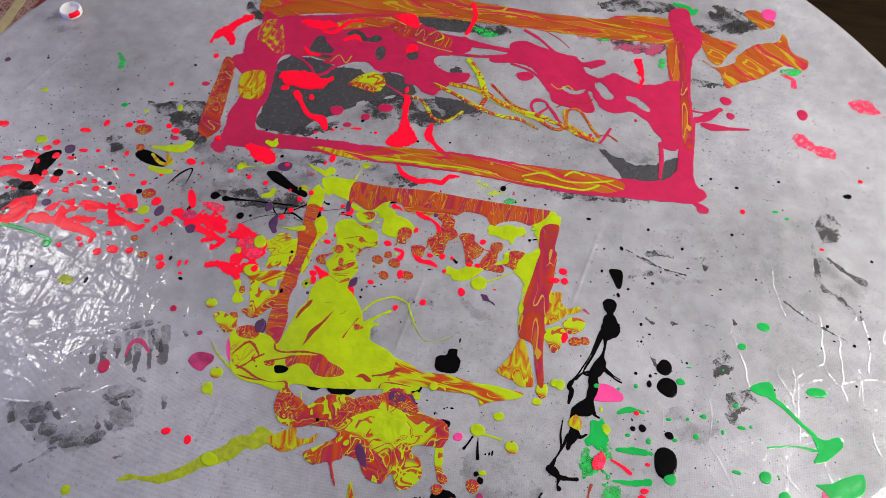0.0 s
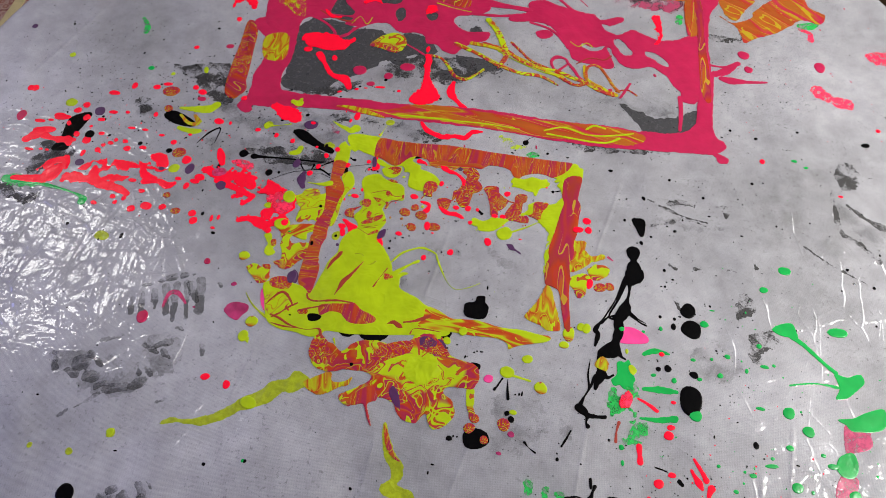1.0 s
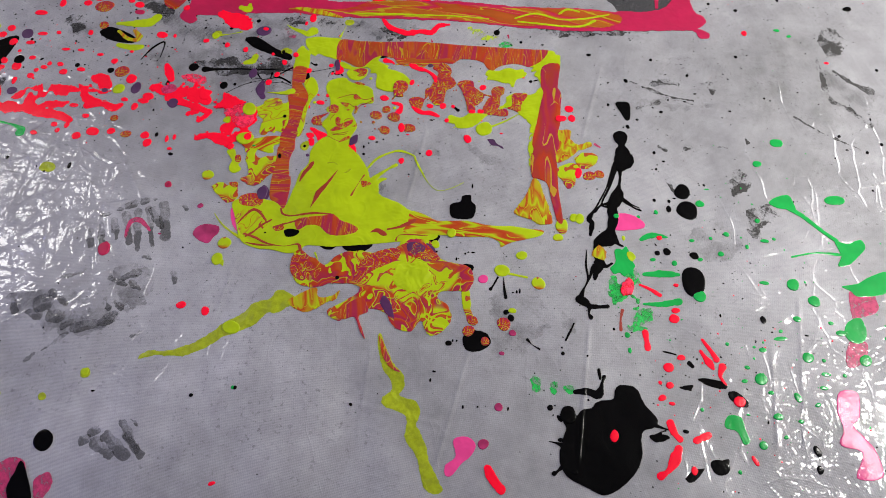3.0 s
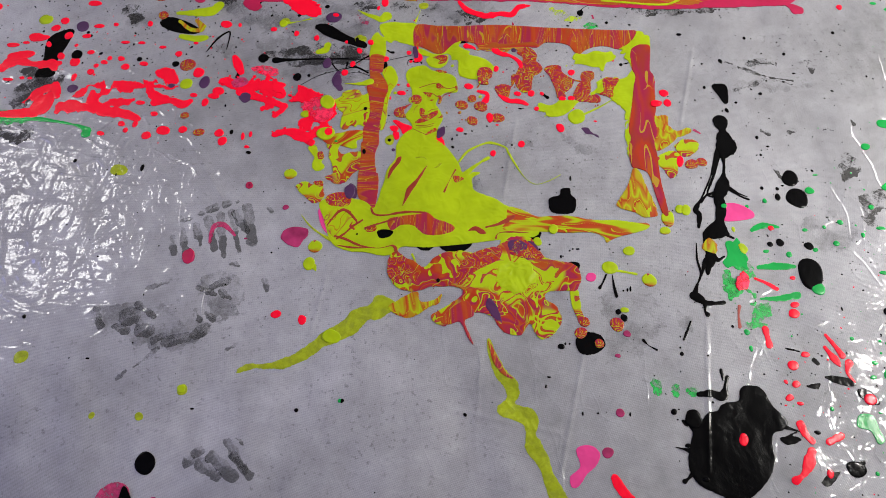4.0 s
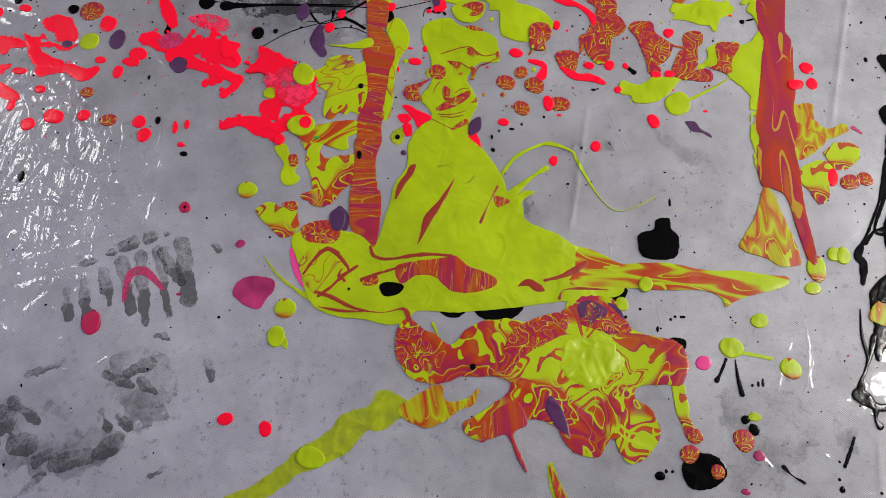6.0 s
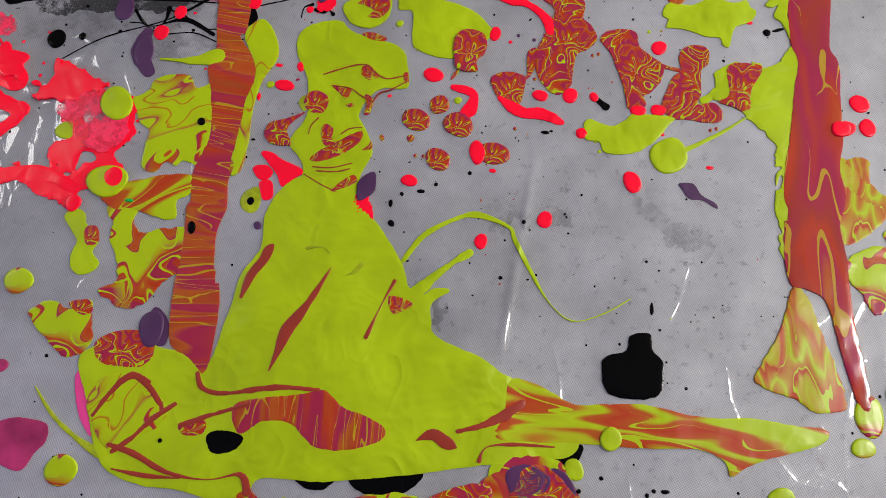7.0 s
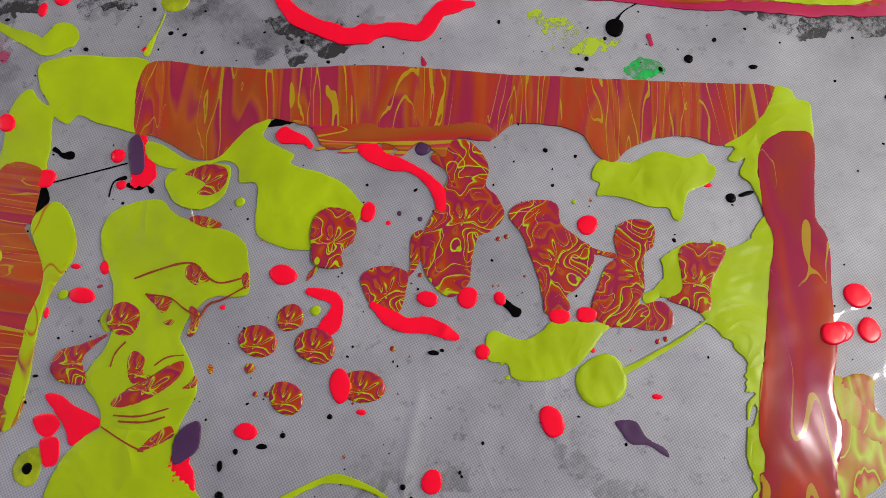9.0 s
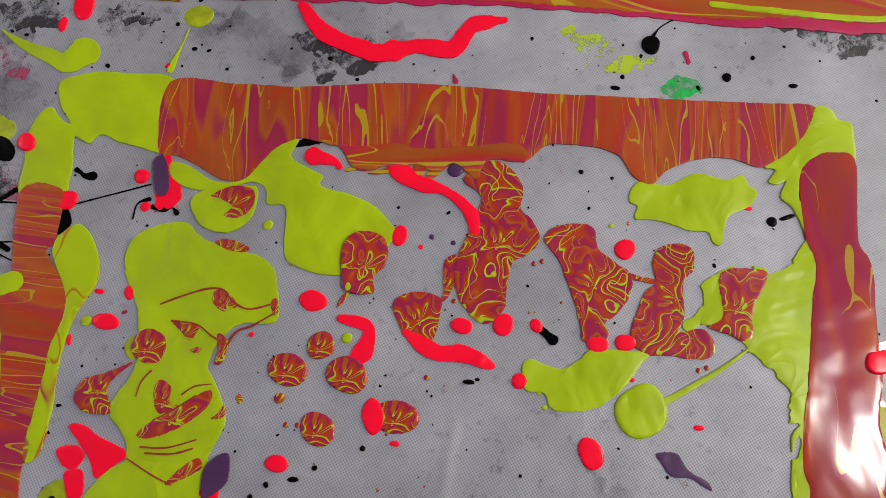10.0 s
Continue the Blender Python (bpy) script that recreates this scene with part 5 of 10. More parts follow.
spill("patch", "marble_purple", 2.1, 0, [(-0.081, 0.2), (-0.073, 0.191), (-0.068, 0.174), (-0.076, 0.18), (-0.084, 0.191)], parent=skin_b)
spill("drip", "marble", 1.3, 0, [(-0.002, 0.21), (0.006, 0.21), (0.007, 0.198), (0.011, 0.182), (0.006, 0.177), (0.001, 0.19)], parent=skin_b)
spill("neck", "yellow", 1.5, 0, [(-0.069, 0.263), (-0.057, 0.266), (-0.061, 0.255), (-0.068, 0.242), (-0.074, 0.241), (-0.071, 0.254)], parent=skin_b)
spill("tail", "streak_yellow", 1.3, 20, [(-0.168, 0.195), (-0.151, 0.204), (-0.147, 0.193), (-0.132, 0.197), (-0.127, 0.202), (-0.129, 0.193), (-0.14, 0.187), (-0.154, 0.177), (-0.167, 0.178), (-0.178, 0.186)], parent=skin_b)
spill("paint_film", "film_yellow", 0.5, 20, [(-0.178, 0.195), (-0.17, 0.19), (-0.183, 0.175), (-0.196, 0.172), (-0.209, 0.158), (-0.225, 0.149), (-0.235, 0.145), (-0.25, 0.133), (-0.27, 0.123), (-0.288, 0.121), (-0.301, 0.121), (-0.316, 0.116), (-0.307, 0.125), (-0.286, 0.128), (-0.271, 0.133), (-0.256, 0.143), (-0.236, 0.16), (-0.22, 0.171), (-0.21, 0.183), (-0.197, 0.188), (-0.189, 0.199)], "thin translucent yellow-green paint trail, rippled, on the plastic sheet", "paint film")
spill("paint_film", "film_yellow", 0.6, 0, [(-0.081, 0.159), (-0.072, 0.143), (-0.061, 0.126), (-0.052, 0.118), (-0.052, 0.106), (-0.055, 0.098), (-0.041, 0.094), (-0.034, 0.083), (-0.036, 0.069), (-0.026, 0.054), (-0.022, 0.039), (-0.015, 0.024), (-0.008, 0.012), (-0.023, 0.011), (-0.032, 0.033), (-0.036, 0.043), (-0.046, 0.058), (-0.047, 0.076), (-0.053, 0.081), (-0.068, 0.086), (-0.071, 0.094), (-0.063, 0.103), (-0.065, 0.111), (-0.075, 0.125), (-0.08, 0.139)], "zigzag yellow-green paint trail with an orange tip on the plastic sheet", "paint film")
spill("paint_patch", "streak", 0.9, 0, [(-0.081, 0.157), (-0.073, 0.143), (-0.064, 0.127), (-0.056, 0.121), (-0.064, 0.123), (-0.071, 0.129), (-0.077, 0.139)], "orange and crimson tip of a paint trail", "paint patch", lift=0.5)
skin_c = thing("paint_skin", "crimson paint skin dried round a large canvas, with orange streaks", "paint skin")
spill("bar", "streak_long", 1.0, 0, [(-0.393, 0.827), (-0.38, 0.872), (-0.267, 0.891), (-0.128, 0.912), (-0.048, 0.908), (0.023, 0.903), (0.117, 0.905), (0.151, 0.919), (0.227, 0.921), (0.233, 0.872), (0.154, 0.864), (0.07, 0.863), (-0.015, 0.864), (-0.102, 0.864), (-0.187, 0.856), (-0.307, 0.838), (-0.354, 0.817)], parent=skin_c)
spill("side", "magenta", 1.2, 0, [(-0.383, 0.829), (-0.354, 0.817), (-0.318, 0.816), (-0.302, 0.775), (-0.32, 0.763), (-0.332, 0.733), (-0.328, 0.682), (-0.327, 0.655), (-0.33, 0.622), (-0.323, 0.599), (-0.294, 0.594), (-0.294, 0.568), (-0.352, 0.565), (-0.352, 0.555), (-0.361, 0.549), (-0.375, 0.561), (-0.366, 0.584), (-0.37, 0.62), (-0.365, 0.653), (-0.374, 0.691), (-0.396, 0.71), (-0.4, 0.727), (-0.382, 0.742), (-0.379, 0.785)], parent=skin_c)
spill("patch", "streak_yellow", 1.4, 0, [(-0.375, 0.694), (-0.345, 0.704), (-0.335, 0.664), (-0.344, 0.65), (-0.367, 0.655)], parent=skin_c)
spill("patch", "streak_yellow", 1.4, 0, [(-0.377, 0.805), (-0.352, 0.812), (-0.33, 0.752), (-0.342, 0.743), (-0.362, 0.758), (-0.378, 0.767)], parent=skin_c)
spill("patch", "streak_red", 1.7, 0, [(-0.195, 0.852), (-0.13, 0.832), (-0.094, 0.82), (-0.099, 0.801), (-0.143, 0.811), (-0.179, 0.817)], parent=skin_c)
spill("web", "streak_long", 1.8, -10, [(-0.268, 0.825), (-0.229, 0.845), (-0.186, 0.848), (-0.191, 0.832), (-0.231, 0.819), (-0.259, 0.812)], parent=skin_c)
# the crimson web and its strands
spill("web", "magenta", 1.4, 0, [(-0.376, 0.804), (-0.355, 0.821), (-0.305, 0.833), (-0.238, 0.850), (-0.187, 0.855), (-0.146, 0.848), (-0.104, 0.830), (-0.069, 0.827), (-0.063, 0.801), (-0.088, 0.788), (-0.105, 0.783), (-0.111, 0.769), (-0.089, 0.752), (-0.057, 0.755), (-0.058, 0.738), (-0.077, 0.729), (-0.091, 0.715), (-0.101, 0.704), (-0.118, 0.710), (-0.128, 0.719), (-0.142, 0.719), (-0.147, 0.733), (-0.161, 0.738), (-0.186, 0.736), (-0.205, 0.749), (-0.226, 0.747), (-0.244, 0.737), (-0.268, 0.739), (-0.259, 0.753), (-0.282, 0.752), (-0.305, 0.744), (-0.323, 0.745), (-0.335, 0.729), (-0.346, 0.710), (-0.373, 0.714), (-0.386, 0.729), (-0.393, 0.776)], parent=skin_c, holes=[[(-0.295, 0.772), (-0.292, 0.788), (-0.282, 0.793), (-0.273, 0.779), (-0.260, 0.767), (-0.263, 0.758), (-0.279, 0.757), (-0.294, 0.758)], [(-0.251, 0.803), (-0.238, 0.814), (-0.223, 0.808), (-0.216, 0.799), (-0.206, 0.809), (-0.195, 0.803), (-0.201, 0.794), (-0.217, 0.792), (-0.238, 0.795)], [(-0.198, 0.783), (-0.190, 0.788), (-0.184, 0.775), (-0.185, 0.762), (-0.192, 0.758), (-0.198, 0.769)], [(-0.152, 0.781), (-0.139, 0.784), (-0.136, 0.771), (-0.145, 0.766), (-0.153, 0.773)], [(-0.148, 0.860), (-0.110, 0.862), (-0.104, 0.853), (-0.130, 0.839), (-0.143, 0.846)]])
spill("web", "magenta", 1.4, 0, [(-0.006, 0.827), (0.014, 0.835), (0.032, 0.829), (0.053, 0.823), (0.074, 0.819), (0.091, 0.818), (0.102, 0.807), (0.124, 0.816), (0.134, 0.814), (0.131, 0.805), (0.116, 0.797), (0.107, 0.789), (0.125, 0.778), (0.138, 0.786), (0.147, 0.792), (0.160, 0.786), (0.183, 0.778), (0.206, 0.780), (0.242, 0.789), (0.244, 0.678), (0.221, 0.666), (0.218, 0.682), (0.209, 0.691), (0.200, 0.707), (0.189, 0.716), (0.176, 0.722), (0.158, 0.716), (0.143, 0.717), (0.132, 0.724), (0.124, 0.736), (0.118, 0.750), (0.113, 0.753), (0.117, 0.741), (0.123, 0.727), (0.123, 0.712), (0.108, 0.710), (0.092, 0.715), (0.076, 0.719), (0.066, 0.724), (0.060, 0.738), (0.048, 0.758), (0.034, 0.778), (0.016, 0.786), (-0.000, 0.787), (-0.020, 0.783), (-0.033, 0.787), (-0.023, 0.798), (-0.007, 0.806)], parent=skin_c, holes=[[(0.079, 0.756), (0.095, 0.750), (0.111, 0.756), (0.104, 0.746), (0.090, 0.743), (0.078, 0.749)], [(0.121, 0.766), (0.128, 0.751), (0.138, 0.738), (0.150, 0.743), (0.141, 0.758), (0.129, 0.770)], [(0.168, 0.751), (0.184, 0.749), (0.198, 0.737), (0.201, 0.728), (0.193, 0.728), (0.181, 0.736), (0.170, 0.742)], [(0.102, 0.800), (0.113, 0.797), (0.131, 0.783), (0.123, 0.779), (0.110, 0.786)]])
run("paint_string", "magenta", 1.3, [(-0.0730, 0.8240, 0.0025), (-0.0330, 0.8140, 0.0025), (0.0000, 0.8130, 0.0025)], "crimson strand of the paint web", "paint string")
run("paint_string", "magenta", 1.2, [(0.0110, 0.8580, 0.0025), (0.0340, 0.8440, 0.0025), (0.0580, 0.8220, 0.0019), (0.0750, 0.8180, 0.0019)], "crimson strand of the paint web", "paint string")
run("paint_string", "magenta", 1.3, [(-0.0880, 0.7910, 0.0025), (-0.0460, 0.7910, 0.0025), (-0.0180, 0.7970, 0.0025)], "crimson strand of the paint web", "paint string")
run("paint_string", "magenta", 1.2, [(0.0000, 0.7850, 0.0019), (0.0260, 0.7770, 0.0019), (0.0440, 0.7630, 0.0019), (0.0590, 0.7430, 0.0025)], "crimson strand of the paint web", "paint string")
run("paint_string", "magenta", 1.4, [(-0.1460, 0.8250, 0.0043), (-0.1010, 0.8130, 0.0043), (-0.0500, 0.8140, 0.0043), (-0.0030, 0.8100, 0.0037)], "wide crimson strand of the paint web", "paint string")
run("paint_string", "magenta", 0.8, [(0.0450, 0.8610, 0.0006), (0.0630, 0.8500, 0.0006), (0.0800, 0.8340, 0.0006)], "hair-thin crimson thread of the web", "paint string")
run("paint_string", "magenta", 1.3, [(-0.3260, 0.7500, 0.0019), (-0.3000, 0.7390, 0.0019), (-0.2810, 0.7230, 0.0019), (-0.2740, 0.7090, 0.0025)], "crimson strand over grey film", "paint string")
run("paint_string", "magenta", 1.3, [(-0.2740, 0.7090, 0.0025), (-0.2600, 0.7170, 0.0025), (-0.2510, 0.7310, 0.0025), (-0.2410, 0.7400, 0.0025)], "crimson strand over grey film", "paint string")
run("paint_string", "magenta", 1.0, [(-0.1940, 0.7210, 0.0012), (-0.1720, 0.7130, 0.0012), (-0.1530, 0.7030, 0.0012), (-0.1370, 0.6930, 0.0019)], "crimson strand over grey film", "paint string")
run("paint_string", "marble", 1.6, [(-0.1010, 0.7250, 0.0031), (-0.0660, 0.7090, 0.0031), (-0.0390, 0.6940, 0.0031), (-0.0060, 0.6820, 0.0031), (0.0260, 0.6810, 0.0025), (0.0510, 0.6690, 0.0012)], "tangled crimson and yellow paint strand", "paint string")
run("paint_string", "marble", 1.7, [(-0.0610, 0.7320, 0.0025), (-0.0270, 0.7220, 0.0025), (-0.0100, 0.7090, 0.0031), (0.0160, 0.6970, 0.0025), (0.0480, 0.6950, 0.0025), (0.0680, 0.6860, 0.0031), (0.0880, 0.6790, 0.0031), (0.1080, 0.6670, 0.0031), (0.1280, 0.6590, 0.0012)], "tangled crimson and yellow paint strand", "paint string")
run("paint_string", "marble", 1.8, [(-0.0610, 0.7800, 0.0043), (-0.0450, 0.7580, 0.0043), (-0.0330, 0.7320, 0.0043), (-0.0260, 0.7110, 0.0043), (-0.0340, 0.6870, 0.0019)], "wide tangled crimson and yellow paint strand", "paint string")
run("paint_string", "marble_red", 1.5, [(-0.0220, 0.7390, 0.0019), (-0.0080, 0.7250, 0.0019), (0.0110, 0.7070, 0.0019), (0.0400, 0.6960, 0.0019)], "thin tangled crimson paint strand", "paint string")
run("paint_string", "magenta", 1.6, [(0.0460, 0.6930, 0.0019), (0.0380, 0.7100, 0.0019), (0.0440, 0.7210, 0.0025), (0.0570, 0.7200, 0.0019), (0.0610, 0.7110, 0.0019), (0.0520, 0.6990, 0.0019), (0.0480, 0.6900, 0.0019)], "crimson paint loop of the tangle", "paint string")
run("paint_string", "magenta", 1.5, [(0.0590, 0.7160, 0.0019), (0.0700, 0.7020, 0.0019), (0.0790, 0.6880, 0.0019), (0.0890, 0.6800, 0.0019)], "crimson paint strand of the tangle", "paint string")
run("paint_string", "streak_long", 1.5, [(0.0900, 0.6830, 0.0019), (0.0880, 0.7000, 0.0019), (0.0920, 0.7120, 0.0019), (0.1040, 0.7130, 0.0019), (0.1170, 0.6950, 0.0019), (0.1260, 0.6790, 0.0019), (0.1350, 0.6690, 0.0019)], "orange paint loop of the tangle", "paint string")
run("paint_string", "marble_red", 1.6, [(0.0480, 0.6920, 0.0025), (0.0610, 0.6790, 0.0025), (0.0770, 0.6720, 0.0025), (0.0920, 0.6770, 0.0025), (0.1120, 0.6670, 0.0025)], "crimson paint strand of the tangle", "paint string")
run("paint_string", "marble_red", 1.0, [(0.1310, 0.6690, 0.0012), (0.1460, 0.6740, 0.0012), (0.1590, 0.6660, 0.0012)], "crimson thread at the end of the tangle", "paint string")
run("paint_string", "magenta", 1.0, [(0.1370, 0.6580, 0.0012), (0.1420, 0.6690, 0.0019), (0.1490, 0.6860, 0.0019)], "crimson thread at the end of the tangle", "paint string")
run("paint_string", "marble", 1.4, [(-0.1360, 0.6960, 0.0025), (-0.1170, 0.6940, 0.0019), (-0.1040, 0.6800, 0.0025), (-0.0930, 0.6630, 0.0025), (-0.0760, 0.6570, 0.0025), (-0.0620, 0.6690, 0.0019), (-0.0540, 0.6790, 0.0025)], "orange paint strand on grey film", "paint string")
run("paint_string", "yellow", 1.95, [(-0.1000, 0.7270, 0.0012), (-0.0750, 0.7160, 0.0006), (-0.0480, 0.7010, 0.0006), (-0.0310, 0.6920, 0.0006)], "fine yellow line on a tangled strand", "paint string")
run("paint_string", "yellow", 1.95, [(-0.0390, 0.7190, 0.0006), (-0.0090, 0.7030, 0.0006), (0.0250, 0.6900, 0.0006), (0.0480, 0.6870, 0.0012)], "fine yellow line on a tangled strand", "paint string")
run("paint_string", "yellow", 1.95, [(-0.1280, 0.8230, 0.0006), (-0.1170, 0.8340, 0.0006), (-0.1070, 0.8220, 0.0012), (-0.1170, 0.8110, 0.0006)], "yellow swirl on the crimson web", "paint string")
run("paint_string", "yellow", 1.9, [(-0.1420, 0.8050, 0.0012), (-0.1150, 0.7980, 0.0006), (-0.0890, 0.7940, 0.0006)], "fine yellow line on the crimson web", "paint string")
run("paint_string", "yellow", 1.9, [(0.0610, 0.7550, 0.0006), (0.0730, 0.7480, 0.0006), (0.0840, 0.7570, 0.0006), (0.0930, 0.7500, 0.0006)], "fine yellow line on the crimson web", "paint string")
run("paint_string", "yellow", 1.9, [(-0.1950, 0.8510, 0.0006), (-0.1660, 0.8380, 0.0006), (-0.1450, 0.8450, 0.0006)], "fine yellow line on the crimson web", "paint string")
run("paint_string", "yellow", 1.9, [(-0.2580, 0.7410, 0.0006), (-0.2490, 0.7570, 0.0004), (-0.2360, 0.7430, 0.0006), (-0.2310, 0.7580, 0.0006)], "fine yellow line on the crimson web", "paint string")
run("paint_string", "brick", 1.85, [(-0.2320, 0.8250, 0.0012), (-0.1890, 0.8240, 0.0019), (-0.1480, 0.8370, 0.0012)], "dull orange vein on the crimson web", "paint string")
run("paint_string", "brick", 1.85, [(-0.3100, 0.7610, 0.0012), (-0.2810, 0.7480, 0.0012), (-0.2550, 0.7440, 0.0019)], "dull orange vein on the crimson web", "paint string")
run("paint_string", "brick", 1.85, [(0.0730, 0.7130, 0.0006), (0.0910, 0.7270, 0.0012), (0.1110, 0.7260, 0.0012), (0.1200, 0.7350, 0.0012)], "dull orange vein on the crimson web", "paint string")
spill("paint_pool", "grey", 0.5, 0, [(-0.335, 0.724), (-0.314, 0.745), (-0.280, 0.743), (-0.244, 0.734), (-0.211, 0.736), (-0.194, 0.721), (-0.169, 0.737), (-0.142, 0.728), (-0.126, 0.709), (-0.134, 0.691), (-0.151, 0.693), (-0.165, 0.685), (-0.175, 0.672), (-0.196, 0.676), (-0.208, 0.660), (-0.227, 0.641), (-0.248, 0.630), (-0.260, 0.614), (-0.277, 0.605), (-0.295, 0.599), (-0.316, 0.602), (-0.330, 0.614), (-0.329, 0.632), (-0.333, 0.664), (-0.337, 0.697)], "flat dark grey paint film inside the crimson paint skin", "paint pool")
spill("paint_pool", "grey", 0.4, 0, [(-0.315, 0.791), (-0.264, 0.813), (-0.178, 0.816), (-0.135, 0.794), (-0.129, 0.763), (-0.165, 0.756), (-0.214, 0.749), (-0.281, 0.748)], "dark grey paint film under the crimson web", "paint pool")
spill("paint_pool", "grey", 0.4, 0, [(-0.153, 0.862), (-0.102, 0.869), (-0.057, 0.858), (-0.063, 0.841), (-0.105, 0.836), (-0.139, 0.836)], "dark grey paint film under the crimson web", "paint pool")
spill("paint_pool", "grey", 0.3, 0, [(-0.096, 0.701), (-0.072, 0.701), (-0.031, 0.696), (-0.033, 0.683), (-0.056, 0.675), (-0.085, 0.681)], "small patch of dark grey paint film", "paint pool")
spill("paint_pool", "grey", 0.3, 0, [(-0.083, 0.764), (-0.071, 0.762), (-0.062, 0.745), (-0.072, 0.739), (-0.084, 0.750)], "small patch of dark grey paint film", "paint pool")
spill("paint_pool", "grey", 0.3, 0, [(-0.114, 0.667), (-0.092, 0.677), (-0.081, 0.663), (-0.092, 0.656), (-0.107, 0.656)], "small patch of dark grey paint film", "paint pool")
spill("corner", "magenta", 1.5, 0, [(0.221, 0.936), (0.248, 0.951), (0.257, 0.916), (0.269, 0.907), (0.27, 0.87), (0.258, 0.844), (0.255, 0.792), (0.259, 0.737), (0.263, 0.715), (0.261, 0.646), (0.263, 0.613), (0.274, 0.602), (0.277, 0.592), (0.259, 0.579), (0.22, 0.577), (0.163, 0.573), (0.163, 0.601), (0.205, 0.606), (0.233, 0.62), (0.24, 0.647), (0.242, 0.734), (0.24, 0.789), (0.232, 0.869)], parent=skin_c)
spill("patch", "streak_red", 1.9, 0, [(0.234, 0.882), (0.246, 0.86), (0.25, 0.791), (0.256, 0.737), (0.259, 0.676), (0.251, 0.672), (0.244, 0.703), (0.24, 0.789)], parent=skin_c)
spill("patch", "streak_long", 1.8, 85, [(0.22, 0.861), (0.236, 0.87), (0.241, 0.806), (0.226, 0.797)], parent=skin_c)
spill("bar", "magenta", 1.2, 0, [(-0.36, 0.578), (-0.294, 0.595), (-0.239, 0.596), (-0.177, 0.598), (-0.086, 0.605), (-0.01, 0.606), (0.065, 0.604), (0.169, 0.602), (0.17, 0.574), (0.098, 0.568), (0.025, 0.571), (-0.05, 0.573), (-0.125, 0.573), (-0.202, 0.574), (-0.279, 0.572), (-0.353, 0.564)], parent=skin_c)
spill("patch", "streak_long", 1.6, -8, [(-0.239, 0.581), (-0.174, 0.585), (-0.132, 0.603), (-0.055, 0.602), (0.021, 0.601), (0.095, 0.603), (0.169, 0.599), (0.159, 0.577), (0.069, 0.573), (-0.013, 0.574), (-0.111, 0.577), (-0.186, 0.572), (-0.217, 0.572)], parent=skin_c)
spill("hook", "magenta", 1.2, 0, [(0.259, 0.582), (0.27, 0.581), (0.28, 0.575), (0.278, 0.568), (0.268, 0.566), (0.264, 0.574)], parent=skin_c)
spill("paint_pool", "grey", 0.4, 0, [(0.136, 0.648), (0.174, 0.635), (0.204, 0.631), (0.24, 0.652), (0.241, 0.616), (0.205, 0.603), (0.176, 0.602), (0.16, 0.618)], "flat dark grey paint film at the crimson paint skin", "paint pool")
spill("paint_patch", "marble_red", 1.2, 75, [(-0.411, 0.72), (-0.399, 0.721), (-0.389, 0.699), (-0.384, 0.661), (-0.378, 0.618), (-0.377, 0.582), (-0.385, 0.57), (-0.401, 0.585), (-0.406, 0.629), (-0.408, 0.679)], "marbled crimson and yellow paint strip beside the crimson skin", "paint patch")
spill("paint_patch", "marble", 1.4, 0, [(-0.222, 0.702), (-0.211, 0.719), (-0.193, 0.733), (-0.173, 0.723), (-0.172, 0.703), (-0.184, 0.693), (-0.201, 0.697)], "marbled yellow and orange paint blob on grey film", "paint patch", lift=0.5)
spill("paint_fan", "streak_long", 0.9, -40, [(0.269, 0.846), (0.289, 0.832), (0.318, 0.847), (0.322, 0.862), (0.351, 0.892), (0.38, 0.902), (0.39, 0.923), (0.396, 0.906), (0.401, 0.883), (0.423, 0.869), (0.415, 0.849), (0.391, 0.854), (0.369, 0.836), (0.349, 0.82), (0.317, 0.801), (0.305, 0.794), (0.297, 0.822)], "fan of dried orange paint with crimson streaks, curling at its edge", "paint fan")
spill("paint_fan", "streak_long", 0.9, -30, [(0.267, 0.903), (0.294, 0.893), (0.323, 0.886), (0.311, 0.865), (0.295, 0.838), (0.277, 0.854)], "small fan of dried orange paint at the crimson skin", "paint fan")
spill("paint_fan", "streak_long", 0.8, -30, [(0.335, 0.957), (0.35, 0.967), (0.38, 0.944), (0.361, 0.926), (0.351, 0.935)], "torn strip of orange dried paint", "paint fan")
spill("paint_blob", "marble_red", 1.3, 0, [(-0.098, 0.466), (-0.096, 0.473), (-0.091, 0.476), (-0.083, 0.474), (-0.081, 0.469), (-0.082, 0.463), (-0.086, 0.458), (-0.085, 0.453), (-0.092, 0.452), (-0.096, 0.454), (-0.097, 0.459)], "marbled crimson and yellow paint blob on the plastic sheet", "paint blob", lift=1.2)
spill("paint_blob", "marble_red", 1.4, 15, [(-0.054, 0.498), (-0.048, 0.504), (-0.041, 0.506), (-0.034, 0.501), (-0.031, 0.494), (-0.032, 0.487), (-0.027, 0.482), (-0.025, 0.475), (-0.03, 0.469), (-0.035, 0.466), (-0.037, 0.455), (-0.038, 0.448), (-0.044, 0.443), (-0.05, 0.446), (-0.055, 0.454), (-0.056, 0.465), (-0.049, 0.483), (-0.047, 0.492)], "long marbled crimson and yellow paint blob hanging from the frame skin", "paint blob")
spill("paint_blob", "marble_red", 1.3, 40, [(-0.078, 0.448), (-0.076, 0.452), (-0.069, 0.454), (-0.061, 0.452), (-0.061, 0.446), (-0.063, 0.437), (-0.069, 0.436), (-0.074, 0.439)], "marbled orange paint blob on the plastic sheet", "paint blob")
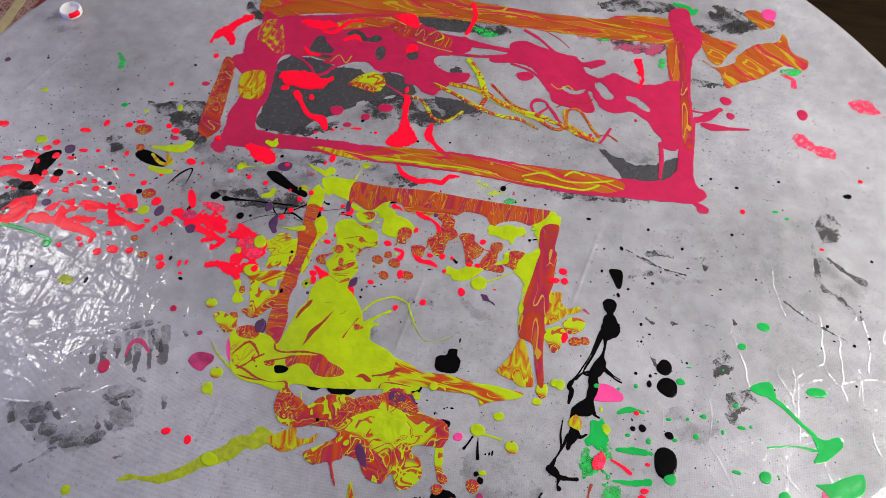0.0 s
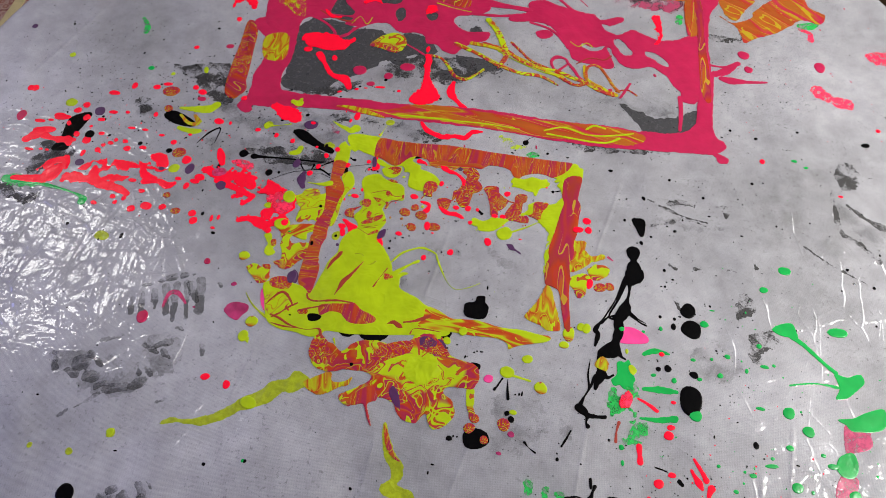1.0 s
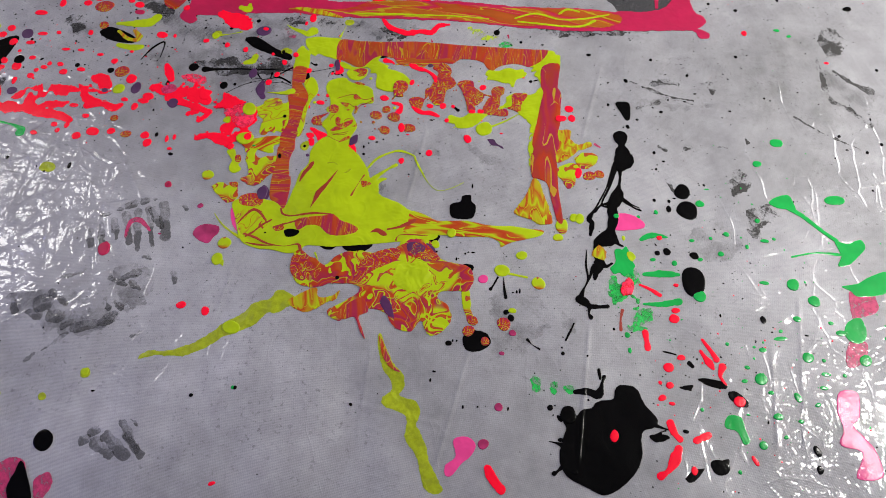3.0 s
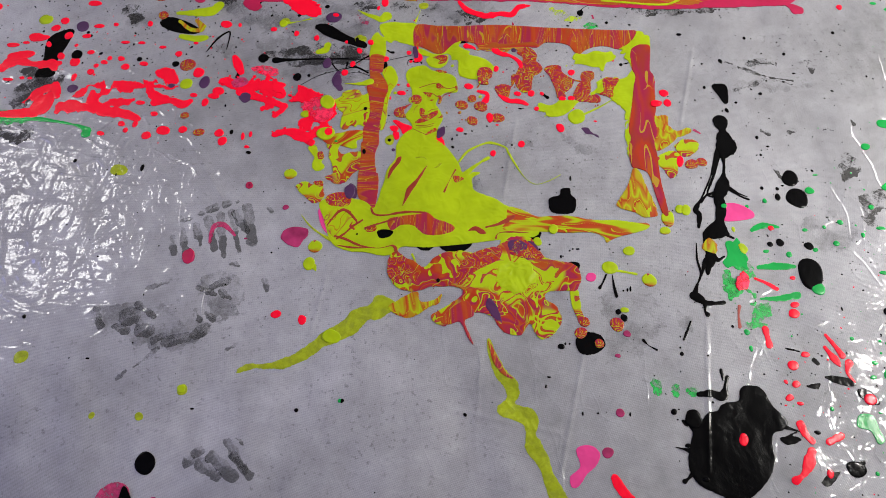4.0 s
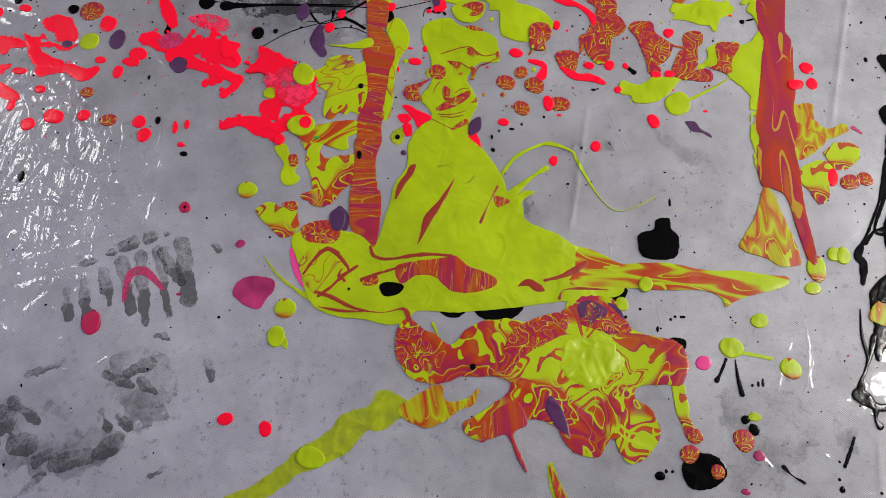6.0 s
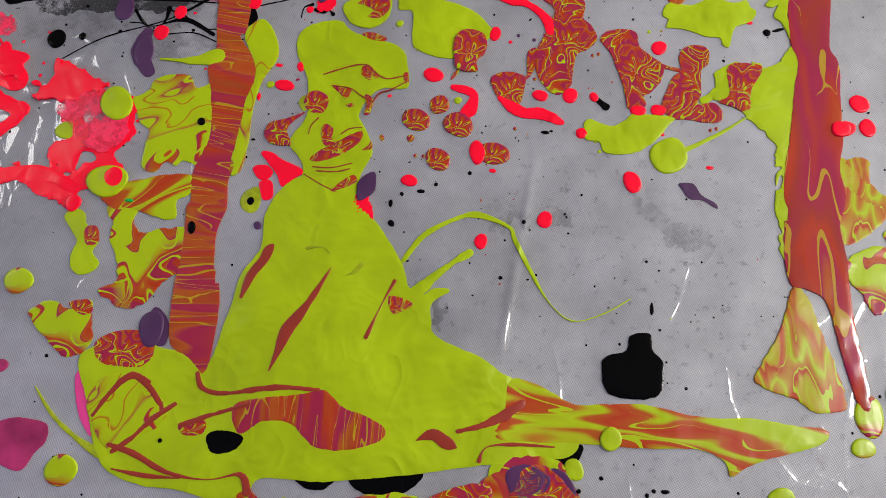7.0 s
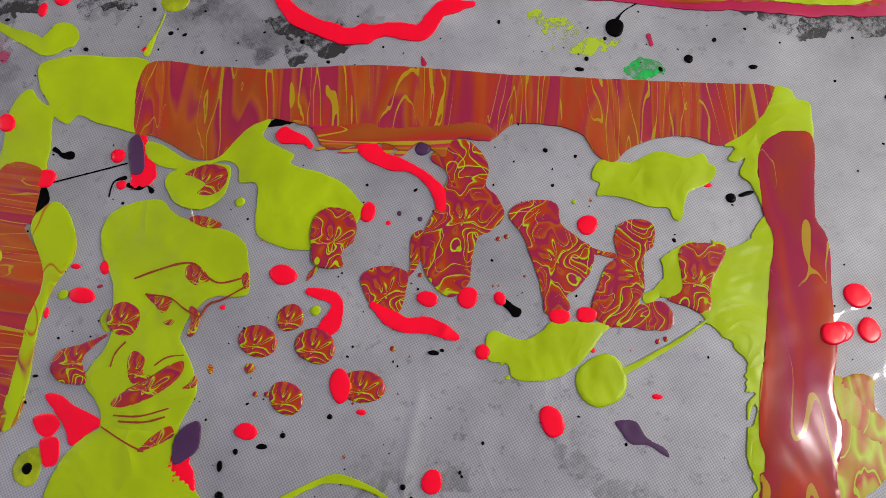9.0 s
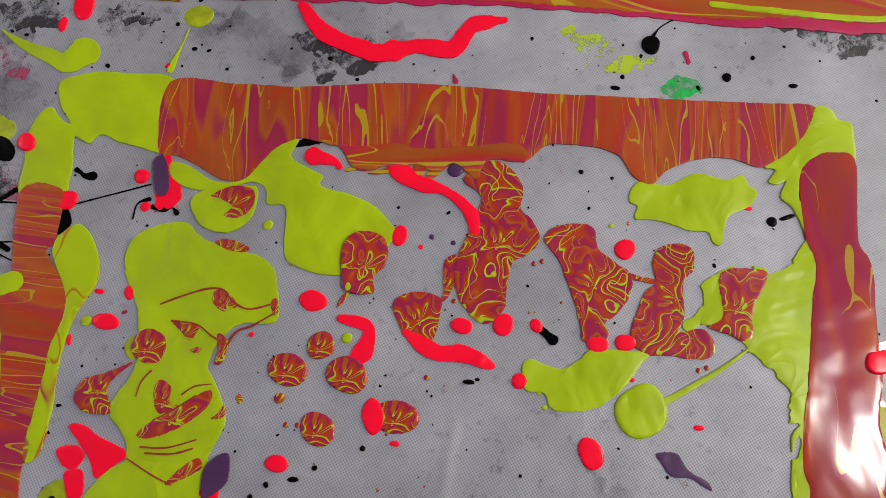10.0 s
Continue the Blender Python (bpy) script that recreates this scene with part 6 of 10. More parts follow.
spill("paint_blob", "marble_red", 1.4, 70, [(-0.023, 0.475), (-0.02, 0.48), (-0.013, 0.482), (-0.005, 0.481), (-0.003, 0.473), (0.004, 0.467), (0.009, 0.463), (0.008, 0.455), (0.003, 0.448), (-0.001, 0.445), (0., 0.44), (-0.003, 0.438), (-0.009, 0.438), (-0.01, 0.443), (-0.012, 0.452), (-0.015, 0.46), (-0.018, 0.468)], "pear-shaped marbled crimson paint blob with fine yellow lines", "paint blob")
spill("paint_blob", "marble_red", 1.4, 110, [(0.017, 0.468), (0.02, 0.474), (0.026, 0.476), (0.032, 0.474), (0.032, 0.466), (0.028, 0.461), (0.028, 0.449), (0.026, 0.443), (0.034, 0.444), (0.038, 0.44), (0.037, 0.434), (0.028, 0.433), (0.023, 0.434), (0.013, 0.434), (0.008, 0.44), (0.01, 0.448), (0.014, 0.457), (0.018, 0.461)], "curled marbled crimson paint blob with a round head", "paint blob")
run("paint_string", "marble_red", 1.0, [(0.007, 0.463, 0.00141), (0.012, 0.462, 0.001), (0.017, 0.461, 0.001)], "thin orange paint bridge between two marbled blobs", "paint string")
run("paint_string", "marble_red", 0.9, [(-0.095, 0.452, 0.001), (-0.097, 0.449, 0.001), (-0.098, 0.447, 0.00025)], "thin orange paint tail of a marbled blob", "paint string")
run("paint_string", "marble_red", 0.9, [(-0.064, 0.449, 0.001), (-0.059, 0.453, 0.001), (-0.057, 0.465, 0.003), (-0.054, 0.463, 0.001)], "thin orange paint bridge between marbled blobs", "paint string")
run("paint_string", "yellow", 1.0, [(0.029, 0.445, 0.002), (0.033, 0.448, 0.00141), (0.035, 0.451, 0.00141)], "short yellow paint bridge on the plastic sheet", "paint string")
spill("paint_pool", "yellow", 1.3, 0, [(-0.031, 0.428), (-0.028, 0.431), (-0.023, 0.429), (-0.017, 0.428), (-0.011, 0.431), (-0.006, 0.435), (0.005, 0.435), (0.015, 0.435), (0.011, 0.43), (0.005, 0.422), (-0.004, 0.415), (-0.014, 0.413), (-0.021, 0.414), (-0.023, 0.419), (-0.03, 0.42)], "smooth yellow-green paint pool with a tapering end", "paint pool")
run("paint_string", "yellow", 1.2, [(0.018, 0.417, 0.0015), (0.022, 0.419, 0.001), (0.029, 0.423, 0.001), (0.039, 0.429, 0.001), (0.05, 0.437, 0.00025)], "thin yellow paint tail running to a round yellow drop", "paint string")
run("paint_string", "yellow", 1.0, [(-0.115, 0.352, 0.001), (-0.106, 0.365, 0.00119), (-0.092, 0.374, 0.001), (-0.081, 0.377, 0.00141), (-0.066, 0.372, 0.001), (-0.063, 0.366, 0.00119), (-0.056, 0.353, 0.001), (-0.046, 0.337, 0.00025), (-0.035, 0.329, 0.00025), (-0.021, 0.333, 0.00025), (-0.008, 0.341, 0.00025)], "long thin yellow paint thread curving over the plastic sheet", "paint string")
run("paint_string", "yellow", 1.3, [(-0.113, 0.332, 0.003), (-0.107, 0.338, 0.00308), (-0.099, 0.346, 0.002), (-0.091, 0.353, 0.00141), (-0.084, 0.358, 0.002)], "short thick yellow paint thread off the yellow pool", "paint string")
run("paint_string", "yellow", 0.8, [(-0.166, 0.559, 0.00025), (-0.168, 0.551, 0.00025), (-0.17, 0.544, 0.001), (-0.171, 0.54, 0.00141)], "thin yellow paint thread ending in a drop", "paint string")
run("paint_smear", "yellow", 0.8, [(-0.239, 0.554, 0.00025), (-0.228, 0.547, 0.00211), (-0.218, 0.543, 0.00308), (-0.211, 0.54, 0.00352), (-0.205, 0.545, 0.00604)], "yellow paint streak with a rounded end", "paint smear")
run("paint_string", "film_yellow", 0.8, [(-0.274, 0.284, 0.00025), (-0.264, 0.272, 0.001), (-0.252, 0.263, 0.001), (-0.241, 0.257, 0.00211)], "hair-thin olive paint thread at the yellow skin", "paint string")
run("paint_string", "yellow", 0.9, [(-0.158, 0.243, 0.001), (-0.153, 0.231, 0.00025), (-0.152, 0.215, 0.001), (-0.152, 0.206, 0.001)], "thin yellow paint thread crossing the marbled skin", "paint string")
run("paint_string", "yellow", 0.8, [(0.045, 0.234, 0.0015), (0.052, 0.233, 0.00141), (0.064, 0.231, 0.001)], "short yellow tail of a paint drop", "paint string")
run("paint_string", "yellow", 0.8, [(-0.255, 0.227, 0.00245), (-0.252, 0.222, 0.00025)], "short yellow tail of a paint drop", "paint string")
spill("paint_pool", "black", 1.4, 0, [(-0.021, 0.306), (-0.02, 0.313), (-0.01, 0.317), (-0.008, 0.324), (0.001, 0.325), (0.002, 0.318), (0.007, 0.311), (0.005, 0.298), (-0.005, 0.295), (-0.018, 0.297)], "glossy black paint pool shaped like an apple", "paint pool")
spill("paint_pool", "black", 0.9, 0, [(-0.129, 0.255), (-0.101, 0.258), (-0.102, 0.252), (-0.111, 0.247), (-0.121, 0.247), (-0.129, 0.25)], "black paint showing under the yellow skin", "paint pool")
spill("paint_pool", "black", 0.9, 0, [(-0.154, 0.252), (-0.137, 0.253), (-0.142, 0.248), (-0.149, 0.248)], "black paint showing under the yellow skin", "paint pool")
spill("paint_pool", "black", 0.8, 0, [(-0.045, 0.269), (-0.03, 0.274), (-0.031, 0.267), (-0.039, 0.264)], "black paint showing under the yellow skin", "paint pool")
spill("paint_pool", "black", 2.0, 0, [(-0.195, 0.267), (-0.189, 0.27), (-0.179, 0.268), (-0.182, 0.262), (-0.191, 0.26)], "black paint hole in the yellow skin", "paint pool")
spill("paint_pool", "black", 1.0, 0, [(-0.005, 0.239), (0.001, 0.242), (0.008, 0.24), (0.007, 0.234), (-0.002, 0.233)], "black paint behind the marbled skin", "paint pool")
spill("paint_pool", "black", 1.0, 0, [(-0.119, 0.509), (-0.116, 0.512), (-0.11, 0.513), (-0.106, 0.512), (-0.11, 0.51), (-0.115, 0.509)], "black paint under a streaked paint bar", "paint pool")
run("paint_splash", "red", 1.4, [(-0.079, 0.501, 0.00356), (-0.071, 0.496, 0.00308), (-0.06, 0.493, 0.0015), (-0.051, 0.485, 0.00245), (-0.049, 0.478, 0.002)], "glossy neon red paint splash on the plastic sheet", "paint splash")
run("paint_splash", "red", 1.3, [(-0.111, 0.505, 0.004), (-0.103, 0.503, 0.00141), (-0.101, 0.501, 0.00141)], "glossy neon red paint splash on the plastic sheet", "paint splash")
run("paint_splash", "red", 1.2, [(-0.097, 0.443, 0.00141), (-0.091, 0.442, 0.00211), (-0.086, 0.439, 0.00211), (-0.088, 0.431, 0.003), (-0.092, 0.428, 0.00141)], "glossy neon red paint splash between marbled drops", "paint splash")
run("paint_splash", "red", 1.3, [(-0.073, 0.439, 0.002), (-0.062, 0.432, 0.003), (-0.052, 0.432, 0.00346), (-0.042, 0.428, 0.00141)], "glossy neon red paint splash on the plastic sheet", "paint splash")
run("paint_splash", "red", 1.4, [(-0.121, 0.571, 0.002), (-0.113, 0.56, 0.00346), (-0.105, 0.555, 0.003), (-0.096, 0.552, 0.00406), (-0.089, 0.55, 0.004), (-0.073, 0.554, 0.00346), (-0.06, 0.553, 0.00352), (-0.053, 0.563, 0.00346), (-0.049, 0.565, 0.00308), (-0.039, 0.567, 0.00141)], "long bent neon red paint splash between the paint skins", "paint splash")
spill("paint_splash", "red", 1.2, 0, [(-0.169, 0.504), (-0.166, 0.505), (-0.161, 0.496), (-0.161, 0.488), (-0.16, 0.483), (-0.163, 0.481), (-0.169, 0.483), (-0.169, 0.494)], "neon red paint splash under a paint drop", "paint splash")
spill("paint_splash", "red", 1.5, 0, [(-0.143, 0.38), (-0.138, 0.387), (-0.134, 0.388), (-0.13, 0.377), (-0.129, 0.367), (-0.134, 0.372), (-0.14, 0.374)], "neon red paint splash beside the yellow pool", "paint splash")
spill("paint_splash", "purple", 0.8, 0, [(0.016, 0.4), (0.023, 0.4), (0.026, 0.395), (0.033, 0.391), (0.034, 0.388), (0.027, 0.392), (0.021, 0.392), (0.017, 0.397)], "dull purple paint splash on the plastic sheet", "paint splash")
spill("paint_splash", "purple", 0.8, 0, [(-0.172, 0.5), (-0.169, 0.504), (-0.166, 0.498), (-0.165, 0.489), (-0.169, 0.488)], "dull purple paint splash at the streaked bar", "paint splash", lift=1.1)
spill("paint_splash", "purple", 0.9, 0, [(-0.139, 0.39), (-0.132, 0.395), (-0.131, 0.386), (-0.136, 0.381), (-0.139, 0.381)], "dull purple paint splash beside the yellow pool", "paint splash", lift=1.4)
spill("paint_splash", "purple", 0.8, 0, [(-0.23, 0.314), (-0.227, 0.323), (-0.22, 0.317), (-0.22, 0.306), (-0.228, 0.307)], "dull purple paint splash beside a marbled bar", "paint splash")
spill("paint_splash", "pink", 0.9, 0, [(-0.257, 0.289), (-0.252, 0.292), (-0.242, 0.273), (-0.245, 0.264), (-0.252, 0.272)], "pink paint showing under the yellow skin", "paint splash")
spill("paint_pool", "pink_dark", 1.2, 0, [(-0.292, 0.259), (-0.288, 0.267), (-0.278, 0.27), (-0.266, 0.268), (-0.265, 0.261), (-0.269, 0.255), (-0.273, 0.248), (-0.281, 0.249), (-0.289, 0.254)], "dull pink paint pool with a dark centre", "paint pool")
spill("ragged_splash", "red", 1.2, 0, [(-0.603, 0.397), (-0.596, 0.412), (-0.581, 0.434), (-0.564, 0.437), (-0.558, 0.426), (-0.568, 0.413), (-0.558, 0.408), (-0.527, 0.435), (-0.502, 0.443), (-0.471, 0.441), (-0.47, 0.431), (-0.491, 0.427), (-0.509, 0.418), (-0.475, 0.421), (-0.471, 0.415), (-0.482, 0.399), (-0.508, 0.396), (-0.531, 0.402), (-0.551, 0.391), (-0.572, 0.389), (-0.594, 0.391)], "long neon red paint splash with ragged lobes", "paint splash")
run("paint_splash", "red", 1.2, [(-0.633, 0.456, 0.00603), (-0.62, 0.468, 0.00703), (-0.604, 0.464, 0.00352), (-0.585, 0.463, 0.00519), (-0.569, 0.465, 0.00245)], "neon red paint arm of a ragged splash", "paint splash")
run("paint_splash", "red", 1.1, [(-0.621, 0.394, 0.00352), (-0.597, 0.396, 0.00551), (-0.574, 0.402, 0.00661), (-0.566, 0.42, 0.00406)], "neon red paint arm of a ragged splash", "paint splash")
run("paint_splash", "red", 1.1, [(-0.507, 0.403, 0.00651), (-0.482, 0.4, 0.00551), (-0.466, 0.394, 0.00412)], "neon red paint splash on the plastic sheet", "paint splash")
spill("ragged_splash", "red", 1.2, 0, [(-0.47, 0.448), (-0.454, 0.446), (-0.448, 0.437), (-0.43, 0.437), (-0.427, 0.429), (-0.439, 0.422), (-0.454, 0.426), (-0.463, 0.434)], "neon red paint splash with lobes", "paint splash")
spill("paint_splash", "red", 1.1, 0, [(-0.458, 0.459), (-0.437, 0.46), (-0.431, 0.446), (-0.442, 0.442), (-0.452, 0.45)], "neon red paint splash on the plastic sheet", "paint splash")
spill("ragged_splash", "red", 1.2, 0, [(-0.389, 0.452), (-0.369, 0.456), (-0.353, 0.45), (-0.343, 0.462), (-0.328, 0.457), (-0.315, 0.444), (-0.293, 0.444), (-0.281, 0.436), (-0.303, 0.429), (-0.329, 0.428), (-0.344, 0.432), (-0.366, 0.434), (-0.378, 0.441)], "wide neon red paint splash with pink smears", "paint splash")
spill("ragged_splash", "red", 1.4, 0, [(-0.291, 0.418), (-0.277, 0.429), (-0.255, 0.427), (-0.25, 0.41), (-0.257, 0.397), (-0.252, 0.385), (-0.269, 0.369), (-0.287, 0.373), (-0.31, 0.383), (-0.316, 0.376), (-0.317, 0.383), (-0.303, 0.388), (-0.288, 0.384), (-0.289, 0.397), (-0.281, 0.405), (-0.287, 0.412)], "wide neon red paint splash beside the yellow fan", "paint splash")
spill("paint_splash", "red", 1.1, 0, [(-0.334, 0.413), (-0.321, 0.424), (-0.322, 0.415), (-0.33, 0.409)], "neon red paint streak on the plastic sheet", "paint splash")
run("paint_splash", "red", 1.1, [(-0.373, 0.482, 0.00245), (-0.368, 0.472, 0.00557), (-0.363, 0.461, 0.00352)], "neon red paint streak on the plastic sheet", "paint splash")
run("paint_splash", "red", 1.1, [(-0.451, 0.416, 0.00452), (-0.433, 0.419, 0.00346), (-0.42, 0.414, 0.00551), (-0.412, 0.419, 0.00308)], "neon red paint streak on the plastic sheet", "paint splash")
spill("paint_splash", "red", 1.3, 0, [(-0.328, 0.57), (-0.302, 0.571), (-0.285, 0.562), (-0.28, 0.548), (-0.293, 0.544), (-0.313, 0.551)], "neon red paint wedge on the plastic sheet", "paint splash")
spill("paint_splash", "red", 1.5, 0, [(-0.322, 0.7), (-0.315, 0.713), (-0.285, 0.716), (-0.257, 0.707), (-0.247, 0.714), (-0.248, 0.703), (-0.26, 0.686), (-0.288, 0.684), (-0.31, 0.688)], "glossy neon red paint splash on grey film", "paint splash", lift=0.5)
run("paint_splash", "red", 1.5, [(-0.289, 0.673, 0.00568), (-0.278, 0.658, 0.00361), (-0.262, 0.637, 0.00352), (-0.242, 0.631, 0.00609), (-0.232, 0.616, 0.00361)], "neon red paint run on grey film", "paint splash")
spill("paint_splash", "red", 2.2, 0, [(-0.139, 0.693), (-0.132, 0.692), (-0.125, 0.65), (-0.11, 0.627), (-0.11, 0.609), (-0.128, 0.602), (-0.146, 0.605), (-0.146, 0.617), (-0.135, 0.634), (-0.135, 0.664)], "neon red bottle-shaped paint run on the plastic sheet", "paint splash")
run("paint_splash", "red", 0.9, [(-0.091, 0.649, 0.00308), (-0.092, 0.63, 0.00501), (-0.082, 0.617, 0.00352), (-0.069, 0.604, 0.00412)], "thin neon red paint splash on the plastic sheet", "paint splash")
spill("paint_splash", "red", 1.0, 0, [(-0.443, 0.747), (-0.441, 0.774), (-0.426, 0.793), (-0.411, 0.814), (-0.399, 0.819), (-0.395, 0.808), (-0.412, 0.792), (-0.418, 0.774), (-0.407, 0.759), (-0.411, 0.749), (-0.425, 0.764), (-0.436, 0.759)], "neon red paint splash above the crimson skin", "paint splash")
spill("paint_splash", "red", 2.4, 0, [(-0.185, 0.856), (-0.156, 0.864), (-0.147, 0.838), (-0.166, 0.837)], "neon red paint patch on crimson skin", "paint splash")
spill("paint_splash", "red", 1.6, 0, [(0.174, 0.822), (0.184, 0.827), (0.191, 0.802), (0.189, 0.779), (0.181, 0.767), (0.184, 0.789)], "neon red paint patch on the sheet", "paint splash")
spill("paint_splash", "red_film", 0.5, 0, [(0.475, 0.8), (0.499, 0.806), (0.509, 0.793), (0.515, 0.783), (0.496, 0.779), (0.478, 0.787)], "thin neon red paint smear on the sheet", "paint smear")
spill("paint_splash", "red_film", 0.5, 0, [(0.393, 0.718), (0.405, 0.725), (0.419, 0.71), (0.444, 0.705), (0.446, 0.691), (0.428, 0.689), (0.41, 0.699), (0.396, 0.703)], "thin neon red paint smear on the sheet", "paint smear")
spill("paint_drop", "magenta", 1.2, 0, [(0.01, 0.766), (0.022, 0.773), (0.035, 0.767), (0.028, 0.757), (0.016, 0.756)], "crimson paint drop with a tail", "paint drop")
run("paint_string", "magenta", 0.9, [(0.262, 0.725, 0.00454), (0.277, 0.732, 0.00553), (0.291, 0.746, 0.0049)], "crimson paint splash beside the skin", "paint string")
run("paint_string", "magenta", 0.9, [(0.273, 0.719, 0.00356), (0.286, 0.716, 0.00597), (0.307, 0.717, 0.00308), (0.334, 0.72, 0.00141)], "crimson paint splash beside the skin", "paint string")
spill("paint_pool", "black", 1.4, 0, [(0.162, 0.461), (0.17, 0.464), (0.178, 0.461), (0.178, 0.441), (0.173, 0.438), (0.168, 0.448)], "glossy black paint drop with a lobe", "paint pool")
run("paint_splash", "black", 1.5, [(0.166, 0.414, 0.00803), (0.167, 0.402, 0.00346), (0.168, 0.389, 0.00898), (0.169, 0.38, 0.00849), (0.164, 0.37, 0.00346)], "glossy black paint splash with two lobes", "paint splash")
run("paint_string", "black", 1.0, [(0.164, 0.373, 0.00308), (0.164, 0.358, 0.00141), (0.161, 0.342, 0.003)], "thin black paint string between two splashes", "paint string")
run("paint_splash", "black", 1.5, [(0.162, 0.342, 0.00308), (0.159, 0.332, 0.00852), (0.154, 0.32, 0.00553), (0.155, 0.308, 0.00548), (0.152, 0.293, 0.00459), (0.149, 0.282, 0.00752), (0.143, 0.277, 0.00447)], "glossy ragged black paint splash", "paint splash")
run("paint_string", "black", 0.8, [(0.164, 0.333, 0.003), (0.175, 0.326, 0.001), (0.184, 0.322, 0.00025)], "short black paint spike of a splash", "paint string")
run("paint_string", "black", 0.8, [(0.153, 0.325, 0.003), (0.143, 0.323, 0.001), (0.135, 0.314, 0.002)], "short black paint spike of a splash", "paint string")
run("paint_string", "black", 0.8, [(0.151, 0.283, 0.004), (0.158, 0.277, 0.002), (0.164, 0.274, 0.001)], "short black paint spike of a splash", "paint string")
run("paint_string", "black", 1.0, [(0.102, 0.061, 0.003), (0.094, 0.063, 0.001), (0.088, 0.064, 0.00025)], "short black paint spike of the large pool", "paint string")
run("paint_string", "black", 1.0, [(0.104, 0.045, 0.00251), (0.097, 0.038, 0.00119), (0.093, 0.035, 0.00259)], "short black paint spike of the large pool", "paint string")
run("paint_string", "black", 1.0, [(0.184, 0.087, 0.00308), (0.194, 0.084, 0.001), (0.201, 0.082, 0.00025)], "short black paint spike of the large pool", "paint string")
run("paint_string", "black", 0.9, [(0.16, 0.377, 0.00346), (0.149, 0.346, 0.001), (0.137, 0.32, 0.001), (0.129, 0.305, 0.00308), (0.132, 0.299, 0.003), (0.13, 0.285, 0.00141)], "thin black paint string on the plastic sheet", "paint string")
run("paint_string", "black", 0.8, [(0.159, 0.369, 0.002), (0.152, 0.347, 0.00141), (0.143, 0.324, 0.001), (0.151, 0.321, 0.00141)], "thin black paint string on the plastic sheet", "paint string")
run("paint_string", "black", 0.8, [(0.164, 0.333, 0.003), (0.176, 0.323, 0.001), (0.185, 0.319, 0.001)], "thin black paint string on the plastic sheet", "paint string")
run("paint_string", "black", 1.1, [(0.145, 0.286, 0.00406), (0.139, 0.278, 0.00406), (0.136, 0.272, 0.00308), (0.137, 0.26, 0.00346), (0.139, 0.252, 0.005), (0.135, 0.24, 0.003), (0.134, 0.234, 0.002)], "black paint run under green paint", "paint string")
run("paint_string", "black", 1.1, [(0.144, 0.285, 0.004), (0.153, 0.284, 0.00352), (0.159, 0.278, 0.002)], "black paint run under green paint", "paint string")
run("paint_string", "black", 1.1, [(0.141, 0.252, 0.00406), (0.146, 0.249, 0.002), (0.152, 0.253, 0.00119)], "black paint run under green paint", "paint string")
run("paint_string", "black", 1.1, [(0.126, 0.267, 0.00025), (0.125, 0.249, 0.001), (0.127, 0.233, 0.001), (0.122, 0.221, 0.00119), (0.119, 0.212, 0.003)], "thin black paint string on the plastic sheet", "paint string")
run("paint_string", "black", 1.1, [(0.133, 0.249, 0.002), (0.129, 0.237, 0.00141), (0.123, 0.223, 0.001)], "thin black paint string on the plastic sheet", "paint string")
run("paint_string", "black", 1.1, [(0.118, 0.21, 0.005), (0.123, 0.207, 0.004), (0.128, 0.203, 0.00346), (0.138, 0.203, 0.002), (0.146, 0.204, 0.00245)], "black paint splash with two arms", "paint string")
run("paint_string", "black", 1.1, [(0.128, 0.203, 0.00346), (0.127, 0.195, 0.001), (0.129, 0.191, 0.00245)], "black paint splash arm on the sheet", "paint string")
run("paint_string", "black", 1.2, [(0.113, 0.113, 0.002), (0.125, 0.114, 0.003), (0.135, 0.112, 0.00356), (0.139, 0.124, 0.00141), (0.141, 0.13, 0.002)], "black paint splash on the plastic sheet", "paint string")
run("paint_string", "black", 0.8, [(0.136, 0.137, 0.00141), (0.137, 0.128, 0.00141)], "thin black paint stroke on the plastic sheet", "paint string")
run("paint_string", "black", 0.8, [(0.112, 0.183, 0.001), (0.104, 0.165, 0.00119)], "thin black paint stroke on the plastic sheet", "paint string")
run("paint_string", "black", 0.8, [(0.066, 0.163, 0.00141), (0.071, 0.158, 0.00025), (0.078, 0.154, 0.001)], "thin black paint stroke on the plastic sheet", "paint string")
run("paint_string", "black", 0.9, [(0.034, 0.229, 0.001), (0.03, 0.22, 0.001), (0.027, 0.215, 0.002)], "black paint tail of a yellow drop", "paint string")
run("paint_string", "black", 0.9, [(0.04, 0.229, 0.00025), (0.041, 0.218, 0.001), (0.043, 0.207, 0.00141)], "black paint tail of a yellow drop", "paint string")
spill("paint_pool", "black", 1.8, 0, [(0.101, 0.097), (0.11, 0.098), (0.114, 0.09), (0.119, 0.096), (0.128, 0.098), (0.134, 0.105), (0.149, 0.109), (0.151, 0.118), (0.157, 0.123), (0.171, 0.121), (0.179, 0.105), (0.19, 0.092), (0.187, 0.084), (0.177, 0.08), (0.174, 0.071), (0.174, 0.055), (0.167, 0.04), (0.153, 0.026), (0.138, 0.019), (0.122, 0.025), (0.108, 0.031), (0.1, 0.04), (0.098, 0.052), (0.101, 0.067), (0.104, 0.078), (0.099, 0.087)], "large glossy black paint pool with a ragged rim", "paint pool")
spill("paint_splash", "black", 1.0, 0, [(0.231, 0.134), (0.245, 0.135), (0.258, 0.131), (0.257, 0.126), (0.244, 0.127)], "black paint splash with a fine tail", "paint splash")
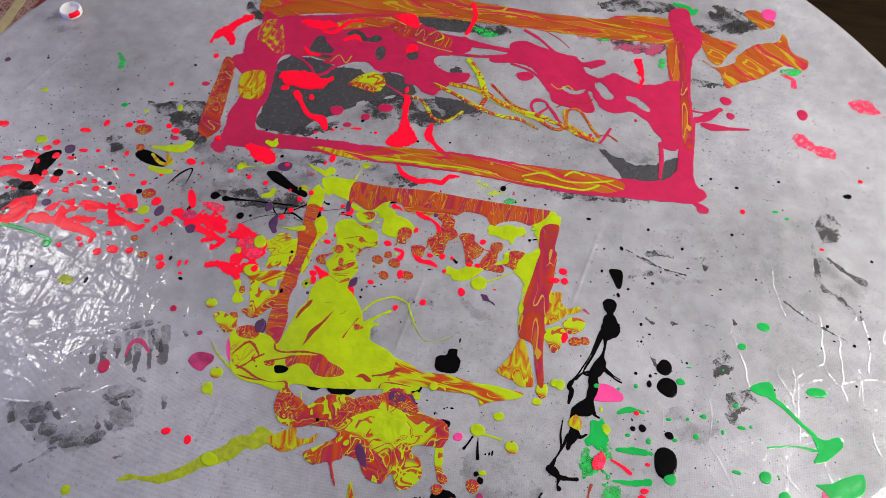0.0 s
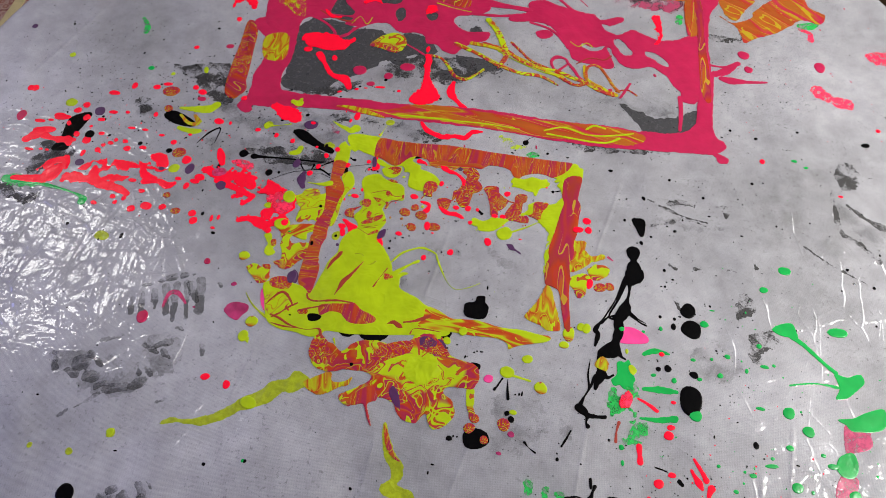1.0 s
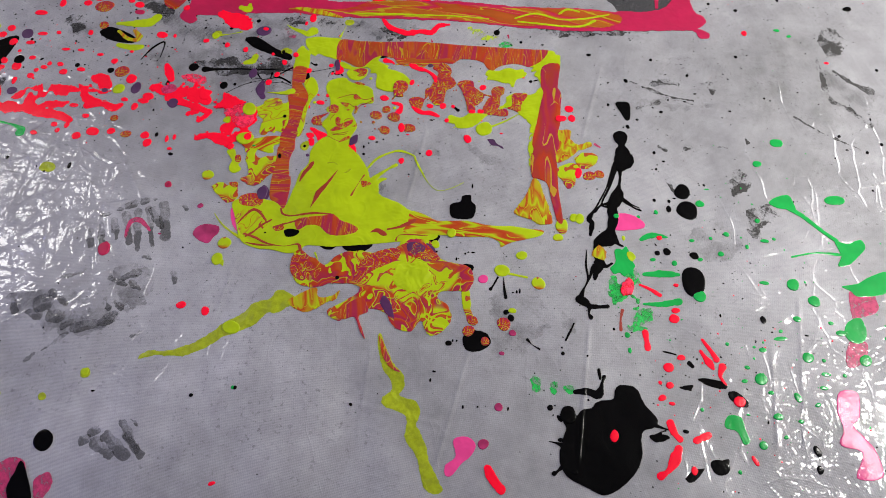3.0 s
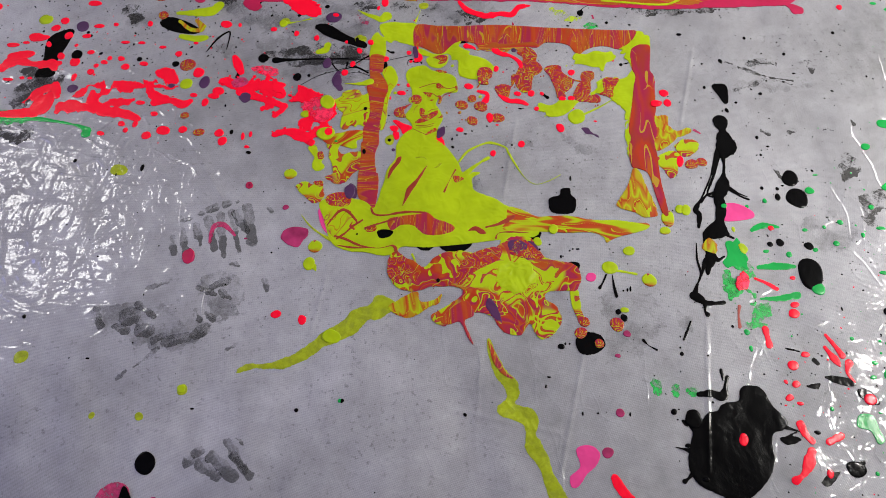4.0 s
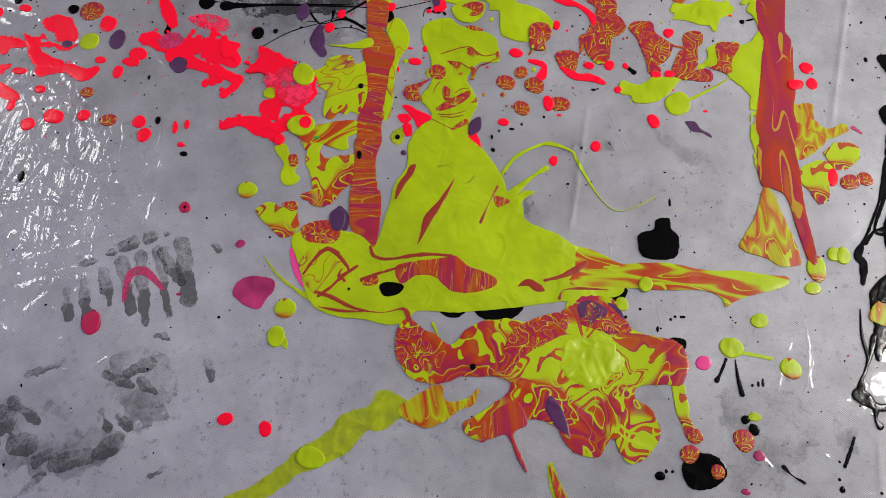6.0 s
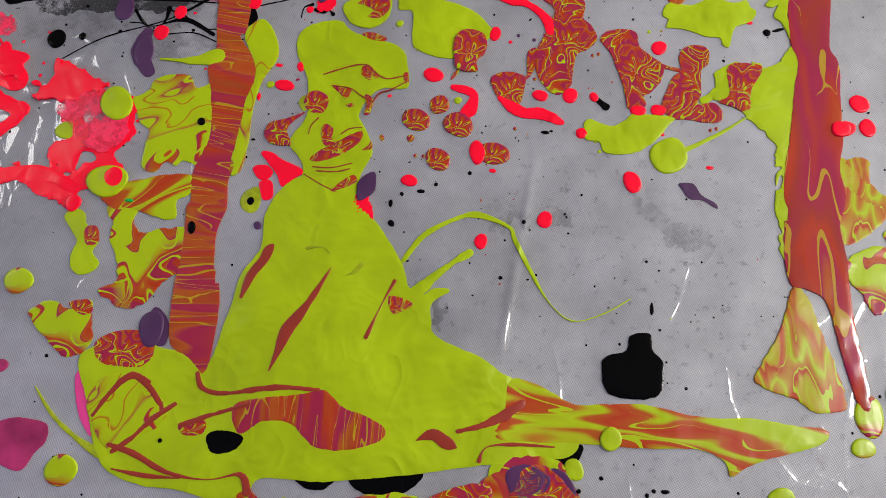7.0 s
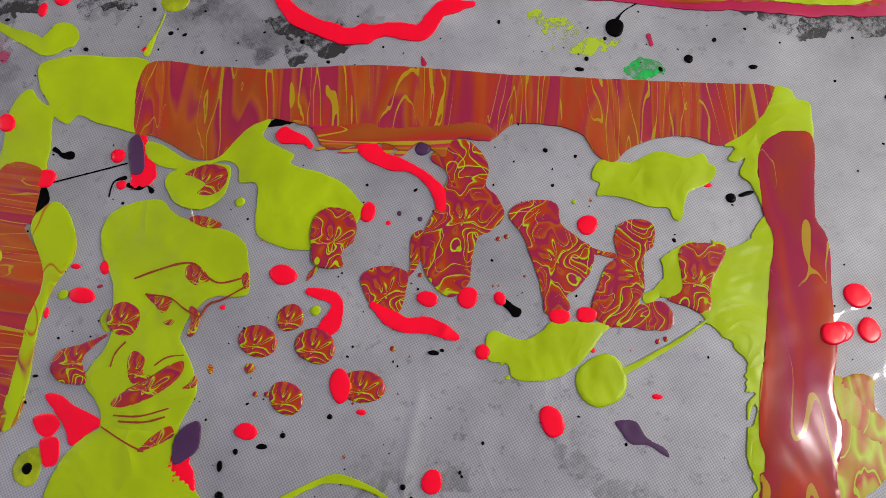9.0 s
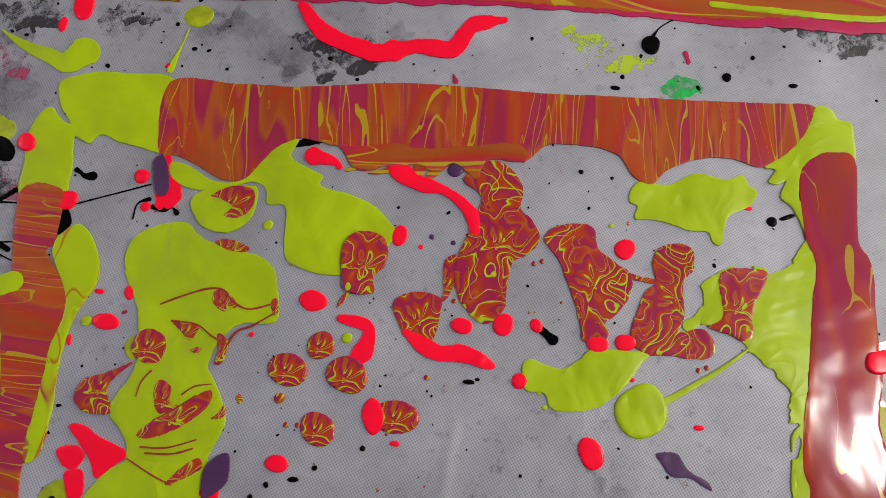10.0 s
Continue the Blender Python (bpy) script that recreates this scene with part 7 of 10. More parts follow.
spill("paint_splash", "black", 1.0, 0, [(0.259, 0.123), (0.268, 0.123), (0.277, 0.114), (0.275, 0.109), (0.262, 0.114)], "black paint splash at a red drop", "paint splash")
spill("paint_splash", "black", 1.0, 0, [(0.182, 0.076), (0.196, 0.078), (0.2, 0.074), (0.187, 0.07)], "black paint smear on the plastic sheet", "paint splash")
spill("paint_pool", "black", 1.2, 0, [(0.002, 0.161), (0.011, 0.169), (0.026, 0.166), (0.029, 0.155), (0.016, 0.147), (0.005, 0.149)], "glossy black paint pool with marbled drops", "paint pool")
spill("paint_splash", "black", 0.8, 0, [(-0.573, 0.513), (-0.563, 0.51), (-0.568, 0.486), (-0.573, 0.466), (-0.572, 0.448), (-0.593, 0.446), (-0.589, 0.468), (-0.591, 0.499)], "black paint brush stroke on the plastic sheet", "paint smear")
spill("paint_splash", "black", 0.8, 0, [(-0.467, 0.526), (-0.458, 0.536), (-0.437, 0.53), (-0.418, 0.518), (-0.425, 0.512), (-0.451, 0.515)], "black paint smear ringed with yellow", "paint smear")
spill("paint_splash", "black", 0.8, 0, [(-0.287, 0.529), (-0.273, 0.533), (-0.246, 0.515), (-0.226, 0.506), (-0.228, 0.498), (-0.258, 0.509), (-0.275, 0.517)], "black paint smear with ragged edge", "paint smear")
run("paint_string", "black", 0.6, [(-0.34, 0.481, 0.00551), (-0.332, 0.482, 0.00025), (-0.282, 0.482, 0.001), (-0.219, 0.482, 0.00025)], "thin black paint line on the plastic sheet", "paint string")
run("paint_string", "black", 0.6, [(-0.326, 0.479, 0.00412), (-0.301, 0.481, 0.001), (-0.231, 0.484, 0.00025)], "thin black paint line on the plastic sheet", "paint string")
run("paint_string", "black", 0.6, [(-0.294, 0.446, 0.00025), (-0.274, 0.459, 0.00025), (-0.243, 0.471, 0.00025), (-0.221, 0.487, 0.001)], "thin black paint line on the plastic sheet", "paint string")
run("paint_string", "black", 0.6, [(-0.263, 0.478, 0.00025), (-0.249, 0.463, 0.00025), (-0.23, 0.464, 0.00025), (-0.218, 0.46, 0.00025)], "thin black paint line on the plastic sheet", "paint string")
run("paint_string", "black", 0.6, [(-0.406, 0.487, 0.00025), (-0.396, 0.507, 0.00119), (-0.384, 0.517, 0.001), (-0.384, 0.492, 0.00025)], "thin black paint thread on the plastic sheet", "paint string")
run("paint_string", "black", 0.8, [(-0.026, 0.443, 0.001), (-0.02, 0.438, 0.002)], "black paint tail of a red drop", "paint string")
run("paint_string", "black", 0.8, [(0.02, 0.561, 0.001), (0.024, 0.567, 0.00025), (0.031, 0.572, 0.00025)], "curved black paint thread on the plastic sheet", "paint string")
run("paint_string", "black", 0.8, [(-0.204, 0.481, 0.002), (-0.201, 0.476, 0.00211), (-0.203, 0.472, 0.00168)], "black paint threads under the corner", "paint string")
run("paint_string", "black", 0.6, [(-0.203, 0.481, 0.00025), (-0.189, 0.486, 0.00025), (-0.172, 0.492, 0.00025)], "thin black paint line on the plastic sheet", "paint string")
run("paint_string", "black", 0.6, [(-0.2, 0.496, 0.001), (-0.197, 0.494, 0.00025), (-0.194, 0.494, 0.001)], "black paint splash on the plastic sheet", "paint string")
run("paint_smear", "yellow", 0.8, [(-0.449, 0.542, 0.002), (-0.43, 0.543, 0.00452), (-0.41, 0.546, 0.00595), (-0.402, 0.556, 0.00452)], "yellow paint smear over black on the plastic sheet", "paint smear")
run("paint_smear", "yellow", 0.8, [(-0.439, 0.508, 0.00308), (-0.421, 0.505, 0.00452), (-0.41, 0.507, 0.00346)], "yellow paint smear over black on the plastic sheet", "paint smear")
run("paint_smear", "streak_yellow", 0.9, [(-0.444, 0.53, 0.002), (-0.429, 0.518, 0.00245), (-0.416, 0.519, 0.00283), (-0.425, 0.532, 0.00211), (-0.414, 0.523, 0.00251)], "yellow paint ring over black on the plastic sheet", "paint smear")
spill("paint_splash", "green", 1.2, 0, [(0.323, 0.338), (0.333, 0.346), (0.345, 0.349), (0.349, 0.342), (0.351, 0.33), (0.34, 0.331), (0.331, 0.332)], "glossy green paint splash on the plastic sheet", "paint splash")
run("paint_string", "green", 0.9, [(0.345, 0.332, 0.00308), (0.357, 0.324, 0.00245), (0.373, 0.309, 0.002), (0.389, 0.296, 0.00224)], "green paint run between two splashes", "paint string")
spill("paint_splash", "green", 1.2, 0, [(0.387, 0.295), (0.4, 0.293), (0.414, 0.299), (0.418, 0.29), (0.409, 0.279), (0.397, 0.268), (0.386, 0.266), (0.391, 0.279)], "glossy green paint splash on the plastic sheet", "paint splash")
run("paint_string", "green", 0.8, [(0.391, 0.279, 0.002), (0.366, 0.28, 0.001), (0.339, 0.273, 0.001)], "thin green paint run on the plastic sheet", "paint string")
run("paint_splash", "green", 0.9, [(0.185, 0.243, 0.002), (0.201, 0.245, 0.00352), (0.22, 0.245, 0.00245)], "green paint streak with red on the plastic sheet", "paint splash")
run("paint_splash", "green", 0.9, [(0.183, 0.21, 0.001), (0.202, 0.211, 0.00308), (0.219, 0.215, 0.00352)], "green paint streak with red on the plastic sheet", "paint splash")
run("paint_splash", "green", 0.9, [(0.184, 0.284, 0.002), (0.196, 0.29, 0.00308), (0.211, 0.288, 0.001)], "thin green paint streak on the plastic sheet", "paint splash")
spill("ragged_smear", "green_film", 0.45, 0, [(0.152, 0.245), (0.174, 0.248), (0.181, 0.237), (0.177, 0.204), (0.168, 0.198), (0.153, 0.200), (0.141, 0.195), (0.140, 0.209), (0.148, 0.224)], "thin scraped green paint smear beside the black run", "paint smear")
spill("ragged_smear", "green_film", 0.6, 0, [(0.152, 0.224), (0.166, 0.236), (0.178, 0.228), (0.175, 0.204), (0.165, 0.198), (0.152, 0.203)], "scraped green paint smear under a red dab", "paint smear")
spill("paint_smear", "green", 1.1, 0, [(0.155, 0.268), (0.159, 0.271), (0.163, 0.270), (0.167, 0.274), (0.170, 0.269), (0.168, 0.263), (0.173, 0.258), (0.176, 0.252), (0.174, 0.247), (0.174, 0.240), (0.168, 0.243), (0.165, 0.239), (0.160, 0.243), (0.154, 0.241), (0.150, 0.247), (0.154, 0.252), (0.156, 0.258)], "wrinkled green paint smear over the black run", "paint smear")
spill("ragged_smear", "green_film", 0.5, 0, [(0.156, 0.241), (0.174, 0.244), (0.173, 0.222), (0.175, 0.211), (0.172, 0.201), (0.155, 0.201), (0.14, 0.212), (0.138, 0.218), (0.151, 0.224)], "rough green paint smear over black run", "paint smear")
spill("paint_patch", "yellow", 1.6, 0, [(0.168, 0.267), (0.173, 0.268), (0.177, 0.262), (0.173, 0.257), (0.169, 0.261)], "yellow paint dab on the green smear", "paint patch")
spill("paint_patch", "red", 1.5, 0, [(0.162, 0.232), (0.168, 0.235), (0.173, 0.232), (0.172, 0.222), (0.164, 0.22), (0.16, 0.224)], "red paint dab on the green smear", "paint patch", lift=0.5)
spill("ragged_smear", "green_film", 0.4, 0, [(0.179, 0.197), (0.185, 0.206), (0.192, 0.207), (0.189, 0.197), (0.182, 0.192)], "faint green rubbed paint on the sheet", "paint smear")
spill("ragged_smear", "green_film", 0.4, 0, [(0.165, 0.184), (0.175, 0.19), (0.187, 0.185), (0.181, 0.179), (0.169, 0.18)], "faint green rubbed paint on the sheet", "paint smear")
run("paint_string", "brick", 0.6, [(0.161, 0.201, 0.002), (0.159, 0.191, 0.001), (0.159, 0.18, 0.0015)], "thin brown red paint run below the green smear", "paint string")
spill("paint_smear", "red_film", 1.2, 0, [(0.161, 0.231), (0.171, 0.234), (0.173, 0.223), (0.162, 0.22)], "red patch in a green paint smear", "paint smear", lift=1.8)
spill("paint_splash", "pink", 1.2, 0, [(0.154, 0.311), (0.17, 0.314), (0.185, 0.307), (0.188, 0.299), (0.176, 0.295), (0.158, 0.293), (0.153, 0.302)], "bright pink paint splash on the plastic sheet", "paint splash")
spill("paint_splash", "green", 1.1, 0, [(0.385, 0.203), (0.398, 0.209), (0.402, 0.195), (0.397, 0.183), (0.386, 0.182), (0.38, 0.191)], "green paint splash over pink on the plastic sheet", "paint splash")
spill("paint_splash", "green", 1.1, 0, [(0.386, 0.243), (0.402, 0.247), (0.415, 0.255), (0.435, 0.262), (0.431, 0.239), (0.402, 0.232), (0.394, 0.238)], "green paint splash over pink on the plastic sheet", "paint splash")
spill("paint_splash", "pink_film", 0.7, 0, [(0.394, 0.241), (0.413, 0.243), (0.418, 0.219), (0.402, 0.21), (0.391, 0.209)], "pink paint smear with green on the plastic sheet", "paint smear")
spill("paint_splash", "pink_film", 0.7, 0, [(0.383, 0.182), (0.4, 0.183), (0.399, 0.171), (0.388, 0.158), (0.377, 0.157)], "pink paint smear with green on the plastic sheet", "paint smear")
spill("paint_splash", "pink", 0.9, 0, [(0.364, 0.129), (0.375, 0.133), (0.383, 0.128), (0.38, 0.107), (0.373, 0.098), (0.382, 0.087), (0.39, 0.074), (0.391, 0.052), (0.368, 0.05), (0.377, 0.073), (0.358, 0.079), (0.363, 0.094), (0.36, 0.111)], "long pink paint splash on the plastic sheet", "paint splash")
spill("paint_splash", "green", 1.0, 0, [(0.253, 0.089), (0.257, 0.1), (0.269, 0.099), (0.272, 0.088), (0.275, 0.077), (0.269, 0.074), (0.264, 0.085)], "green paint loop with red on the plastic sheet", "paint splash")
spill("paint_splash", "pink", 1.0, 0, [(-0.001, 0.059), (0.011, 0.063), (0.02, 0.056), (0.016, 0.045), (0.008, 0.038), (0., 0.027), (-0.006, 0.026), (-0.007, 0.035), (0.002, 0.044)], "pink paint splash with black marks", "paint splash")
spill("paint_splash", "pink_film", 1.0, 0, [(-0.421, -0.011), (-0.42, 0.006), (-0.407, 0.015), (-0.395, 0.011), (-0.389, -0.005), (-0.386, -0.023), (-0.413, -0.026)], "pink and black paint pool on the plastic sheet", "paint splash")
spill("paint_splash", "black", 1.4, 0, [(-0.404, -0.012), (-0.401, 0.001), (-0.398, 0.012), (-0.389, -0.), (-0.379, -0.022), (-0.397, -0.024)], "black paint over pink on the plastic sheet", "paint splash", lift=0.9)
spill("paint_splash", "pink_film", 0.9, 0, [(-0.381, -0.004), (-0.37, 0.004), (-0.364, -0.006), (-0.369, -0.019), (-0.377, -0.019)], "pink paint splash at a black one", "paint splash")
run("paint_splash", "green", 1.0, [(-0.629, 0.391, 0.00551), (-0.614, 0.392, 0.00551), (-0.59, 0.391, 0.00406), (-0.559, 0.388, 0.00211), (-0.53, 0.383, 0.00141), (-0.517, 0.377, 0.00452)], "green paint splash with a thin run", "paint splash")
run("paint_splash", "red", 1.2, [(0.183, 0.179, 0.003), (0.184, 0.17, 0.002), (0.185, 0.163, 0.004)], "red paint run on the plastic sheet", "paint splash")
run("paint_splash", "red", 1.1, [(0.239, 0.175, 0.00141), (0.247, 0.162, 0.00211), (0.251, 0.155, 0.003)], "red paint run on the plastic sheet", "paint splash")
run("paint_splash", "red", 1.1, [(0.236, 0.163, 0.00141), (0.243, 0.152, 0.003), (0.247, 0.145, 0.001)], "red paint run on the plastic sheet", "paint splash")
run("paint_splash", "red", 1.1, [(0.256, 0.148, 0.00352), (0.253, 0.138, 0.00141), (0.258, 0.13, 0.00119)], "red paint run on the plastic sheet", "paint splash")
run("paint_splash", "red", 1.3, [(0.202, 0.089, 0.004), (0.205, 0.08, 0.00346), (0.21, 0.074, 0.003)], "red paint run on the plastic sheet", "paint splash")
run("paint_splash", "red", 1.2, [(0.225, 0.074, 0.003), (0.237, 0.08, 0.003)], "red paint run on the plastic sheet", "paint splash")
run("paint_splash", "red", 1.3, [(0.208, 0.065, 0.00452), (0.204, 0.055, 0.00447), (0.198, 0.045, 0.00251), (0.19, 0.039, 0.003)], "red paint run on the plastic sheet", "paint splash")
run("paint_splash", "red", 0.9, [(0.18, 0.231, 0.00141), (0.19, 0.227, 0.00141), (0.2, 0.221, 0.002)], "thin red paint run on the plastic sheet", "paint splash")
run("paint_splash", "red", 1.3, [(0.032, 0.035, 0.00346), (0.037, 0.026, 0.00406), (0.045, 0.017, 0.00459)], "red paint run with a black end on the sheet", "paint splash")
run("paint_string", "streak_yellow", 1.3, [(0.095, 0.414, 0.00592), (0.105, 0.403, 0.0049), (0.118, 0.396, 0.00346), (0.13, 0.401, 0.004)], "twisted yellow and orange paint splash beside the bar", "paint string")
spill("paint_splash", "streak_yellow", 1.5, 0, [(0.095, 0.413), (0.109, 0.419), (0.11, 0.404), (0.118, 0.393), (0.11, 0.383), (0.098, 0.375), (0.092, 0.379)], "yellow and crimson paint splash beside the bar", "paint splash")
spill("paint_blob", "marble", 1.4, 0, [(0.092, 0.363), (0.1, 0.37), (0.111, 0.374), (0.118, 0.369), (0.116, 0.357), (0.113, 0.346), (0.106, 0.341), (0.102, 0.35), (0.095, 0.355)], "marbled yellow and crimson paint blob beside the bar", "paint blob")
spill("paint_blob", "marble", 1.1, 0, [(0.115, 0.383), (0.124, 0.389), (0.139, 0.386), (0.137, 0.375), (0.124, 0.368), (0.116, 0.375)], "twisted marbled paint blob beside the bar", "paint blob")
spill("paint_splash", "streak_yellow", 1.5, 0, [(0.132, 0.265), (0.139, 0.273), (0.146, 0.266), (0.144, 0.256), (0.133, 0.259)], "yellow paint curl on the black run", "paint splash")
spill("ragged_smear", "black", 0.3, 0, [(0.182, 0.075), (0.19, 0.079), (0.2, 0.083), (0.202, 0.078), (0.194, 0.071), (0.185, 0.072)], "dry black paint scuff on the plastic sheet", "paint smear")
spill("ragged_smear", "black", 0.3, 0, [(0.206, 0.029), (0.214, 0.041), (0.225, 0.052), (0.231, 0.05), (0.224, 0.04), (0.213, 0.031)], "dry black paint scuff on the plastic sheet", "paint smear")
spill("ragged_smear", "black", 0.3, 0, [(0.235, 0.059), (0.25, 0.064), (0.254, 0.056), (0.247, 0.046), (0.238, 0.05)], "dry black paint scuff on the plastic sheet", "paint smear")
spill("ragged_smear", "black", 0.3, 0, [(0.218, 0.153), (0.225, 0.152), (0.229, 0.147), (0.226, 0.145)], "dry black paint scuff on the plastic sheet", "paint smear")
spill("ragged_smear", "black", 0.3, 0, [(0.213, 0.125), (0.227, 0.128), (0.232, 0.123), (0.22, 0.122)], "dry black paint scuff on the plastic sheet", "paint smear")
spill("ragged_smear", "black", 0.3, 0, [(0.277, 0.175), (0.282, 0.174), (0.287, 0.168), (0.282, 0.169)], "dry black paint scuff on the plastic sheet", "paint smear")
spill("ragged_smear", "black", 0.3, 0, [(0.199, 0.161), (0.21, 0.159), (0.214, 0.157), (0.202, 0.159)], "dry black paint scuff on the plastic sheet", "paint smear")
spill("ragged_smear", "black", 0.3, 0, [(0.095, 0.089), (0.099, 0.088), (0.101, 0.083), (0.097, 0.084)], "dry black paint scuff on the plastic sheet", "paint smear")
# skins, pools, splashes and runs
spill("paint_patch", "green_film", 0.5, 0, [(-0.067, 0.853), (-0.048, 0.851), (-0.029, 0.842), (-0.04, 0.833), (-0.056, 0.84)], "thin green paint on dark film", "paint patch", lift=0.5)
spill("paint_splash", "red", 2.2, 0, [(-0.321, 0.82), (-0.285, 0.824), (-0.267, 0.818), (-0.289, 0.806), (-0.312, 0.809)], "neon red paint patch on crimson skin", "paint splash")
spill("paint_splash", "red", 2.2, 0, [(-0.158, 0.791), (-0.144, 0.799), (-0.14, 0.787), (-0.152, 0.78)], "neon red paint patch on crimson skin", "paint splash")
run("paint_splash", "red", 2.0, [(-0.284, 0.802, 0.00287), (-0.269, 0.802, 0.00429), (-0.251, 0.828, 0.00316), (-0.231, 0.835, 0.00251)], "neon red paint streak on crimson skin", "paint splash")
run("paint_splash", "red", 2.0, [(-0.303, 0.764, 0.00211), (-0.291, 0.752, 0.00287), (-0.277, 0.752, 0.00141)], "neon red paint streak on crimson skin", "paint splash")
run("paint_splash", "red", 2.0, [(-0.248, 0.789, 0.00352), (-0.235, 0.799, 0.00391), (-0.224, 0.791, 0.00141)], "neon red paint streak on crimson skin", "paint splash")
run("paint_splash", "red", 1.8, [(-0.075, 0.903, 0.00402), (-0.067, 0.876, 0.00352), (-0.074, 0.836, 0.00356)], "neon red paint run on dark film", "paint splash")
run("paint_string", "streak_yellow", 1.8, [(-0.078, 0.729, 0.00316), (-0.044, 0.724, 0.00259), (-0.01, 0.711, 0.00245), (0.028, 0.694, 0.00259), (0.056, 0.684, 0.00308)], "yellow edged paint thread in the tangle", "paint string")
run("paint_string", "streak_yellow", 1.4, [(0.085, 0.71, 0.00259), (0.089, 0.687, 0.00245), (0.112, 0.67, 0.00356), (0.131, 0.662, 0.00346)], "thin yellow paint thread with a curled end", "paint string")
run("paint_string", "magenta", 1.2, [(0.217, 0.673, 0.003), (0.219, 0.648, 0.00316), (0.218, 0.614, 0.00211)], "thin crimson paint run down from the skin", "paint string")
run("paint_string", "magenta", 1.0, [(0.255, 0.742, 0.00168), (0.277, 0.741, 0.00141), (0.296, 0.75, 0.00454)], "thin crimson paint tail of a drop", "paint string")
spill("paint_patch", "streak_yellow", 1.9, 0, [(-0.235, 0.581), (-0.22, 0.583), (-0.195, 0.579), (-0.171, 0.572), (-0.186, 0.571), (-0.21, 0.574)], "yellow and orange streaked patch on a crimson bar", "paint patch")
run("paint_string", "yellow", 1.9, [(0.042, 0.584, 0.00119), (0.067, 0.593, 0.00141), (0.097, 0.585, 0.001), (0.126, 0.588, 0.00141), (0.158, 0.597, 0.001)], "thin yellow swirl line on a crimson bar", "paint string")
run("paint_string", "yellow", 1.9, [(0.046, 0.579, 0.00119), (0.076, 0.576, 0.00141), (0.12, 0.575, 0.00141), (0.14, 0.586, 0.00168)], "thin yellow swirl line on a crimson bar", "paint string")
run("paint_string", "yellow", 1.9, [(0.096, 0.594, 0.00119), (0.106, 0.602, 0.002), (0.121, 0.599, 0.001)], "thin yellow swirl line on a crimson bar", "paint string")
run("paint_string", "yellow", 1.9, [(-0.172, 0.579, 0.00025), (-0.127, 0.58, 0.0015), (-0.081, 0.58, 0.00119), (-0.036, 0.581, 0.001), (0.009, 0.58, 0.001)], "thin yellow swirl line on a crimson bar", "paint string")
spill("paint_patch", "streak_red", 1.6, 70, [(-0.401, 0.585), (-0.399, 0.609), (-0.384, 0.612), (-0.372, 0.593), (-0.379, 0.576), (-0.391, 0.571)], "yellow-lined crimson paint strip beside the skin", "paint patch", lift=1.1)
spill("paint_patch", "streak_red", 1.6, 70, [(-0.406, 0.72), (-0.396, 0.715), (-0.39, 0.693), (-0.385, 0.66), (-0.39, 0.654), (-0.398, 0.686)], "orange paint strip beside the crimson skin", "paint patch", lift=1.1)
run("paint_smear", "yellow", 1.6, [(-0.301, 0.579, 0.00352), (-0.292, 0.577, 0.00459), (-0.291, 0.585, 0.00251)], "small yellow paint stroke at the crimson bar", "paint smear")
spill("paint_stain", "smudge_pink", 0.15, 0, [(0.086, 0.873), (0.136, 0.876), (0.195, 0.868), (0.228, 0.868), (0.22, 0.843), (0.172, 0.84), (0.121, 0.848), (0.096, 0.856)], "pink and black paint residue on the plastic sheet", "paint stain")
spill("paint_stain", "smudge", 0.15, 0, [(0.115, 0.943), (0.166, 0.959), (0.218, 0.958), (0.252, 0.955), (0.218, 0.936), (0.167, 0.933), (0.133, 0.926)], "black paint residue on the plastic sheet", "paint stain")
spill("paint_stain", "smudge", 0.15, 0, [(0.261, 0.918), (0.286, 0.919), (0.302, 0.913), (0.286, 0.901), (0.269, 0.903)], "black paint residue with pink flecks on the plastic sheet", "paint stain")
spill("paint_stain", "smudge", 0.15, 0, [(0.26, 0.802), (0.285, 0.803), (0.305, 0.812), (0.309, 0.802), (0.281, 0.791), (0.261, 0.791)], "black paint residue beside the crimson skin", "paint stain")
spill("paint_stain", "smudge", 0.15, 0, [(-0.416, 0.843), (-0.392, 0.854), (-0.376, 0.831), (-0.381, 0.804), (-0.401, 0.813)], "black paint residue above the crimson skin", "paint stain")
run("paint_splash", "green", 1.0, [(0.23, 0.96, 0.00356), (0.248, 0.954, 0.00597), (0.256, 0.943, 0.00497), (0.262, 0.951, 0.00346)], "green paint streak above the crimson skin", "paint splash")
run("paint_splash", "green_film", 0.6, [(0.385, 0.841, 0.00497), (0.397, 0.841, 0.007), (0.407, 0.847, 0.00459)], "thin green paint mark on the sheet", "paint splash")
run("paint_splash", "green_film", 0.6, [(-0.565, 0.701, 0.00266), (-0.554, 0.688, 0.00376), (-0.551, 0.675, 0.00503)], "thin green paint mark on the sheet", "paint splash")
run("paint_splash", "green_film", 0.6, [(0.214, 0.83, 0.00497), (0.213, 0.82, 0.00454)], "green paint fleck on the sheet", "paint splash")
run("paint_splash", "green_film", 0.6, [(0.121, 0.861, 0.00387), (0.133, 0.863, 0.00387)], "green paint fleck on the sheet", "paint splash")
run("paint_smear", "red_film", 0.5, [(0.385, 0.833, 0.00287), (0.398, 0.827, 0.00361), (0.399, 0.813, 0.00398)], "pink paint flecks on the sheet", "paint smear")
spill("paint_stain", "smudge_soft", 0.1, 0, [(0.091, 0.642), (0.127, 0.661), (0.18, 0.663), (0.218, 0.658), (0.204, 0.636), (0.152, 0.631), (0.108, 0.627)], "grey smudge inside the crimson skin", "paint stain")
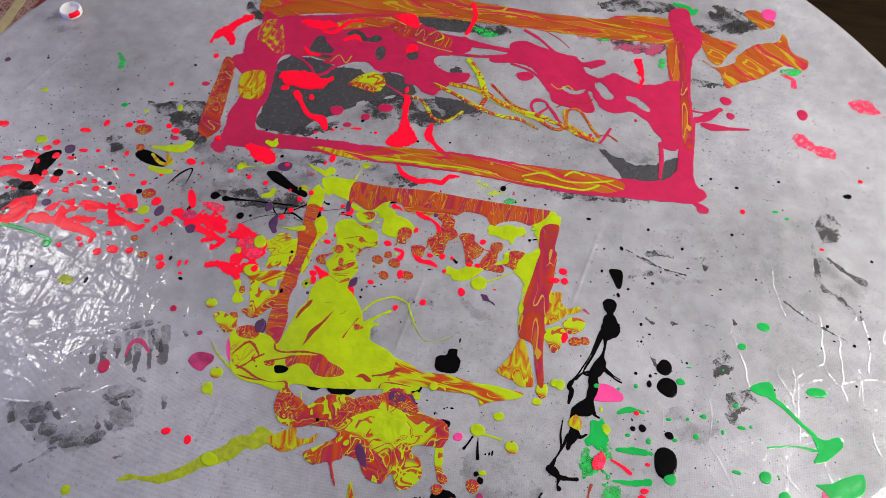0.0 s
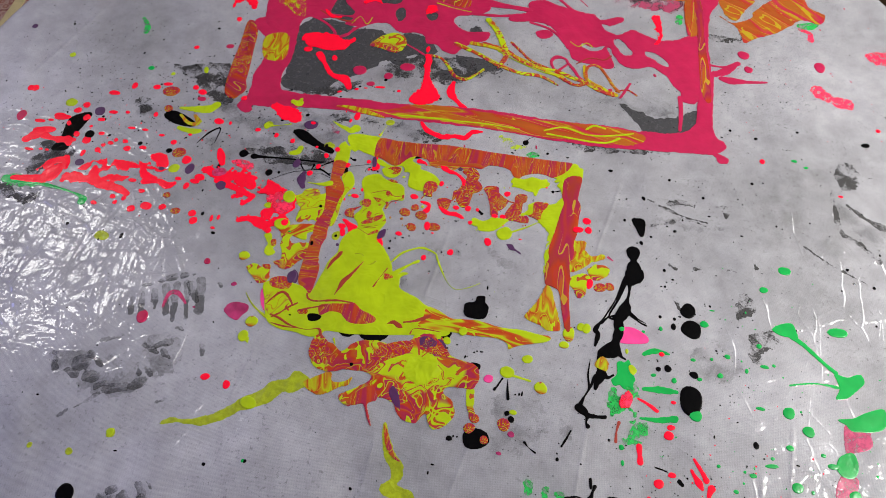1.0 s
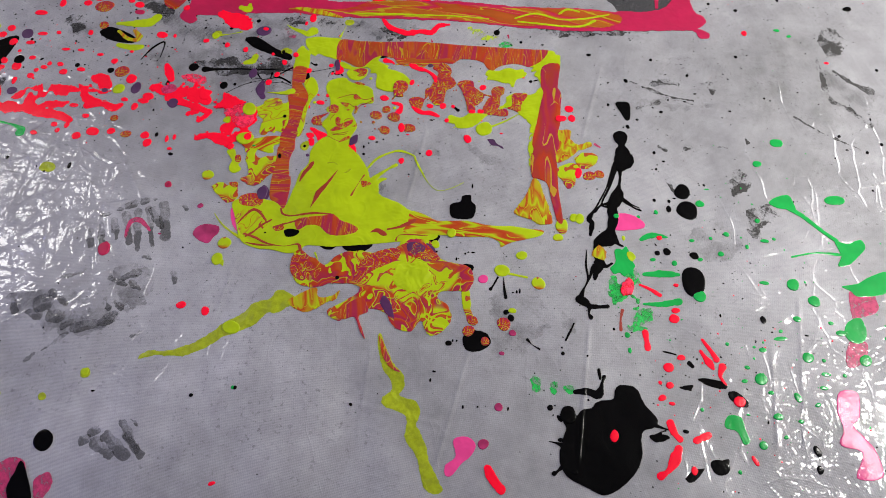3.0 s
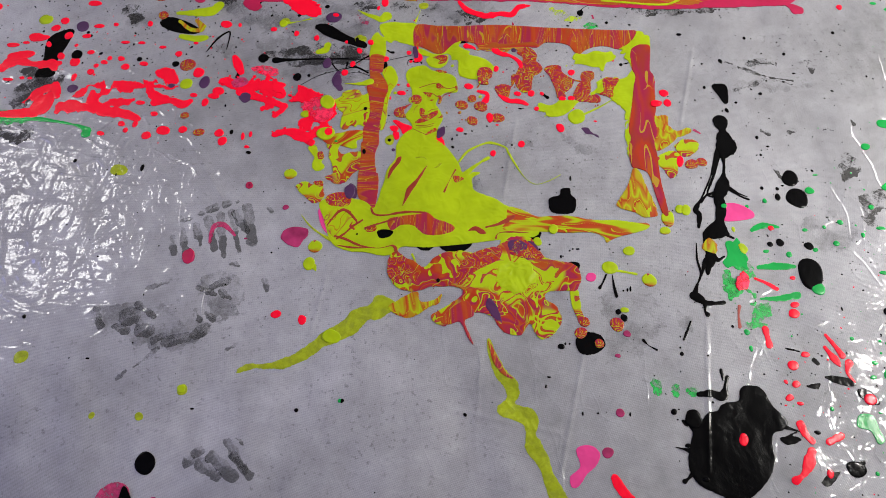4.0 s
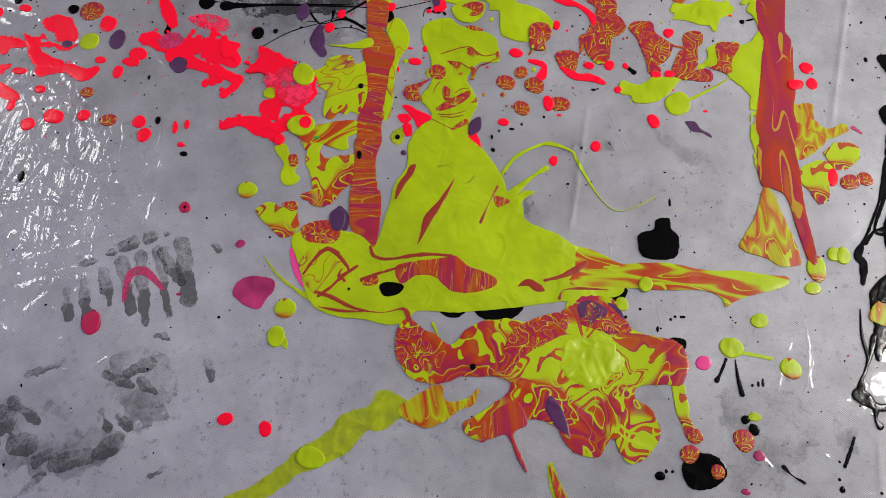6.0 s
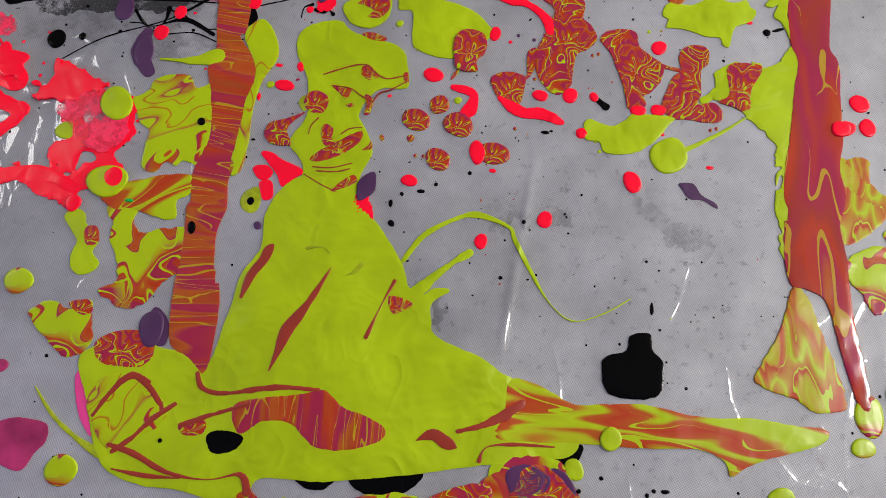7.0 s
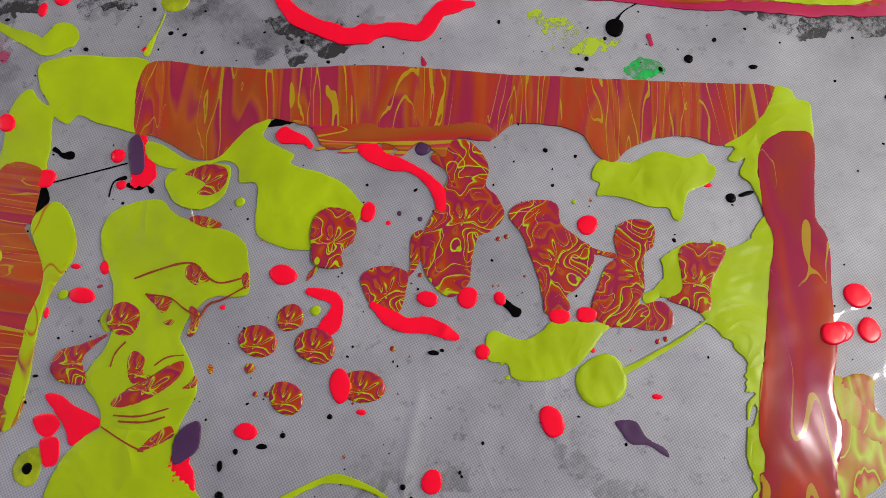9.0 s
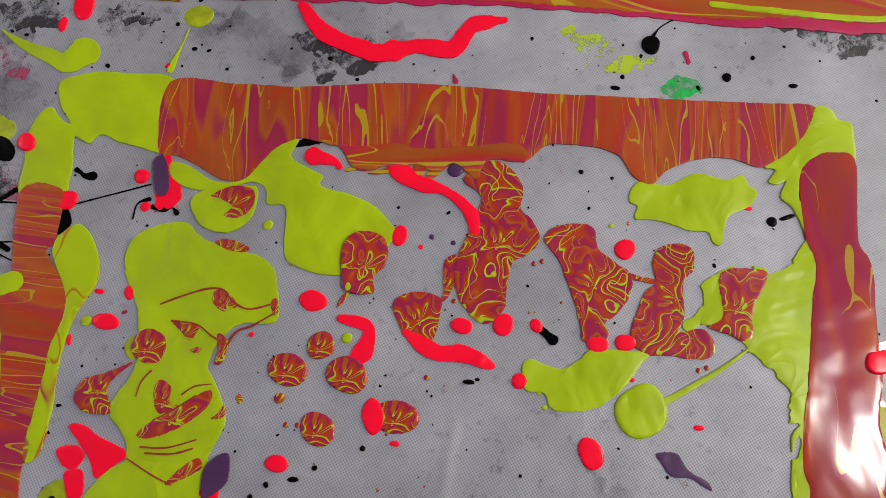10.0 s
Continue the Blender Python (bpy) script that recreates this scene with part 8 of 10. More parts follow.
spill("paint_stain", "smudge", 0.1, 0, [(-0.193, 0.664), (-0.152, 0.693), (-0.104, 0.697), (-0.038, 0.687), (-0.029, 0.678), (-0.065, 0.661), (-0.094, 0.645), (-0.126, 0.65), (-0.173, 0.646)], "ragged dark edge of a grey film", "paint stain")
spill("paint_stain", "smudge", 0.1, 0, [(-0.311, 0.599), (-0.261, 0.617), (-0.217, 0.633), (-0.228, 0.613), (-0.271, 0.597)], "ragged dark edge of a grey film", "paint stain")
spill("paint_stain", "smudge", 0.1, 0, [(0.069, 0.571), (0.127, 0.572), (0.177, 0.574), (0.206, 0.572), (0.156, 0.565), (0.099, 0.56)], "dark smudge under the crimson bar", "paint stain")
spill("paint_stain", "smudge", 0.1, 0, [(-0.449, 0.6), (-0.407, 0.597), (-0.383, 0.576), (-0.393, 0.559), (-0.42, 0.569)], "dark smudge beside the crimson corner", "paint stain")
run("paint_splash", "red", 1.3, [(-0.586, 0.416, 0.00352), (-0.58, 0.427, 0.00562), (-0.568, 0.431, 0.00406), (-0.561, 0.42, 0.00352)], "neon red paint lobe of a ragged splash", "paint splash")
run("paint_splash", "red", 1.2, [(-0.464, 0.44, 0.003), (-0.455, 0.426, 0.00505), (-0.44, 0.422, 0.00406)], "neon red paint lobe of a ragged splash", "paint splash")
run("paint_splash", "red", 1.2, [(-0.369, 0.442, 0.00505), (-0.376, 0.45, 0.00352), (-0.384, 0.446, 0.00245)], "neon red paint lobe of a ragged splash", "paint splash")
run("paint_splash", "red", 1.2, [(-0.59, 0.46, 0.00316), (-0.579, 0.465, 0.00562), (-0.573, 0.457, 0.00308)], "neon red paint streak over a black stroke", "paint splash")
run("paint_splash", "red", 1.4, [(-0.314, 0.379, 0.003), (-0.304, 0.383, 0.00412), (-0.287, 0.383, 0.00346), (-0.274, 0.377, 0.00308)], "neon red paint arm beside the yellow fan", "paint splash")
run("paint_splash", "red", 1.4, [(-0.359, 0.434, 0.00505), (-0.341, 0.428, 0.00452), (-0.323, 0.422, 0.00452), (-0.309, 0.415, 0.00316), (-0.317, 0.404, 0.00308)], "neon red paint arm beside the yellow fan", "paint splash")
run("paint_splash", "red", 1.4, [(-0.381, 0.448, 0.00452), (-0.367, 0.441, 0.00406), (-0.35, 0.44, 0.0051), (-0.331, 0.444, 0.00661), (-0.315, 0.433, 0.00656)], "neon red paint arm beside the yellow fan", "paint splash")
spill("ragged_splash", "red", 1.4, 0, [(-0.324, 0.452), (-0.312, 0.454), (-0.294, 0.443), (-0.272, 0.435), (-0.262, 0.432), (-0.281, 0.427), (-0.293, 0.42), (-0.307, 0.425), (-0.32, 0.433)], "neon red paint sheet beside the yellow fan", "paint splash", lift=1.1)
spill("paint_smear", "red_film", 0.8, 0, [(-0.29, 0.42), (-0.275, 0.429), (-0.258, 0.428), (-0.253, 0.412), (-0.261, 0.397), (-0.274, 0.4), (-0.282, 0.41)], "thin smeared red paint with pink edges", "paint smear", lift=1.3)
run("paint_string", "brick", 1.9, [(-0.118, 0.342, 0.001), (-0.123, 0.331, 0.00025), (-0.129, 0.315, 0.001)], "thin crimson crease line in the yellow pool", "paint string")
run("paint_string", "brick", 2.0, [(-0.237, 0.261, 0.001), (-0.226, 0.258, 0.00141), (-0.21, 0.251, 0.001), (-0.192, 0.249, 0.00025), (-0.178, 0.252, 0.001), (-0.174, 0.245, 0.002)], "thin orange swirl line on the yellow pool", "paint string")
run("paint_string", "brick", 2.0, [(-0.207, 0.271, 0.001), (-0.195, 0.276, 0.001), (-0.178, 0.282, 0.001)], "thin orange swirl line on the yellow pool", "paint string")
run("paint_string", "brick", 2.0, [(-0.203, 0.294, 0.001), (-0.2, 0.288, 0.001), (-0.19, 0.286, 0.001), (-0.167, 0.29, 0.00119), (-0.148, 0.29, 0.001)], "thin orange swirl line on the yellow pool", "paint string")
run("paint_string", "brick", 2.0, [(-0.075, 0.264, 0.001), (-0.072, 0.27, 0.00025), (-0.06, 0.272, 0.001), (-0.042, 0.272, 0.00025)], "thin orange swirl line on the yellow pool", "paint string")
run("paint_string", "film_yellow", 0.7, [(0.013, 0.437, 0.001), (0.019, 0.435, 0.00025)], "thin yellow scrape on the sheet", "paint string")
run("paint_splash", "purple", 0.9, [(-0.253, 0.463, 0.00245), (-0.255, 0.452, 0.00505), (-0.249, 0.441, 0.003)], "dull purple paint stroke beside the yellow skin", "paint splash")
run("paint_splash", "pink_film", 0.6, [(0.137, 0.402, 0.00141), (0.143, 0.398, 0.001)], "thin pink streaks beside the bar", "paint splash")
run("paint_splash", "red", 1.0, [(0.091, 0.47, 0.002), (0.096, 0.463, 0.003)], "thin neon red strokes on the sheet", "paint splash")
spill("paint_stain", "smudge_pink", 0.12, 0, [(-0.238, 0.546), (-0.227, 0.545), (-0.22, 0.538), (-0.227, 0.531), (-0.236, 0.533)], "faint pink smear on the plastic sheet", "paint stain")
spill("paint_stain", "smudge_pink", 0.12, 0, [(-0.226, 0.498), (-0.217, 0.501), (-0.212, 0.49), (-0.217, 0.48), (-0.224, 0.485)], "faint pink smear on the plastic sheet", "paint stain")
spill("paint_stain", "green_film", 0.12, 0, [(0.023, 0.54), (0.031, 0.545), (0.04, 0.543), (0.038, 0.537), (0.028, 0.536)], "faint green smear on the plastic sheet", "paint stain")
run("paint_splash", "magenta", 0.6, [(0.034, 0.556, 0.001), (0.035, 0.552, 0.001)], "small crimson fleck on the plastic sheet", "paint splash")
run("paint_splash", "magenta", 0.6, [(-0.059, 0.542, 0.00025), (-0.058, 0.539, 0.001)], "small purple fleck on the plastic sheet", "paint splash")
run("paint_string", "black", 0.6, [(-0.2, 0.497, 0.00025), (-0.197, 0.494, 0.001), (-0.194, 0.494, 0.00168)], "spidery black paint thread", "paint string")
run("paint_string", "black", 0.6, [(-0.17, 0.483, 0.001), (-0.166, 0.482, 0.001), (-0.163, 0.483, 0.00025), (-0.161, 0.481, 0.001)], "spidery black paint thread", "paint string")
run("paint_string", "black", 0.6, [(-0.177, 0.478, 0.00025), (-0.176, 0.484, 0.00025), (-0.172, 0.486, 0.001)], "spidery black paint thread", "paint string")
run("paint_fringe", "streak_long", 1.0, [(-0.093, 0.505, 0.002), (-0.095, 0.501, 0.001), (-0.098, 0.5, 0.001)], "torn orange paint fringe hanging from the streaked bar", "paint fringe")
run("paint_fringe", "streak_long", 1.0, [(-0.08, 0.505, 0.002), (-0.082, 0.501, 0.00141), (-0.09, 0.499, 0.00025)], "torn orange paint fringe hanging from the streaked bar", "paint fringe")
run("paint_fringe", "streak_long", 1.0, [(-0.07, 0.505, 0.00245), (-0.071, 0.501, 0.00211), (-0.072, 0.499, 0.00025)], "torn orange paint fringe hanging from the streaked bar", "paint fringe")
run("paint_fringe", "streak_long", 1.0, [(-0.062, 0.505, 0.002), (-0.064, 0.501, 0.00141), (-0.067, 0.499, 0.001)], "torn orange paint fringe hanging from the streaked bar", "paint fringe")
run("paint_fringe", "streak_long", 1.0, [(-0.036, 0.508, 0.00141), (-0.032, 0.508, 0.00141), (-0.029, 0.509, 0.001)], "torn orange paint fringe hanging from the streaked bar", "paint fringe")
run("paint_fringe", "yellow", 1.2, [(0.069, 0.424, 0.002), (0.065, 0.421, 0.001), (0.064, 0.418, 0.00025)], "torn yellow paint fringe at the crimson bar", "paint fringe")
run("paint_fringe", "yellow", 1.2, [(0.067, 0.41, 0.00141), (0.064, 0.407, 0.001), (0.063, 0.402, 0.00025)], "torn yellow paint fringe at the crimson bar", "paint fringe")
run("paint_fringe", "yellow", 1.2, [(0.065, 0.397, 0.002), (0.063, 0.393, 0.001), (0.063, 0.389, 0.001)], "torn yellow paint fringe at the crimson bar", "paint fringe")
spill("paint_stain", "smudge_soft", 0.1, 0, [(-0.048, 0.386), (-0.041, 0.388), (-0.036, 0.383), (-0.041, 0.378), (-0.047, 0.38)], "grainy dark smudge on the plastic sheet", "paint stain")
spill("paint_stain", "smudge_soft", 0.1, 0, [(-0.005, 0.388), (0.006, 0.394), (0.021, 0.385), (0.03, 0.371), (0.015, 0.366), (0.002, 0.374)], "faint grey smudge on the plastic sheet", "paint stain")
spill("paint_stain", "smudge_soft", 0.1, 0, [(-0.161, 0.569), (-0.152, 0.571), (-0.147, 0.565), (-0.153, 0.561), (-0.159, 0.563)], "faint grey smudge on the plastic sheet", "paint stain")
spill("paint_stain", "smudge", 0.1, 0, [(-0.197, 0.566), (-0.189, 0.568), (-0.178, 0.564), (-0.181, 0.56), (-0.192, 0.559), (-0.2, 0.558)], "dark grey smudge on the plastic sheet", "paint stain")
spill("paint_stain", "smudge_soft", 0.1, 0, [(-0.13, 0.548), (-0.125, 0.549), (-0.122, 0.541), (-0.127, 0.539)], "faint grey smudge on the plastic sheet", "paint stain")
spill("paint_stain", "smudge", 0.1, 0, [(-0.113, 0.545), (-0.107, 0.546), (-0.104, 0.539), (-0.11, 0.536), (-0.115, 0.54)], "dark smudge behind black lines", "paint stain")
spill("paint_stain", "smudge_soft", 0.1, 0, [(0.099, 0.191), (0.11, 0.205), (0.116, 0.187), (0.105, 0.173)], "grey speckle beside the black pool", "paint stain")
spill("paint_stain", "smudge_soft", 0.1, 0, [(-0.315, 0.574), (-0.223, 0.58), (-0.228, 0.551), (-0.261, 0.546), (-0.287, 0.554)], "grey smudge between drops", "paint stain")
spill("paint_stain", "smudge_soft", 0.1, 0, [(-0.515, 0.545), (-0.503, 0.554), (-0.479, 0.529), (-0.504, 0.521)], "grey smudge on the plastic sheet", "paint stain")
spill("paint_stain", "smudge_soft", 0.1, 0, [(-0.399, 0.507), (-0.384, 0.519), (-0.378, 0.492), (-0.389, 0.484)], "grey speckle under black threads", "paint stain")
spill("paint_stain", "smudge", 0.1, 0, [(-0.636, 0.383), (-0.606, 0.383), (-0.575, 0.38), (-0.582, 0.359), (-0.614, 0.366), (-0.632, 0.369)], "dark footprint-like smudge on the sheet", "paint stain")
spill("paint_smear", "green_film", 0.5, 0, [(-0.633, 0.393), (-0.616, 0.401), (-0.596, 0.394), (-0.585, 0.385), (-0.612, 0.382), (-0.629, 0.384)], "green paint crust over dark residue", "paint smear")
spill("paint_smear", "green_film", 0.3, 0, [(0.07, 0.123), (0.077, 0.124), (0.079, 0.113), (0.072, 0.111)], "faint green paint mark on the sheet", "paint smear")
spill("paint_smear", "green_film", 0.3, 0, [(0.089, 0.118), (0.095, 0.121), (0.095, 0.109), (0.091, 0.108)], "faint green paint mark on the sheet", "paint smear")
spill("paint_smear", "green_film", 0.3, 0, [(0.101, 0.118), (0.111, 0.119), (0.11, 0.111), (0.103, 0.112)], "faint green paint mark on the sheet", "paint smear")
spill("paint_smear", "green_film", 0.6, 0, [(0.176, 0.201), (0.188, 0.205), (0.191, 0.193), (0.178, 0.186), (0.17, 0.186)], "green paint scrape beside the smear", "paint smear")
spill("paint_smear", "red_film", 0.4, 0, [(-0.351, 0.469), (-0.331, 0.471), (-0.321, 0.462), (-0.326, 0.456), (-0.343, 0.46)], "pink paint fringe of a red splash", "paint smear")
spill("paint_smear", "pink_film", 0.5, 0, [(-0.371, 0.447), (-0.361, 0.454), (-0.352, 0.448), (-0.359, 0.44), (-0.368, 0.44)], "pink paint smear on the red splash", "paint smear", lift=1.1)
run("paint_string", "black", 0.7, [(-0.369, 0.475, 0.001), (-0.366, 0.461, 0.001), (-0.366, 0.454, 0.00211)], "short black paint mark on the red splash", "paint string")
run("paint_smear", "yellow", 0.8, [(-0.279, 0.492, 0.00346), (-0.271, 0.495, 0.00447), (-0.269, 0.502, 0.00346)], "crumpled yellow paint curl on black lines", "paint smear")
run("paint_smear", "yellow", 0.8, [(-0.319, 0.533, 0.00245), (-0.308, 0.535, 0.00025), (-0.293, 0.54, 0.001)], "yellow paint thread with a drop", "paint smear")
run("paint_string", "black", 0.6, [(-0.261, 0.475, 0.001), (-0.255, 0.467, 0.00025), (-0.246, 0.468, 0.00025), (-0.244, 0.477, 0.00119)], "spidery black paint thread on the plastic sheet", "paint string")
run("paint_string", "black", 0.6, [(-0.246, 0.468, 0.00025), (-0.234, 0.471, 0.00119), (-0.22, 0.464, 0.001)], "spidery black paint thread on the plastic sheet", "paint string")
run("paint_string", "black", 0.6, [(-0.243, 0.476, 0.00025), (-0.235, 0.473, 0.00025), (-0.227, 0.467, 0.00025), (-0.219, 0.467, 0.00025)], "spidery black paint thread on the plastic sheet", "paint string")
run("paint_string", "black", 0.6, [(-0.263, 0.468, 0.00025), (-0.255, 0.467, 0.00025), (-0.25, 0.458, 0.00025)], "spidery black paint thread on the plastic sheet", "paint string")
run("paint_string", "brick", 2.0, [(-0.171, 0.297, 0.00025), (-0.168, 0.306, 0.0015), (-0.165, 0.316, 0.003), (-0.161, 0.322, 0.00259), (-0.155, 0.332, 0.0015), (-0.148, 0.346, 0.00025)], "tapering brick-red wisp on the yellow pool", "paint string")
run("paint_string", "brick", 2.0, [(-0.188, 0.33, 0.001), (-0.185, 0.34, 0.002), (-0.18, 0.348, 0.002), (-0.178, 0.353, 0.002), (-0.176, 0.356, 0.00025)], "tapering brick-red wisp on the yellow pool", "paint string")
run("paint_string", "brick", 2.0, [(-0.103, 0.271, 0.00025), (-0.096, 0.274, 0.00245), (-0.09, 0.271, 0.003), (-0.085, 0.269, 0.00025)], "tapering brick-red wisp on the yellow pool", "paint string")
run("paint_string", "brick", 2.0, [(-0.085, 0.276, 0.001), (-0.075, 0.279, 0.00119), (-0.065, 0.284, 0.00251), (-0.057, 0.29, 0.00141)], "tapering brick-red wisp on the yellow pool", "paint string")
run("paint_string", "brick", 2.0, [(-0.246, 0.273, 0.001), (-0.241, 0.282, 0.001), (-0.233, 0.291, 0.00141), (-0.224, 0.289, 0.001)], "thin brick-red line on the yellow pool", "paint string")
run("paint_string", "brick", 2.0, [(-0.235, 0.258, 0.00119), (-0.227, 0.265, 0.001), (-0.22, 0.273, 0.00141), (-0.211, 0.28, 0.001)], "thin brick-red line on the yellow pool", "paint string")
run("paint_string", "brick", 2.0, [(-0.232, 0.292, 0.001), (-0.224, 0.287, 0.00141), (-0.217, 0.279, 0.001)], "thin brick-red line on the yellow pool", "paint string")
run("paint_string", "brick", 2.0, [(-0.234, 0.251, 0.00025), (-0.219, 0.249, 0.001), (-0.204, 0.249, 0.00025)], "thin brick-red line on the yellow pool", "paint string")
run("paint_string", "film_yellow", 1.9, [(-0.16, 0.355, 0.001), (-0.153, 0.356, 0.00025), (-0.149, 0.353, 0.00025)], "faint ridge on the yellow pool", "paint string")
run("paint_string", "film_yellow", 1.9, [(-0.141, 0.343, 0.00025), (-0.137, 0.345, 0.001), (-0.134, 0.349, 0.001)], "faint ridge on the yellow pool", "paint string")
spill("paint_stain", "smudge_soft", 0.1, 0, [(-0.398, 0.563), (-0.353, 0.559), (-0.324, 0.542), (-0.341, 0.524), (-0.375, 0.532), (-0.399, 0.543)], "dark smeared paint beside the crimson skin", "paint stain")
spill("paint_stain", "smudge_soft", 0.1, 0, [(-0.169, 0.564), (-0.109, 0.568), (-0.076, 0.555), (-0.118, 0.542), (-0.157, 0.549)], "dark smeared paint between the skins", "paint stain")
spill("paint_stain", "smudge", 0.1, 0, [(-0.34, 0.487), (-0.295, 0.5), (-0.242, 0.501), (-0.223, 0.486), (-0.264, 0.474), (-0.309, 0.474)], "dark smeared paint at black lines", "paint stain")
spill("paint_stain", "smudge", 0.1, 0, [(-0.516, 0.546), (-0.499, 0.554), (-0.487, 0.536), (-0.499, 0.526)], "dark smeared paint at a black stroke", "paint stain")
spill("paint_stain", "smudge", 0.1, 0, [(-0.608, 0.455), (-0.581, 0.465), (-0.558, 0.442), (-0.576, 0.425), (-0.6, 0.434)], "dark smeared paint under red drops", "paint stain")
spill("paint_stain", "smudge", 0.1, 0, [(-0.126, 0.857), (-0.076, 0.869), (-0.032, 0.864), (-0.005, 0.849), (-0.038, 0.841), (-0.098, 0.844)], "black paint residue in the crimson web", "paint stain")
spill("paint_stain", "smudge", 0.1, 0, [(0.137, 0.864), (0.179, 0.865), (0.22, 0.865), (0.204, 0.842), (0.163, 0.842)], "black paint residue at the crimson bar", "paint stain")
spill("paint_stain", "smudge", 0.1, 0, [(0.288, 0.969), (0.32, 0.964), (0.349, 0.954), (0.357, 0.93), (0.327, 0.914), (0.303, 0.932)], "black paint residue beside an orange fan", "paint stain")
run("paint_string", "brick", 1.9, [(-0.1620, 0.4460, 0.00033), (-0.1550, 0.4490, 0.00033), (-0.1460, 0.4520, 0.00033), (-0.1400, 0.4520, 0.00033), (-0.1360, 0.4480, 0.00033), (-0.1300, 0.4450, 0.00033), (-0.1220, 0.4470, 0.00033)], "thin crimson swirl line on the yellow skin", "paint string")
run("paint_string", "brick", 1.9, [(-0.1570, 0.4400, 0.00033), (-0.1480, 0.4390, 0.00022), (-0.1420, 0.4350, 0.00033), (-0.1360, 0.4320, 0.00033)], "thin crimson swirl line on the yellow skin", "paint string")
run("paint_string", "brick", 1.9, [(-0.1360, 0.4320, 0.00022), (-0.1330, 0.4370, 0.00033), (-0.1280, 0.4390, 0.00033), (-0.1200, 0.4440, 0.00033)], "thin crimson swirl line on the yellow skin", "paint string")
run("paint_string", "brick", 1.9, [(-0.1660, 0.4130, 0.00022), (-0.1650, 0.4180, 0.00022), (-0.1620, 0.4220, 0.00033)], "thin crimson swirl line on the yellow skin", "paint string")
run("paint_string", "brick", 1.9, [(-0.1500, 0.4140, 0.00022), (-0.1460, 0.4170, 0.00033), (-0.1400, 0.4180, 0.00022)], "thin crimson swirl line on the yellow skin", "paint string")
run("paint_string", "brick", 1.9, [(-0.1660, 0.3920, 0.00022), (-0.1570, 0.3870, 0.00022), (-0.1500, 0.3840, 0.00033)], "thin crimson swirl line on the yellow skin", "paint string")
run("paint_string", "brick", 1.9, [(-0.1620, 0.3960, 0.00033), (-0.1530, 0.3960, 0.00033), (-0.1430, 0.3990, 0.00022)], "thin crimson swirl line on the yellow skin", "paint string")
run("paint_string", "brick", 1.9, [(-0.1600, 0.3940, 0.00033), (-0.1510, 0.3940, 0.00033), (-0.1440, 0.3960, 0.00033)], "thin crimson swirl line on the yellow skin", "paint string")
run("paint_string", "brick", 1.9, [(-0.1590, 0.4050, 0.00022), (-0.1520, 0.4090, 0.00022), (-0.1450, 0.4140, 0.00022)], "thin crimson swirl line on the yellow skin", "paint string")
spill("paint_splash", "red", 1.3, 0, [(-0.188, 0.402), (-0.184, 0.403), (-0.177, 0.399), (-0.170, 0.396), (-0.166, 0.393), (-0.171, 0.389), (-0.176, 0.385), (-0.179, 0.391), (-0.183, 0.396)], "smooth glossy neon red paint splash beside the yellow skin", "paint splash", ragged=0.0003)
spill("paint_splash", "red", 1.3, 0, [(-0.191, 0.394), (-0.187, 0.396), (-0.183, 0.395), (-0.181, 0.392), (-0.184, 0.388), (-0.188, 0.389)], "smooth glossy neon red paint splash beside the yellow skin", "paint splash", ragged=0.0003)
spill("paint_splash", "red", 1.3, 0, [(-0.187, 0.387), (-0.182, 0.388), (-0.180, 0.385), (-0.180, 0.379), (-0.184, 0.378), (-0.186, 0.382)], "smooth glossy neon red paint splash beside the yellow skin", "paint splash", ragged=0.0003)
spill("paint_splash", "red", 1.3, 0, [(-0.141, 0.384), (-0.137, 0.385), (-0.134, 0.384), (-0.134, 0.378), (-0.137, 0.375), (-0.141, 0.377), (-0.143, 0.380)], "smooth glossy neon red paint splash beside the yellow skin", "paint splash", ragged=0.0003)
# drops
drop("red", -0.5490, 0.5530, 0.0080, 0.0041, 0)
drop("red", -0.6680, 0.5430, 0.0050, 0.0051, 0)
drop("red", -0.5780, 0.5260, 0.0050, 0.0051, 0)
drop("red", -0.5360, 0.5190, 0.0060, 0.0030, 0)
drop("red", -0.5170, 0.5220, 0.0030, 0.0030, 0)
drop("red", -0.4780, 0.5250, 0.0032, 0.0041, 18)
drop("red", -0.3900, 0.5280, 0.0070, 0.0050, 0)
drop("red", -0.3740, 0.5280, 0.0020, 0.0032, 0)
drop("red", -0.3340, 0.5230, 0.0040, 0.0030, 0)
drop("red", -0.3070, 0.5180, 0.0030, 0.0040, 0)
drop("red", -0.2830, 0.5120, 0.0030, 0.0041, 0)
drop("red", -0.6050, 0.5010, 0.0091, 0.0063, 6)
drop("red", -0.5860, 0.5150, 0.0050, 0.0051, 0)
drop("red", -0.5470, 0.5040, 0.0050, 0.0032, 0)
drop("red", -0.5680, 0.5040, 0.0051, 0.0051, 11, 0.7)
drop("red", -0.6290, 0.4890, 0.0070, 0.0032, 0)
drop("red", -0.5880, 0.4910, 0.0032, 0.0041, 18, 0.7)
drop("red", -0.6150, 0.4930, 0.0040, 0.0020, 0)
drop("red", -0.5010, 0.4970, 0.0050, 0.0022, 0)
drop("red", -0.4820, 0.4970, 0.0040, 0.0022, 0)
drop("red", -0.4570, 0.4920, 0.0040, 0.0022, 0)
drop("red", -0.4370, 0.4830, 0.0041, 0.0040, 14)
drop("red", -0.4200, 0.4990, 0.0030, 0.0020, 0)
drop("red", -0.6220, 0.4730, 0.0090, 0.0061, 0)
